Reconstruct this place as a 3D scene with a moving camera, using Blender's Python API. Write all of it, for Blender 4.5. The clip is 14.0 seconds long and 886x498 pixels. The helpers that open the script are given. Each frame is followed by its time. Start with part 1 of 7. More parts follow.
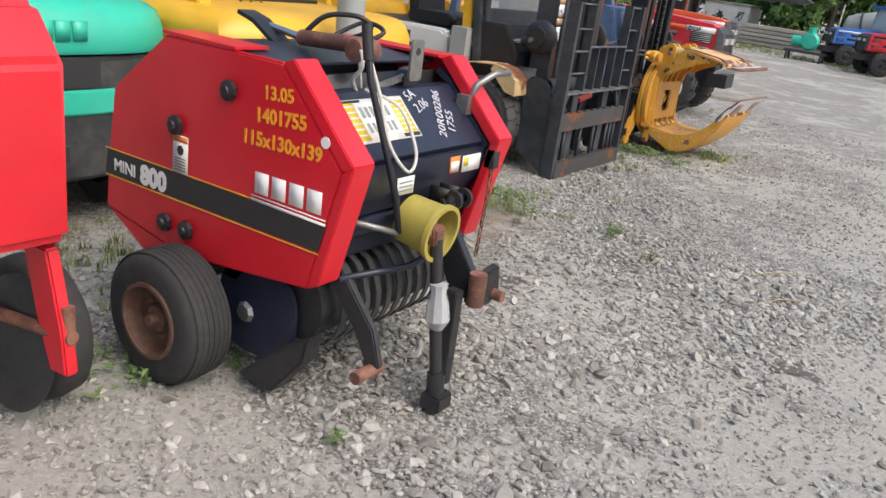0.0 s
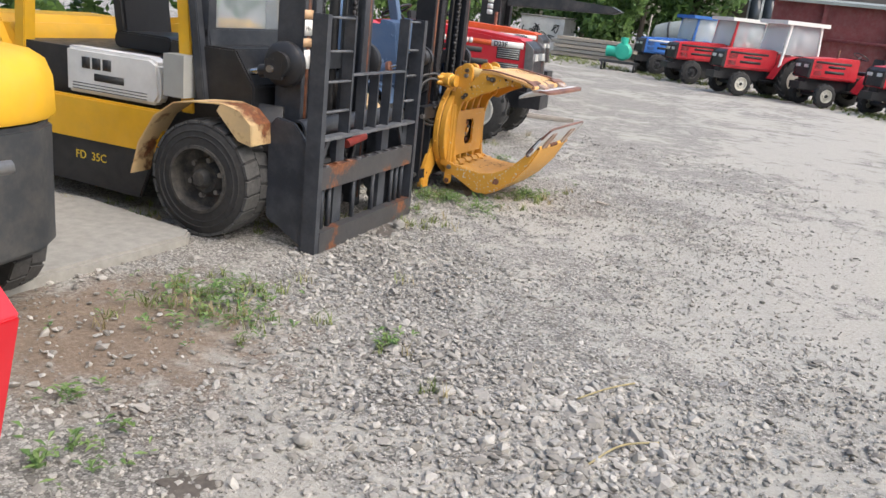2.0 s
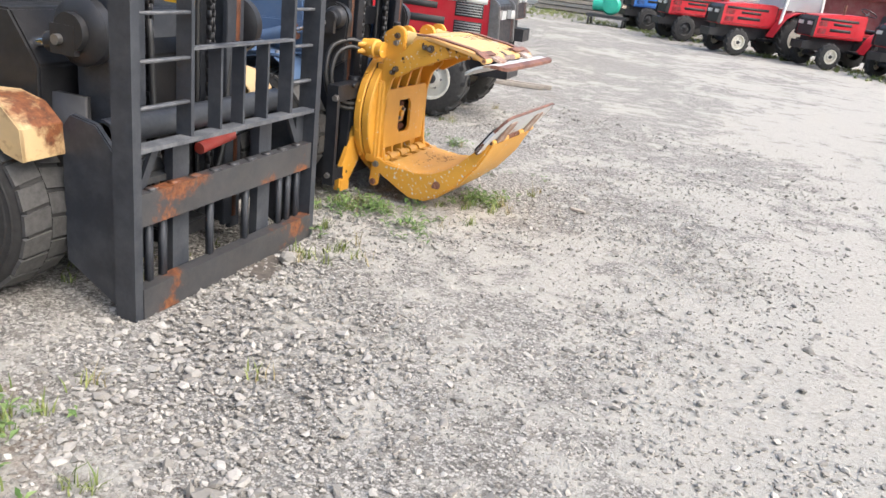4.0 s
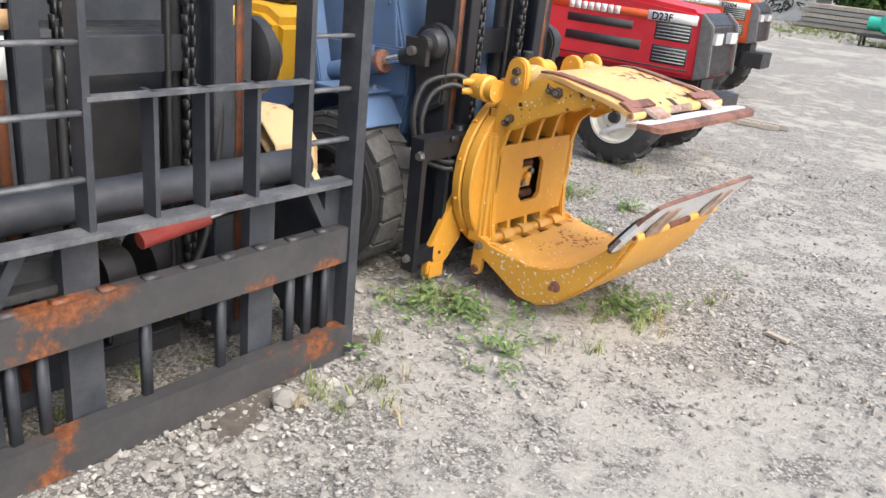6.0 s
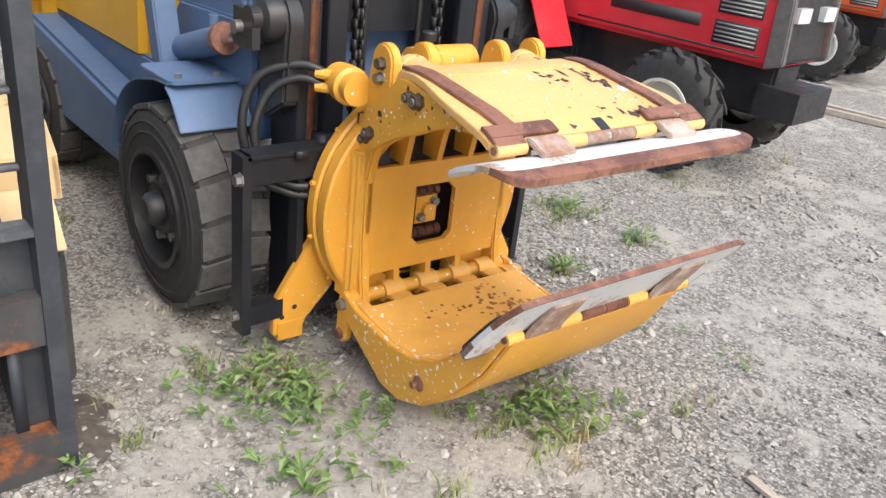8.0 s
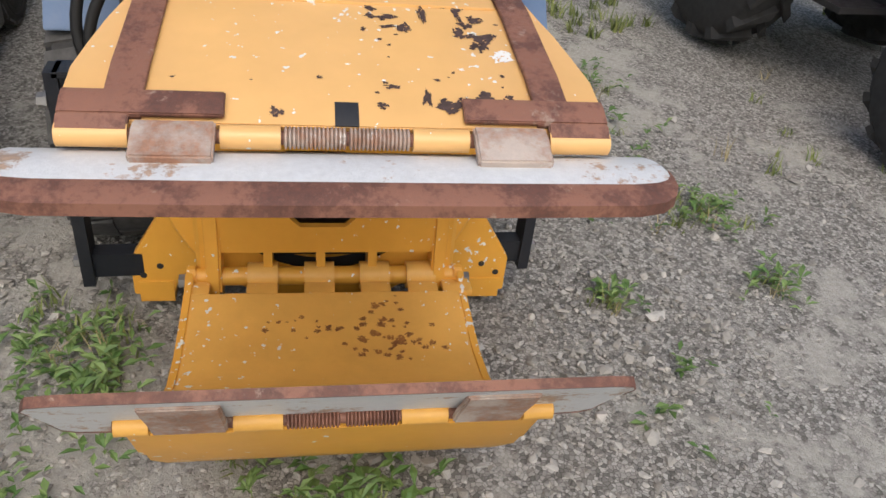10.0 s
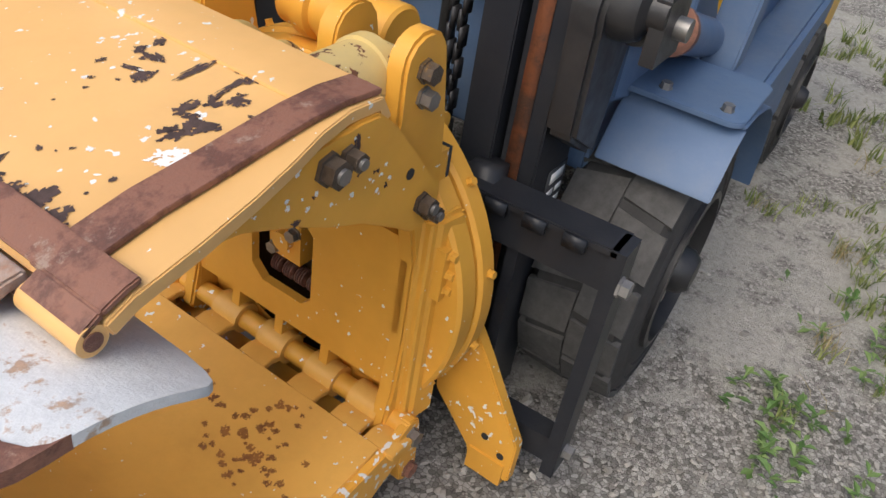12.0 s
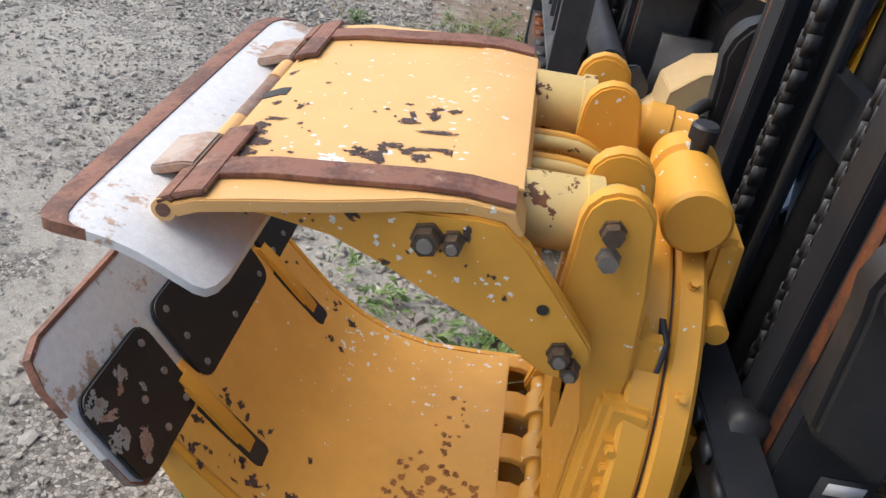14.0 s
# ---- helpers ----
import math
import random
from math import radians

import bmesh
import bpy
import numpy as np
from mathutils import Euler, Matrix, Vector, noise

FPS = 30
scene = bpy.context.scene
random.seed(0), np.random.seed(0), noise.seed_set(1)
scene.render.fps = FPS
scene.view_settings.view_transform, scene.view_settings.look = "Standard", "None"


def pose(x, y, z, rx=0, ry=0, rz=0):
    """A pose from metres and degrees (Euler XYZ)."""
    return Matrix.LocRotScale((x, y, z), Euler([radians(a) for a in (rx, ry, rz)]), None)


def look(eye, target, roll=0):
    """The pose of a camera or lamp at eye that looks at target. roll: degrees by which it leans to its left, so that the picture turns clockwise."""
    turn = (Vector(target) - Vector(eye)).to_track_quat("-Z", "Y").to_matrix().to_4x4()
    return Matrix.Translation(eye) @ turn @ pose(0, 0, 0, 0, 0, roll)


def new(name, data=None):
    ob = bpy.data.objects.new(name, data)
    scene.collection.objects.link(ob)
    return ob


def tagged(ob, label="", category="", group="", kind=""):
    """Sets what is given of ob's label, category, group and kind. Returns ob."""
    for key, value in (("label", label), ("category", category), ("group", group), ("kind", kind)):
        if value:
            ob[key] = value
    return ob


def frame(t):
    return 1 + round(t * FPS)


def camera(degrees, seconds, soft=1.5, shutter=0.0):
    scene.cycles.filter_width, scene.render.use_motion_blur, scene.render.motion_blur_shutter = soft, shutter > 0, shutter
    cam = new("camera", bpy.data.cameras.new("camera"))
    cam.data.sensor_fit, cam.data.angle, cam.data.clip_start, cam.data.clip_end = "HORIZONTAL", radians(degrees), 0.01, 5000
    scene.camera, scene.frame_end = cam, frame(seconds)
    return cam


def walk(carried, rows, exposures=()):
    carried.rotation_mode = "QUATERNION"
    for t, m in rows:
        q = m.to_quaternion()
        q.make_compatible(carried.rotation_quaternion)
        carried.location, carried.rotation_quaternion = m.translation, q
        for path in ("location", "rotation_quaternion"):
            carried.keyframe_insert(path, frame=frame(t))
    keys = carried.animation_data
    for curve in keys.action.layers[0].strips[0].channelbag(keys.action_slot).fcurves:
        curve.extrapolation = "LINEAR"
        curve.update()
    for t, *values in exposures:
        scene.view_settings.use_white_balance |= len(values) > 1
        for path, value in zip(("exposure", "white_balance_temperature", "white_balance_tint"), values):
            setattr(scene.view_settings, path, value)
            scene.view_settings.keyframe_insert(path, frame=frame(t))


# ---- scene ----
cam = camera(58.0, 14.0)
PATH = [
    (0, look((2.682, -8.150, 1.479), (1.679, -6.552, 0.815), 7.8)),
    (0.5, look((2.620, -7.671, 1.485), (1.754, -5.979, 0.863), 7.3)),
    (1, look((2.481, -7.267, 1.488), (1.710, -5.516, 0.904), 6.9)),
    (1.5, look((2.396, -6.851, 1.464), (1.667, -5.077, 0.897), 6.6)),
    (2, look((2.337, -6.391, 1.464), (1.650, -4.604, 0.887), 6.3)),
    (2.5, look((2.223, -5.974, 1.470), (1.557, -3.988, 0.795), 6.3)),
    (3, look((2.202, -5.529, 1.463), (1.555, -3.547, 0.759), 6.5)),
    (3.2, look((2.179, -5.367, 1.463), (1.525, -3.391, 0.749), 6.5)),
    (5.3, look((1.930, -3.659, 1.452), (1.044, -1.807, 0.661), 7.5)),
    (5.5, look((1.926, -3.481, 1.444), (0.960, -1.667, 0.661), 7.1)),
    (6, look((1.897, -3.129, 1.466), (0.655, -1.491, 0.684), 6.2)),
    (6.5, look((1.791, -2.802, 1.486), (0.335, -1.351, 0.701), 6.3)),
    (7, look((1.818, -2.430, 1.473), (0.250, -1.103, 0.686), 6.4)),
    (7.5, look((1.866, -2.026, 1.464), (0.331, -0.703, 0.607), 6.5)),
    (8, look((1.830, -1.651, 1.488), (0.369, -0.289, 0.567), 6.8)),
    (8.2, look((1.839, -1.480, 1.482), (0.362, -0.145, 0.546), 6.7)),
    (10.3, look((1.551, 0.036, 1.451), (-0.244, 0.325, 0.211), 6.4)),
    (10.5, look((1.469, 0.146, 1.441), (-0.347, 0.318, 0.211), 6.6)),
    (11, look((1.314, 0.468, 1.464), (-0.483, 0.354, 0.199), 9.3)),
    (11.5, look((1.181, 0.738, 1.482), (-0.523, 0.277, 0.167), 9.8)),
    (12, look((0.966, 0.844, 1.471), (-0.611, 0.039, 0.166), 9.8)),
    (12.3, look((0.854, 0.944, 1.481), (-0.639, -0.034, 0.193), 9.8)),
    (12.5, look((0.723, 1.004, 1.467), (-0.666, -0.111, 0.175), 10.3)),
    (13, look((0.527, 1.109, 1.491), (-0.585, -0.272, 0.188), 11.7)),
    (13.5, look((0.391, 1.113, 1.502), (-0.279, -0.549, 0.226), 12.6)),
    (14, look((0.300, 1.249, 1.535), (0.273, -0.596, 0.338), 10.4)),
]

walk(cam, PATH, exposures=[(0.0, 0.61), (1.5, 0.72), (2.4, 0.98), (3.0, 1.22), (5.5, 1.16), (8.0, 1.04), (10.5, 0.17), (11.5, 0.24), (12.5, 0.61), (13.0, 0.77), (14.0, 0.61)])

# ---- light: an overcast day ----
world = bpy.data.worlds.new("overcast")
scene.world = world
world.use_nodes = True
wn = world.node_tree.nodes
sky = wn.new("ShaderNodeTexSky")
sky.sky_type = "NISHITA"
sky.sun_disc = False
sky.sun_elevation, sky.sun_rotation = radians(52), radians(95)
sky.air_density, sky.dust_density, sky.ozone_density = 1.2, 4.0, 1.0
wn["Background"].inputs["Strength"].default_value = 0.15
world.node_tree.links.new(sky.outputs[0], wn["Background"].inputs["Color"])
sun_data = bpy.data.lights.new("sun", "SUN")
sun_data.energy, sun_data.angle, sun_data.color = 1.05, radians(50), (1.0, 0.975, 0.94)
sun = new("sun", sun_data)
sun.matrix_world = look((11, -0.9, 14), (0, 0, 0))


# ---- materials ----
def nodes_of(name):
    m = bpy.data.materials.new(name)
    m.use_nodes = True
    return m, m.node_tree.nodes, m.node_tree.links, m.node_tree.nodes["Principled BSDF"]


def noise_node(n, l, scale, detail=6.0, rough=0.6, coord=None):
    tex = n.new("ShaderNodeTexNoise")
    tex.inputs["Scale"].default_value = scale
    tex.inputs["Detail"].default_value = detail
    tex.inputs["Roughness"].default_value = rough
    if coord is not None:
        l.new(coord, tex.inputs["Vector"])
    return tex


def ramp(n, l, src, a, b, ca=(0, 0, 0, 1), cb=(1, 1, 1, 1)):
    r = n.new("ShaderNodeValToRGB")
    r.color_ramp.elements[0].position, r.color_ramp.elements[1].position = a, b
    r.color_ramp.elements[0].color, r.color_ramp.elements[1].color = ca, cb
    l.new(src, r.inputs[0])
    return r


def mix(n, l, fac, a, b, blend="MIX"):
    m = n.new("ShaderNodeMix")
    m.data_type = "RGBA"
    m.blend_type = blend
    for sock, val in ((m.inputs[0], fac), (m.inputs[6], a), (m.inputs[7], b)):
        if isinstance(val, (int, float)):
            sock.default_value = val
        elif isinstance(val, tuple):
            sock.default_value = (*val[:3], 1)
        else:
            l.new(val, sock)
    return m.outputs[2]


def painted(name, color, chip=0.0, chip_color=(0.05, 0.03, 0.025), spots=0.0, dirt=0.25, rough=0.4, metal=0.0,
            scale=1.0, dirt_color=(0.28, 0.24, 0.19), rust=0.0, bump=0.08, coat=0.0):
    """Paint with soft fading, dust, chips down to rusty steel, fine pale specks and broad rust."""
    m, n, l, b = nodes_of(name)
    co = n.new("ShaderNodeTexCoord").outputs["Object"]
    fade = noise_node(n, l, 2.3 * scale, 5, 0.6, co)
    c = mix(n, l, ramp(n, l, fade.outputs[0], 0.3, 0.75).outputs[0], tuple(v * 0.82 for v in color),
            tuple(min(1, v * 1.1 + 0.008) for v in color))
    if dirt:
        d = noise_node(n, l, 6.5 * scale, 9, 0.72, co)
        f = ramp(n, l, d.outputs[0], 0.42, 0.8, (0, 0, 0, 1), (dirt, dirt, dirt, 1)).outputs[0]
        c = mix(n, l, f, c, dirt_color)
    rough_in = None
    if rust:
        r1 = noise_node(n, l, 1.7 * scale, 10, 0.68, co)
        edge = 0.66 - 0.3 * rust
        rf = ramp(n, l, r1.outputs[0], edge, edge + 0.06).outputs[0]
        rc = noise_node(n, l, 30 * scale, 6, 0.7, co)
        c = mix(n, l, rf, c, ramp(n, l, rc.outputs[0], 0.35, 0.7, (0.09, 0.03, 0.015, 1), (0.3, 0.11, 0.04, 1)).outputs[0])
    if chip:
        big = noise_node(n, l, 3.1 * scale, 3, 0.5, co)
        fine = noise_node(n, l, 26 * scale, 6, 0.62, co)
        add = n.new("ShaderNodeMath")
        add.operation = "MULTIPLY_ADD"
        l.new(big.outputs[0], add.inputs[0])
        add.inputs[1].default_value = 0.75
        l.new(fine.outputs[0], add.inputs[2])
        edge = 1.13 - 0.22 * chip
        cf = ramp(n, l, add.outputs[0], edge, edge + 0.012)
        cc = noise_node(n, l, 60 * scale, 4, 0.6, co)
        cc2 = ramp(n, l, cc.outputs[0], 0.35, 0.7, (*chip_color, 1), (chip_color[0] * 3.2, chip_color[1] * 1.9, chip_color[2] * 1.4, 1))
        c = mix(n, l, cf.outputs[0], c, cc2.outputs[0])
        rough_in = mix(n, l, cf.outputs[0], (rough, rough, rough), (0.85, 0.85, 0.85))
    if spots:
        sp = noise_node(n, l, 55 * scale, 2, 0.5, co)
        area = noise_node(n, l, 2.0 * scale, 2, 0.5, co)
        mul = n.new("ShaderNodeMath")
        mul.operation = "MULTIPLY_ADD"
        l.new(area.outputs[0], mul.inputs[0])
        mul.inputs[1].default_value = 0.45
        l.new(sp.outputs[0], mul.inputs[2])
        sf = ramp(n, l, mul.outputs[0], 0.955 - 0.03 * spots, 0.962 - 0.03 * spots)
        c = mix(n, l, sf.outputs[0], c, (0.75, 0.74, 0.7))
    l.new(c, b.inputs["Base Color"])
    if rough_in is not None:
        l.new(rough_in, b.inputs["Roughness"])
    else:
        rn = noise_node(n, l, 9 * scale, 4, 0.6, co)
        l.new(ramp(n, l, rn.outputs[0], 0.3, 0.75, (rough * 0.8,) * 3 + (1,), (min(1, rough * 1.35),) * 3 + (1,)).outputs[0], b.inputs["Roughness"])
    b.inputs["Metallic"].default_value = metal
    b.inputs["Coat Weight"].default_value = coat
    if bump:
        bn = noise_node(n, l, 45 * scale, 6, 0.6, co)
        bp = n.new("ShaderNodeBump")
        bp.inputs["Strength"].default_value = bump
        bp.inputs["Distance"].default_value = 0.01
        l.new(bn.outputs[0], bp.inputs["Height"])
        l.new(bp.outputs[0], b.inputs["Normal"])
    return m


def worn(name, base, stain, amount, low=0.46, high=0.64, rough=0.55, scale=1.0, third=None, metal=0.0):
    """A surface half covered by a second one: rust over paint, grime over steel; with fine scratches."""
    m, n, l, b = nodes_of(name)
    co = n.new("ShaderNodeTexCoord").outputs["Object"]
    wide = noise_node(n, l, 4.0 * scale, 10, 0.72, co)
    fine = noise_node(n, l, 38 * scale, 8, 0.7, co)
    grain = noise_node(n, l, 150 * scale, 3, 0.6, co)
    base_c = mix(n, l, fine.outputs[0], tuple(v * 0.72 for v in base), tuple(min(1, v * 1.22) for v in base))
    stain_c = mix(n, l, ramp(n, l, fine.outputs[0], 0.3, 0.7).outputs[0], tuple(v * 0.5 for v in stain), tuple(min(1, v * 1.5) for v in stain))
    add = n.new("ShaderNodeMath")
    add.operation = "MULTIPLY_ADD"
    l.new(fine.outputs[0], add.inputs[0])
    add.inputs[1].default_value = 0.35
    l.new(wide.outputs[0], add.inputs[2])
    f = ramp(n, l, add.outputs[0], low + 0.17, high + 0.17, (0, 0, 0, 1), (amount, amount, amount, 1))
    c = mix(n, l, f.outputs[0], base_c, stain_c)
    if third:
        s2 = noise_node(n, l, 7.0 * scale, 9, 0.75, co)
        c = mix(n, l, ramp(n, l, s2.outputs[0], 0.60, 0.66, (0, 0, 0, 1), (0.8, 0.8, 0.8, 1)).outputs[0], c, third)
    l.new(c, b.inputs["Base Color"])
    l.new(ramp(n, l, fine.outputs[0], 0.3, 0.7, (rough * 0.75,) * 3 + (1,), (min(1, rough * 1.35),) * 3 + (1,)).outputs[0], b.inputs["Roughness"])
    b.inputs["Metallic"].default_value = metal
    h = n.new("ShaderNodeMath")
    h.operation = "ADD"
    l.new(grain.outputs[0], h.inputs[0])
    l.new(fine.outputs[0], h.inputs[1])
    bp = n.new("ShaderNodeBump")
    bp.inputs["Strength"].default_value = 0.25
    bp.inputs["Distance"].default_value = 0.004
    l.new(h.outputs[0], bp.inputs["Height"])
    l.new(bp.outputs[0], b.inputs["Normal"])
    return m


def ground_material():
    m, n, l, b = nodes_of("gravel_yard")
    co = n.new("ShaderNodeTexCoord").outputs["Object"]
    big = noise_node(n, l, 0.55, 6, 0.62, co)
    mid = noise_node(n, l, 4.0, 8, 0.7, co)
    fine = noise_node(n, l, 45, 6, 0.75, co)
    v = n.new("ShaderNodeTexVoronoi")
    v.inputs["Scale"].default_value = 82
    v.inputs["Randomness"].default_value = 1
    l.new(co, v.inputs["Vector"])
    v2 = n.new("ShaderNodeTexVoronoi")
    v2.feature = "DISTANCE_TO_EDGE"
    v2.inputs["Scale"].default_value = 82
    l.new(co, v2.inputs["Vector"])
    hsv = n.new("ShaderNodeSeparateColor")
    l.new(v.outputs["Color"], hsv.inputs[0])
    pebble = ramp(n, l, hsv.outputs[0], 0.0, 1.0, (0.14, 0.131, 0.115, 1), (0.50, 0.478, 0.435, 1)).outputs[0]
    # shade in the crevices between pebbles, multiplied into the colour
    gap_shade = ramp(n, l, v2.outputs["Distance"], 0.0, 0.12, (0.22, 0.20, 0.18, 1), (1, 1, 1, 1)).outputs[0]
    pebble = mix(n, l, 0.75, pebble, gap_shade, "MULTIPLY")
    dust = mix(n, l, ramp(n, l, fine.outputs[0], 0.3, 0.7).outputs[0], (0.31, 0.293, 0.255), (0.49, 0.470, 0.42))
    cover = n.new("ShaderNodeMath")
    cover.operation = "ADD"
    l.new(big.outputs[0], cover.inputs[0])
    l.new(mid.outputs[0], cover.inputs[1])
    # pale dust cover grows with x; towards the machines more of the darker pebbles shows
    way = n.new("ShaderNodeSeparateXYZ")
    l.new(co, way.inputs[0])
    side = n.new("ShaderNodeMapRange")
    l.new(way.outputs["X"], side.inputs["Value"])
    for key, val in (("From Min", 0.2), ("From Max", 3.2), ("To Min", -0.11), ("To Max", 0.04)):
        side.inputs[key].default_value = val
    cover_by_x = n.new("ShaderNodeMath")
    cover_by_x.operation = "ADD"
    l.new(cover.outputs[0], cover_by_x.inputs[0])
    l.new(side.outputs[0], cover_by_x.inputs[1])
    f = ramp(n, l, cover_by_x.outputs[0], 0.90, 1.20).outputs[0]
    c = mix(n, l, f, pebble, dust)
    damp = noise_node(n, l, 1.3, 4, 0.6, co)
    c = mix(n, l, ramp(n, l, damp.outputs[0], 0.60, 0.75, (0, 0, 0, 1), (0.45, 0.45, 0.45, 1)).outputs[0], c, (0.16, 0.14, 0.115))
    # bare brown soil beside the concrete slab
    far = n.new("ShaderNodeVectorMath")
    far.operation = "DISTANCE"
    l.new(co, far.inputs[0])
    far.inputs[1].default_value = (-0.1, -3.95, 0)
    near = n.new("ShaderNodeMath")
    near.operation = "MULTIPLY"
    l.new(far.outputs["Value"], near.inputs[0])
    near.inputs[1].default_value = 0.4
    soil = n.new("ShaderNodeMath")
    soil.operation = "MULTIPLY_ADD"
    l.new(mid.outputs[0], soil.inputs[0])
    soil.inputs[1].default_value = 0.75
    l.new(near.outputs[0], soil.inputs[2])
    earth = mix(n, l, ramp(n, l, fine.outputs[0], 0.3, 0.7).outputs[0], (0.15, 0.105, 0.07), (0.30, 0.225, 0.16))
    c = mix(n, l, ramp(n, l, soil.outputs[0], 0.52, 0.72, (0.9, 0.9, 0.9, 1), (0, 0, 0, 1)).outputs[0], c, earth)
    l.new(c, b.inputs["Base Color"])
    b.inputs["Roughness"].default_value = 0.92
    h = n.new("ShaderNodeMath")
    h.operation = "MULTIPLY_ADD"
    l.new(fine.outputs[0], h.inputs[0])
    h.inputs[1].default_value = 1.1
    l.new(ramp(n, l, v2.outputs["Distance"], 0.0, 0.14, (0, 0, 0, 1), (0.09, 0.09, 0.09, 1)).outputs[0], h.inputs[2])
    bp = n.new("ShaderNodeBump")
    bp.inputs["Strength"].default_value = 0.8
    bp.inputs["Distance"].default_value = 0.015
    l.new(h.outputs[0], bp.inputs["Height"])
    l.new(bp.outputs[0], b.inputs["Normal"])
    return m


def island(name, c0, c1, rough=0.9, bump=0.2, scale=40, trans=0.0):
    """Colour that differs from piece to piece of one joined mesh."""
    m, n, l, b = nodes_of(name)
    geo = n.new("ShaderNodeNewGeometry")
    co = n.new("ShaderNodeTexCoord").outputs["Object"]
    base = ramp(n, l, geo.outputs["Random Per Island"], 0, 1, (*c0, 1), (*c1, 1)).outputs[0]
    t = noise_node(n, l, scale, 5, 0.65, co)
    c = mix(n, l, 0.6, base, ramp(n, l, t.outputs[0], 0.25, 0.75, (0.6, 0.6, 0.6, 1), (1, 1, 1, 1)).outputs[0], "MULTIPLY")
    l.new(c, b.inputs["Base Color"])
    b.inputs["Roughness"].default_value = rough
    if trans:
        b.inputs["Subsurface Weight"].default_value = trans
        b.inputs["Subsurface Scale"].default_value = 0.01
    bp = n.new("ShaderNodeBump")
    bp.inputs["Strength"].default_value = bump
    bp.inputs["Distance"].default_value = 0.004
    l.new(t.outputs[0], bp.inputs["Height"])
    l.new(bp.outputs[0], b.inputs["Normal"])
    return m


def plain(name, color, rough=0.5, metal=0.0, var=0.15, scale=12.0, alpha=1.0, trans=0.0, bump=0.05):
    m, n, l, b = nodes_of(name)
    co = n.new("ShaderNodeTexCoord").outputs["Object"]
    t = noise_node(n, l, scale, 7, 0.68, co)
    c = ramp(n, l, t.outputs[0], 0.25, 0.75, tuple(v * (1 - var) for v in color) + (1,), tuple(min(1, v * (1 + var)) for v in color) + (1,))
    l.new(c.outputs[0], b.inputs["Base Color"])
    b.inputs["Roughness"].default_value = rough
    b.inputs["Metallic"].default_value = metal
    b.inputs["Alpha"].default_value = alpha
    b.inputs["Transmission Weight"].default_value = trans
    if bump:
        bp = n.new("ShaderNodeBump")
        bp.inputs["Strength"].default_value = bump
        bp.inputs["Distance"].default_value = 0.006
        l.new(t.outputs[0], bp.inputs["Height"])
        l.new(bp.outputs[0], b.inputs["Normal"])
    return m


M_GROUND = ground_material()
M_STONE = island("crushed_stone", (0.215, 0.20, 0.175), (0.49, 0.465, 0.42), 0.9, 0.6, 70)
M_GRASS = island("grass_blades", (0.10, 0.15, 0.03), (0.30, 0.33, 0.11), 0.7, 0.1, 30)
M_DRY = island("dry_grass", (0.28, 0.22, 0.10), (0.45, 0.38, 0.2), 0.8, 0.1, 30)
M_WEED = island("weed_leaves", (0.07, 0.15, 0.03), (0.20, 0.29, 0.09), 0.6, 0.1, 30)
M_LEAF = island("tree_leaves", (0.03, 0.08, 0.015), (0.12, 0.22, 0.04), 0.7, 0.1, 6)
M_BARK = plain("bark", (0.1, 0.08, 0.06), 0.9, 0, 0.4, 20)
M_CLAMP = painted("orange_yellow_chipped_paint", (0.76, 0.375, 0.046), 0.52, (0.045, 0.022, 0.018), 1.35, 0.14, 0.42, bump=0.08, dirt_color=(0.35, 0.18, 0.05))
M_CLAMP_TOP = painted("yellow_paint_scratched_to_steel", (0.78, 0.455, 0.165), 0.40, (0.05, 0.026, 0.02), 1.2, 0.08, 0.36, bump=0.05, dirt_color=(0.55, 0.3, 0.08))
# base paled: the sky's sheen inside the jaw is put into the colour
M_CLAMP_IN = painted("rusty_stained_yellow_paint", (0.78, 0.42, 0.085), 0.50, (0.06, 0.022, 0.014), 0.5, 0.26, 0.45, bump=0.10, dirt_color=(0.34, 0.13, 0.03))
M_CREAM = painted("cream_primer_worn", (0.62, 0.45, 0.16), 0.62, (0.06, 0.035, 0.02), 0.3, 0.45, 0.55)
M_RUST = worn("bare_rusty_steel", (0.25, 0.112, 0.072), (0.10, 0.042, 0.03), 0.85, 0.46, 0.56, 0.55, 2.2, (0.36, 0.26, 0.20))
M_BOLT = worn("greasy_bolt_steel", (0.13, 0.10, 0.075), (0.05, 0.035, 0.025), 0.9, 0.4, 0.6, 0.42, 3.0, (0.42, 0.22, 0.04), 0.4)
M_CHIP = plain("dark_bare_patch", (0.075, 0.045, 0.038), 0.75, 0.1, 0.6, 60, bump=0.3)
M_STAIN = worn("thin_rust_stain", (0.34, 0.14, 0.03), (0.16, 0.06, 0.02), 0.8, 0.45, 0.6, 0.65, 3.0)
M_RUSTL = worn("rusty_tab_with_old_white_paint", (0.50, 0.42, 0.36), (0.27, 0.13, 0.075), 0.9, 0.40, 0.60, 0.6, 1.8, (0.62, 0.58, 0.54))
M_PAD = worn("worn_white_painted_steel", (0.68, 0.69, 0.69), (0.34, 0.20, 0.11), 0.85, 0.575, 0.625, 0.45, 1.8)
M_BLACK = painted("black_mast_steel", (0.014, 0.016, 0.021), 0.25, (0.07, 0.035, 0.022), 0.0, 0.10, 0.38, 0.0, dirt_color=(0.16, 0.145, 0.13), bump=0.06)
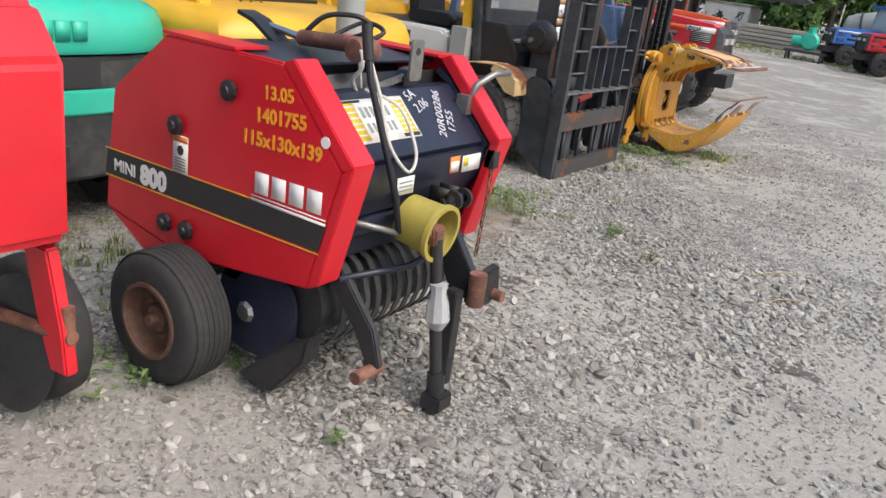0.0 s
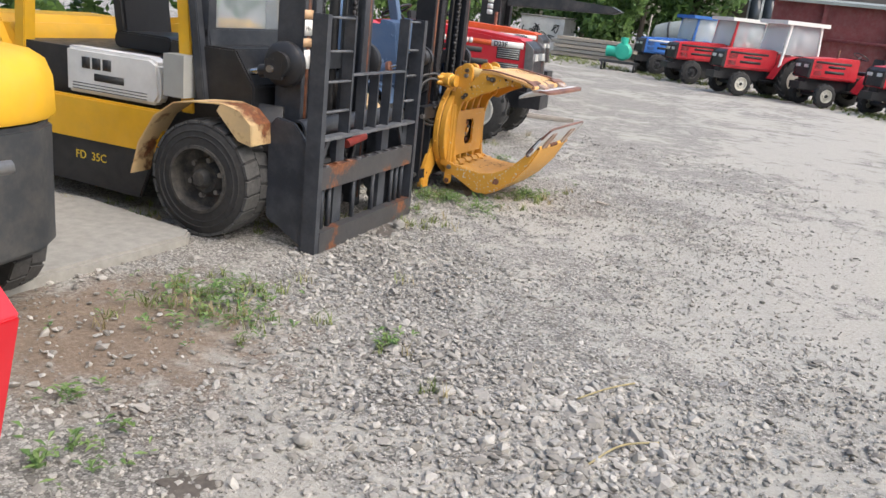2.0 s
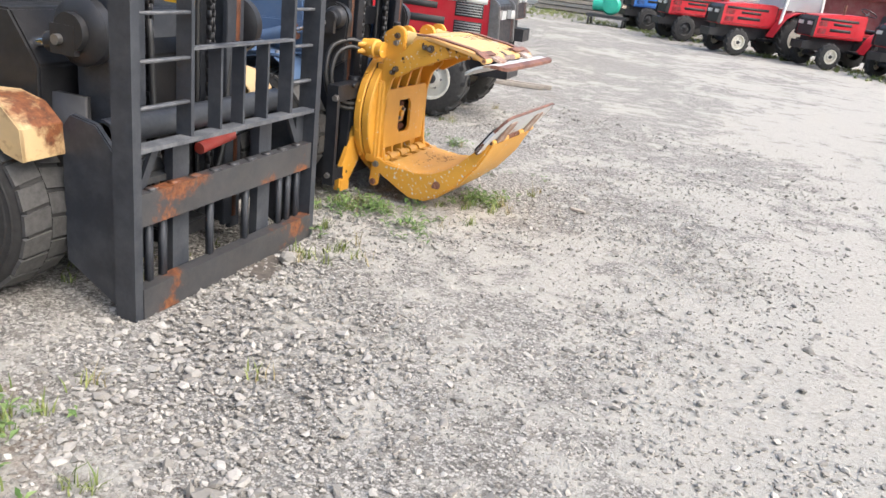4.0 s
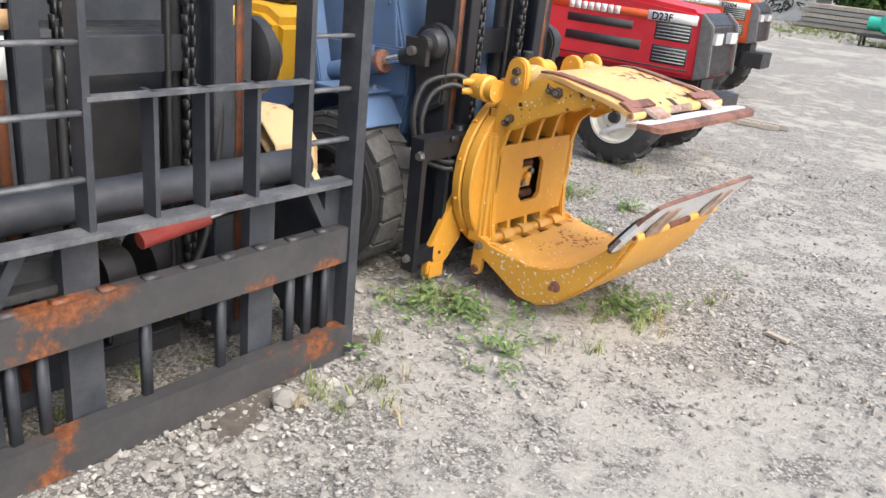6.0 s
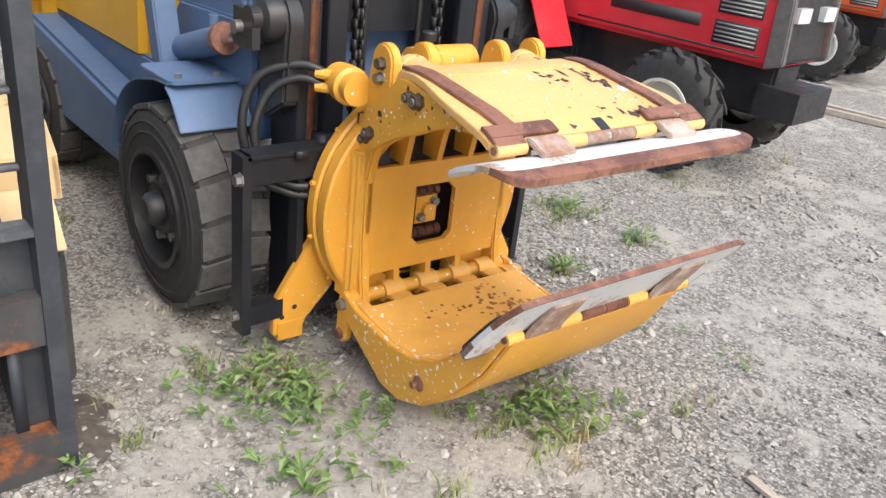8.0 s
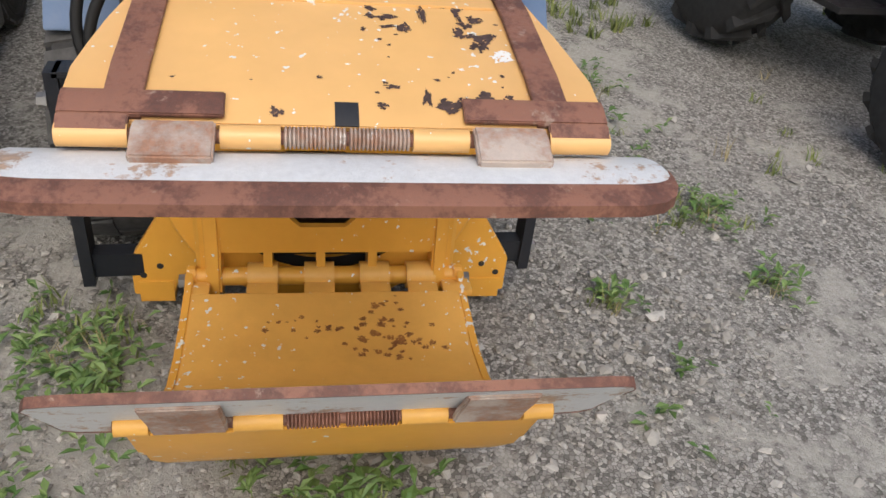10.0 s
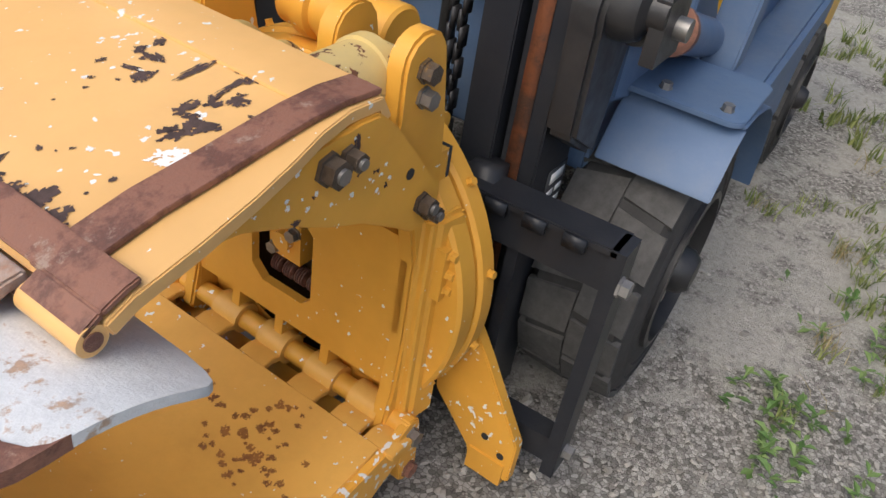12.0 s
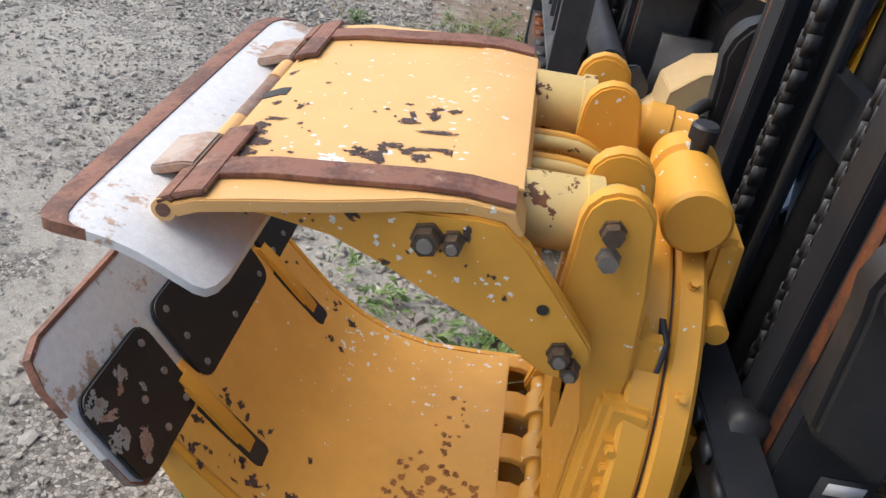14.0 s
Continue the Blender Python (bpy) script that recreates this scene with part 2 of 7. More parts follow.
M_BLACKR = painted("black_steel_rusted_through", (0.045, 0.045, 0.048), 0.5, (0.12, 0.05, 0.025), 0.0, 0.3, 0.5, 0.0, 1.7, dirt_color=(0.15, 0.13, 0.11), rust=0.42)
M_DUSTY = painted("dusty_blue_black_steel", (0.030, 0.034, 0.043), 0.3, (0.10, 0.05, 0.03), 0.0, 0.34, 0.45, dirt_color=(0.17, 0.175, 0.18), bump=0.10)
M_EDGE = painted("bars_rubbed_to_grey_steel", (0.07, 0.075, 0.085), 0.4, (0.12, 0.06, 0.035), 0.0, 0.6, 0.5, scale=2.0, dirt_color=(0.30, 0.30, 0.30))
M_DUSTRIM = painted("black_wheel_caked_with_dust", (0.03, 0.029, 0.028), 0.0, (0, 0, 0), 0, 0.65, 0.7, scale=1.6, dirt_color=(0.24, 0.21, 0.17))
M_BLACK.node_tree.nodes["Principled BSDF"].inputs["Specular IOR Level"].default_value = 0.28
M_GREASE = painted("greasy_black_castings", (0.018, 0.018, 0.02), 0.0, (0, 0, 0), 0, 0.22, 0.42, 0.0, 2.0, dirt_color=(0.1, 0.09, 0.08))
M_ORANGE = worn("worn_orange_rail", (0.19, 0.065, 0.028), (0.05, 0.03, 0.022), 0.9, 0.45, 0.6, 0.5, 2.5)
M_BLUE = painted("faded_blue_paint", (0.085, 0.15, 0.27), 0.40, (0.06, 0.045, 0.04), 0.0, 0.22, 0.52, dirt_color=(0.3, 0.3, 0.28))
M_TYRE = plain("dusty_rubber", (0.035, 0.034, 0.033), 0.85, 0, 0.35, 25, bump=0.2)
M_TREAD = plain("worn_grey_tread_rubber", (0.075, 0.073, 0.07), 0.9, 0, 0.35, 35, bump=0.35)
M_YELLOW = painted("forklift_yellow_paint", (0.78, 0.43, 0.02), 0.2, (0.06, 0.035, 0.02), 0.0, 0.15, 0.4)
M_PEEL = painted("peeling_yellow_fender_paint", (0.68, 0.48, 0.24), 0.35, (0.16, 0.06, 0.03), 0, 0.35, 0.55, rust=0.40)
M_WHITE = painted("white_plastic_panel", (0.72, 0.71, 0.68), 0.0, (0, 0, 0), 0, 0.25, 0.4)
M_RED = painted("red_baler_paint", (0.66, 0.012, 0.025), 0.1, (0.10, 0.03, 0.02), 0.0, 0.10, 0.34, dirt_color=(0.42, 0.12, 0.1), bump=0.03)
M_NAVY = painted("dark_navy_panel_paint", (0.012, 0.016, 0.035), 0.08, (0.12, 0.08, 0.06), 0.0, 0.14, 0.36, dirt_color=(0.12, 0.12, 0.13))
M_TEAL = painted("teal_green_paint", (0.03, 0.52, 0.36), 0.1, (0.05, 0.06, 0.05), 0, 0.15, 0.4)
M_DGREY = painted("dark_grey_counterweight_paint", (0.035, 0.038, 0.042), 0.1, (0.1, 0.06, 0.04), 0, 0.3, 0.5)
M_TRED = painted("red_tractor_paint", (0.60, 0.02, 0.035), 0.08, (0.08, 0.03, 0.02), 0, 0.16, 0.36)
M_TORANGE = painted("orange_tractor_paint", (0.72, 0.10, 0.02), 0.08, (0.08, 0.03, 0.02), 0, 0.16, 0.38)
M_TBLUE = painted("blue_tractor_paint", (0.03, 0.17, 0.55), 0.05, (0.05, 0.04, 0.04), 0, 0.2, 0.4)
M_RIM = painted("cream_white_wheel_rim", (0.70, 0.67, 0.58), 0.3, (0.12, 0.06, 0.03), 0, 0.4, 0.5)
M_RUSTRIM = painted("rusty_brown_wheel_rim", (0.12, 0.055, 0.035), 0.3, (0.04, 0.02, 0.015), 0, 0.4, 0.7, scale=3)
M_CHROME = plain("chrome_rod", (0.6, 0.6, 0.6), 0.18, 1.0, 0.1, 30, bump=0.02)
M_STEEL = plain("dull_steel", (0.28, 0.27, 0.26), 0.45, 0.8, 0.25, 30)
M_HOSE = plain("black_rubber_hose", (0.02, 0.02, 0.02), 0.45, 0, 0.2, 40)
M_PTO = plain("olive_yellow_plastic_guard", (0.40, 0.33, 0.07), 0.45, 0, 0.15, 15)
M_CONC = plain("weathered_concrete", (0.29, 0.278, 0.25), 0.9, 0, 0.22, 14, bump=0.3)
M_GALV = painted("grey_painted_steel_pole", (0.36, 0.37, 0.35), 0.3, (0.2, 0.08, 0.04), 0, 0.3, 0.55, rust=0.15)
M_GLASS = plain("cab_glass", (0.75, 0.82, 0.85), 0.05, 0, 0.02, 3, 0.35, 0.0, 0)
M_PAPER = plain("paper_white_sticker", (0.8, 0.79, 0.75), 0.6, 0, 0.05, 20, bump=0)
M_INK = plain("black_ink", (0.03, 0.03, 0.03), 0.6, 0, 0.1, 20, bump=0)
M_YINK = plain("yellow_label", (0.78, 0.55, 0.05), 0.6, 0, 0.1, 20, bump=0)
M_CHALK = plain("yellow_paint_marker", (0.85, 0.36, 0.02), 0.7, 0, 0.15, 60, bump=0)
M_WCHALK = plain("white_chalk_marker", (0.55, 0.55, 0.58), 0.8, 0, 0.25, 80, bump=0)
M_TAPE = plain("brown_packing_tape", (0.52, 0.33, 0.18), 0.5, 0, 0.1, 20)
M_ROPE = plain("dirty_white_rope", (0.55, 0.53, 0.48), 0.9, 0, 0.2, 80)
M_BAG = plain("clear_plastic_bag", (0.8, 0.8, 0.8), 0.2, 0, 0.1, 20, 0.45)
M_REDHUT = painted("dark_red_corrugated_sheet", (0.18, 0.028, 0.03), 0.1, (0.08, 0.04, 0.03), 0, 0.3, 0.6)
M_OIL = plain("dark_damp_stain", (0.10, 0.085, 0.07), 0.7, 0, 0.5, 25, bump=0.3)
M_WOOD = plain("weathered_grey_timber", (0.40, 0.35, 0.29), 0.85, 0, 0.3, 18, bump=0.2)
M_FACING = painted("black_rubber_facing", (0.012, 0.013, 0.016), 0.0, (0, 0, 0), 0, 0.10, 0.45, dirt_color=(0.12, 0.12, 0.12))
M_RIVET = plain("zinc_rivet", (0.35, 0.35, 0.36), 0.4, 0.6, 0.2, 30)
M_SEAT = plain("black_vinyl", (0.02, 0.02, 0.022), 0.45, 0, 0.2, 20)
M_HYDR = painted("red_hydraulic_cylinder_paint", (0.42, 0.05, 0.035), 0.5, (0.08, 0.03, 0.02), 0, 0.3, 0.5, scale=3)
M_LENS = plain("headlamp_glass", (0.7, 0.7, 0.68), 0.15, 0.2, 0.05, 10, bump=0)
M_TANK = painted("dirty_grey_tank_paint", (0.30, 0.33, 0.31), 0.2, (0.1, 0.06, 0.04), 0, 0.4, 0.5)
M_ORANGEMARK = plain("orange_warning_label", (0.75, 0.22, 0.04), 0.6, 0, 0.1, 20, bump=0)


# ---- mesh helpers ----
def bm_box(x0, x1, y0, y1, z0, z1, bm=None):
    bm = bm or bmesh.new()
    vs = [bm.verts.new(p) for p in ((x0, y0, z0), (x1, y0, z0), (x1, y1, z0), (x0, y1, z0), (x0, y0, z1), (x1, y0, z1), (x1, y1, z1), (x0, y1, z1))]
    for f in ((3, 2, 1, 0), (4, 5, 6, 7), (0, 1, 5, 4), (1, 2, 6, 5), (2, 3, 7, 6), (3, 0, 4, 7)):
        bm.faces.new([vs[i] for i in f])
    return bm


def bm_prism(pts, axis, a, b, bm=None):
    """A polygon in the plane across axis, drawn out from a to b."""
    bm = bm or bmesh.new()

    def at(p, v):
        return {"x": (v, p[0], p[1]), "y": (p[0], v, p[1]), "z": (p[0], p[1], v)}[axis]
    lo, hi = [bm.verts.new(at(p, a)) for p in pts], [bm.verts.new(at(p, b)) for p in pts]
    n = len(pts)
    bm.faces.new(lo)
    bm.faces.new(hi[::-1])
    for i in range(n):
        bm.faces.new((lo[i], hi[i], hi[(i + 1) % n], lo[(i + 1) % n]))
    bmesh.ops.recalc_face_normals(bm, faces=bm.faces[:])
    return bm


def bm_strip(pts, axis, a, b, thick, bm=None):
    """A bent sheet: a line of points in the plane across axis, given thickness and drawn out from a to b."""
    n = len(pts)
    off = []
    for i in range(n):
        p, q = pts[max(0, i - 1)], pts[min(n - 1, i + 1)]
        d = Vector((q[0] - p[0], q[1] - p[1])).normalized()
        off.append((pts[i][0] + d.y * thick, pts[i][1] - d.x * thick))
    bm = bm or bmesh.new()

    def at(p, v):
        return {"x": (v, p[0], p[1]), "y": (p[0], v, p[1]), "z": (p[0], p[1], v)}[axis]
    r = [[bm.verts.new(at(p, v)) for p in line] for v in (a, b) for line in (pts, off)]
    for i in range(n - 1):
        bm.faces.new((r[0][i], r[0][i + 1], r[2][i + 1], r[2][i]))
        bm.faces.new((r[1][i + 1], r[1][i], r[3][i], r[3][i + 1]))
        bm.faces.new((r[0][i + 1], r[0][i], r[1][i], r[1][i + 1]))
        bm.faces.new((r[2][i], r[2][i + 1], r[3][i + 1], r[3][i]))
    for i in (0, n - 1):
        bm.faces.new((r[0][i], r[2][i], r[3][i], r[1][i]))
    bmesh.ops.recalc_face_normals(bm, faces=bm.faces[:])
    return bm


def bm_lathe(profile, origin, axis, seg=28, bm=None, closed=False):
    """A profile of (radius, distance along axis), turned round the axis."""
    bm = bm or bmesh.new()
    ax = Vector(axis).normalized()
    s = ax.orthogonal().normalized()
    t = ax.cross(s)
    o = Vector(origin)
    rings = []
    for r, h in profile:
        if r < 1e-5:
            rings.append([bm.verts.new(o + ax * h)])
        else:
            rings.append([bm.verts.new(o + ax * h + (s * math.cos(a) + t * math.sin(a)) * r) for a in (2 * math.pi * k / seg for k in range(seg))])
    pairs = list(zip(rings, rings[1:])) + ([(rings[-1], rings[0])] if closed else [])
    for p, q in pairs:
        for k in range(seg):
            k2 = (k + 1) % seg
            if len(p) == 1 and len(q) == 1:
                continue
            if len(p) == 1:
                bm.faces.new((p[0], q[k2], q[k]))
            elif len(q) == 1:
                bm.faces.new((p[k], p[k2], q[0]))
            else:
                bm.faces.new((p[k], p[k2], q[k2], q[k]))
    bmesh.ops.recalc_face_normals(bm, faces=bm.faces[:])
    return bm


def bm_cyl(p0, p1, r, seg=20, bm=None, r2=None):
    d = Vector(p1) - Vector(p0)
    return bm_lathe([(0, 0), (r, 0), (r if r2 is None else r2, d.length), (0, d.length)], p0, d, seg, bm)


def bm_tube(pts, r, seg=8, bm=None, fine=5):
    """A round bar or hose along a smooth line through the points."""
    bm = bm or bmesh.new()
    P = [Vector(p) for p in pts]
    line = []
    for i in range(len(P) - 1):
        a, b, c, d = P[max(0, i - 1)], P[i], P[i + 1], P[min(len(P) - 1, i + 2)]
        for k in range(fine):
            u = k / fine
            line.append(0.5 * ((2 * b) + (c - a) * u + (2 * a - 5 * b + 4 * c - d) * u * u + (3 * b - a - 3 * c + d) * u ** 3))
    line.append(P[-1])
    prev, side = None, None
    for i, p in enumerate(line):
        d = (line[min(i + 1, len(line) - 1)] - line[max(i - 1, 0)]).normalized()
        side = d.orthogonal().normalized() if side is None else (side - d * side.dot(d)).normalized()
        o = d.cross(side)
        ring = [bm.verts.new(p + (side * math.cos(2 * math.pi * k / seg) + o * math.sin(2 * math.pi * k / seg)) * r) for k in range(seg)]
        if prev:
            for k in range(seg):
                bm.faces.new((prev[k], prev[(k + 1) % seg], ring[(k + 1) % seg], ring[k]))
        else:
            bm.faces.new(ring[::-1])
        prev = ring
    bm.faces.new(prev)
    return bm


def bm_bar(pts, r, seg=8, bm=None):
    """Straight lengths of bar, bent at the points."""
    return bm_tube(pts, r, seg, bm, 1)


def mesh_of(name, bm, mat, bev=0.0, smooth=35):
    if bev:
        edges = [e for e in bm.edges if len(e.link_faces) == 2 and e.calc_face_angle(0) > radians(30)]
        bmesh.ops.bevel(bm, geom=edges, offset=bev, segments=2, affect="EDGES", clamp_overlap=True)
    for f in bm.faces:
        f.smooth = True
    for e in bm.edges:
        e.smooth = len(e.link_faces) == 2 and e.calc_face_angle(0) < radians(smooth)
    me = bpy.data.meshes.new(name)
    bm.to_mesh(me)
    bm.free()
    me.materials.append(mat)
    return me


def part(name, bm, mat, parent=None, label="", bev=0.0, smooth=35):
    ob = new(name, mesh_of(name, bm, mat, bev, smooth))
    if parent is not None:
        ob.parent = parent
    return tagged(ob, label)


def thing(name, label, category, group="", at=(0, 0, 0), turn=0.0):
    ob = new(name)
    ob.empty_display_size = 0.1
    ob.matrix_basis = pose(*at, 0, 0, turn)
    return tagged(ob, label, category, group)


def writing(text, size, mat, parent, m, name="lettering", extrude=0.0008, shear=0.0, bold=0.0):
    """Lettering as a mesh, laid flat at the pose m."""
    cu = bpy.data.curves.new(name, "FONT")
    cu.body, cu.size, cu.extrude, cu.shear, cu.offset = text, size, extrude, shear, bold
    cu.resolution_u = 3
    tmp = bpy.data.objects.new(name, cu)
    me = bpy.data.meshes.new_from_object(tmp)
    bpy.data.objects.remove(tmp)
    me.transform(m)
    me.materials.clear()
    me.materials.append(mat)
    ob = new(name, me)
    ob.parent = parent
    return ob


def name_blocks(count, size, mat, parent, m, name="name_mark", extrude=0.0008, wide=0.66):
    """A maker's name as a row of plain blocks, laid flat at the pose m."""
    for k in range(count):
        bm = bm_box(k * size * wide, k * size * wide + size * wide * 0.80, 0, size * 0.70, -extrude, extrude)
        bm.transform(m)
        part(name, bm, mat, parent)


def face_x(x, y, z, roll=0, tilt=0):
    """A pose for lettering that faces +x, read from the +x side."""
    return Matrix.Translation((x, y, z)) @ Euler((radians(90), 0, radians(90))).to_matrix().to_4x4() @ pose(0, 0, 0, tilt, 0, roll)


def face_ny(x, y, z, roll=0):
    """A pose for lettering that faces -y."""
    return Matrix.Translation((x, y, z)) @ Euler((radians(90), 0, 0)).to_matrix().to_4x4() @ pose(0, 0, 0, 0, 0, roll)


# ---- ground ----
def build_ground():
    bm = bmesh.new()
    xs = [-400, -120, -40, -15] + [-6 + 0.25 * i for i in range(49)] + [8, 12, 20, 40, 120, 400]
    ys = [-400, -100, -30, -14] + [-10 + 0.25 * i for i in range(65)] + [8, 12, 18, 26, 40, 80, 400]

    def height(x, y):
        near = max(0.0, 1 - abs(x) / 14) * max(0.0, 1 - abs(y) / 20)
        return near * 0.018 * (noise.noise(Vector((x * 0.9, y * 0.9, 0))) - 0.3)
    grid = [[bm.verts.new((x, y, height(x, y))) for x in xs] for y in ys]
    for j in range(len(ys) - 1):
        for i in range(len(xs) - 1):
            bm.faces.new((grid[j][i], grid[j][i + 1], grid[j + 1][i + 1], grid[j + 1][i]))
    return tagged(part("ground", bm, M_GROUND), "grey crushed gravel yard with pale dusty wheel tracks", "ground", kind="structure")


build_ground()


# ---- the rotating roll clamp ----
def bolt(parent, at, axis, r=0.012, h=0.014, mat=None, name="bolt"):
    return part(name, bm_lathe([(0, 0), (r * 1.2, 0), (r * 1.2, h * 0.25), (r, h * 0.26), (r, h), (0, h)], at, axis, 6), mat or M_STEEL, parent, smooth=20)


def rounded(x0, x1, z0, z1, r, n=4):
    pts = []
    for cx, cz, a0 in ((x1 - r, z1 - r, 0), (x0 + r, z1 - r, 90), (x0 + r, z0 + r, 180), (x1 - r, z0 + r, 270)):
        pts += [(cx + r * math.cos(radians(a0 + 90 * k / n)), cz + r * math.sin(radians(a0 + 90 * k / n))) for k in range(n + 1)]
    return pts


def arc(cx, cz, r, a0, a1, n=6):
    return [(cx + r * math.cos(radians(a0 + (a1 - a0) * k / n)), cz + r * math.sin(radians(a0 + (a1 - a0) * k / n))) for k in range(n + 1)]


def bm_joined(*parts):
    bm = bmesh.new()
    for p in parts:
        me = bpy.data.meshes.new("tmp")
        p.to_mesh(me)
        p.free()
        bm.from_mesh(me)
        bpy.data.meshes.remove(me)
    return bm


def bm_ridged(p0, p1, r, turns, seg=12):
    """A coil spring, close wound."""
    d = Vector(p1) - Vector(p0)
    prof = [(0, 0)]
    for k in range(turns):
        h = d.length / turns
        prof += [(r * 0.72, k * h), (r, (k + 0.3) * h), (r, (k + 0.7) * h)]
    prof += [(r * 0.72, d.length), (0, d.length)]
    return bm_lathe(prof, p0, d, seg)


def stain(parent, at, normal, r, seed, mat, stretch=1.0, turn=None):
    """A patch of bare or rusty metal with a ragged outline, a hair proud of the paint."""
    rnd = random.Random(seed)
    bm = bmesh.new()
    n, cell = 22, r * 2.6 / 22
    off = Vector((seed * 3.7, seed * 1.3, 0))
    keep = set()
    for a in range(n):
        for b in range(n):
            u, v = (a - n / 2 + 0.5) / (n / 2), (b - n / 2 + 0.5) / (n / 2)
            if noise.fractal(Vector((u * 2.2, v * 2.2, 0)) + off, 0.6, 2.2, 4) * 0.75 + 0.42 - (u * u + v * v) > 0:
                keep.add((a, b))
    # the largest connected part alone
    best = set()
    while keep:
        todo, grown = [keep.pop()], set()
        while todo:
            q = todo.pop()
            grown.add(q)
            for d in ((1, 0), (-1, 0), (0, 1), (0, -1)):
                m = (q[0] + d[0], q[1] + d[1])
                if m in keep:
                    keep.remove(m)
                    todo.append(m)
        best = grown if len(grown) > len(best) else best
    made = {}

    def corner(a, b):
        if (a, b) not in made:
            made[a, b] = bm.verts.new(((a - n / 2) * cell + rnd.uniform(-0.4, 0.4) * cell, ((b - n / 2) * cell + rnd.uniform(-0.4, 0.4) * cell) * stretch * 0.7, 0))
        return made[a, b]
    for a, b in best:
        bm.faces.new((corner(a, b), corner(a + 1, b), corner(a + 1, b + 1), corner(a, b + 1)))
    bm.transform(Matrix.Translation(at) @ Vector(normal).to_track_quat("Z", "Y").to_matrix().to_4x4() @ pose(0, 0, 0, 0, 0, rnd.uniform(0, 180) if turn is None else turn))
    ob = part("bare_patch", bm, mat, parent)
    return ob


def build_clamp():
    c = thing("roll_clamp", "chipped orange-yellow rotating roll clamp with two open jaws on the forklift", "forklift clamp", at=(0, 0.012, 0), turn=-3.0)
    # turntable behind the frame
    part("turntable", bm_lathe([(0, 0), (0.394, 0), (0.402, 0.008), (0.402, 0.044), (0.394, 0.05), (0, 0.05)], (-0.150, -0.012, 0.498), (1, 0, 0), 64), M_CLAMP, c)
    ring = part("bearing_ring", bm_lathe([(0.28, 0), (0.390, 0), (0.396, 0.006), (0.396, 0.046), (0.388, 0.052), (0.28, 0.052)], (-0.095, -0.012, 0.498), (1, 0, 0), 64), M_CLAMP, c)
    part("gap_line", bm_lathe([(0.28, 0), (0.385, 0), (0.385, 0.006), (0.28, 0.006)], (-0.1005, -0.012, 0.498), (1, 0, 0), 48), M_GREASE, c)
    for k in range(14):
        a = radians(12 + k * 360 / 14)
        bolt(c, (-0.125, 0.402 * math.cos(a) - 0.012, 0.498 + 0.402 * math.sin(a)), (0, math.cos(a), math.sin(a)), 0.008, 0.012, M_CLAMP)
    # front plate with its window, made of strips round the opening
    z0, z1 = 0.30, 0.665
    wy0, wy1, wz0, wz1 = -0.10, 0.065, 0.375, 0.585
    part("front_plate", bm_joined(bm_box(-0.02, 0.0, -0.283, wy0, z0, z1), bm_box(-0.02, 0.0, wy1, 0.283, z0, z1), bm_box(-0.02, 0.0, wy0, wy1, z0, wz0),
                                  bm_box(-0.02, 0.0, wy0, wy1, wz1, z1), bm_prism([(wy0, wz0), (wy0 + 0.03, wz0), (wy0, wz0 + 0.03)], "x", -0.02, 0.0),
                                  bm_prism([(wy1, wz1), (wy1 - 0.03, wz1), (wy1, wz1 - 0.03)], "x", -0.02, 0.0),
                                  bm_prism([(wy1, wz0), (wy1, wz0 + 0.025), (wy1 - 0.025, wz0)], "x", -0.02, 0.0)), M_CLAMP, c)
    part("inner_plate", bm_box(-0.088, -0.078, -0.283, 0.283, 0.24, 0.82), M_GREASE, c)
    valve = part("valve_block", bm_box(-0.078, -0.025, -0.075, 0.01, 0.44, 0.535), M_CLAMP, c, bev=0.004)
    for y, z in ((-0.055, 0.462), (-0.005, 0.515)):
        bolt(valve, (-0.025, y, z), (1, 0, 0), 0.014, 0.018)
    part("knob", bm_cyl((-0.025, -0.03, 0.49), (-0.008, -0.03, 0.49), 0.022), M_CLAMP, valve)
    for k in range(4):
        part("spring", bm_ridged((-0.05, -0.085 + 0.03 * k, 0.545), (-0.05, -0.062 + 0.03 * k, 0.545), 0.018, 4), M_RUST, c)
        part("spring", bm_ridged((-0.05, -0.08 + 0.034 * k, 0.395), (-0.05, -0.055 + 0.034 * k, 0.395), 0.02, 4), M_RUST, c)
    # side cheeks
    for s in (-1, 1):
        y0, y1 = sorted((s * 0.262, s * 0.298))
        part("side_cheek", bm_prism([(-0.045, 0.16), (0.0, 0.16), (0.035, 0.20), (0.012, 0.30), (0.0, 0.45), (0.0, 0.62), (0.03, 0.74), (0.095, 0.80)]
                                    + arc(0.042, 1.005, 0.052, 0, 180, 7) + [(-0.03, 0.90), (-0.045, 0.76)], "y", y0, y1), M_CLAMP, c, bev=0.006)
        part("cheek_web", bm_prism([(-0.092, s * 0.335), (-0.02, s * 0.325), (-0.004, s * 0.305), (-0.004, s * 0.283), (-0.092, s * 0.283)], "z", 0.212, 0.72), M_CLAMP, c, bev=0.010)
        yi = s * 0.14
        part("ear", bm_prism([(-0.06, 0.80), (0.085, 0.80)] + arc(0.03, 1.0, 0.052, 0, 180, 7), "y", yi - 0.018, yi + 0.018), M_CLAMP, c, bev=0.004)
        # pivots
        for x, z, r in ((0.048, 1.0, 0.016), (0.044, 0.958, 0.015)):
            bolt(c, (x, s * 0.298, z), (0, s, 0), r, 0.022, M_BOLT if z > 0.97 else M_STEEL, "pivot_bolt")
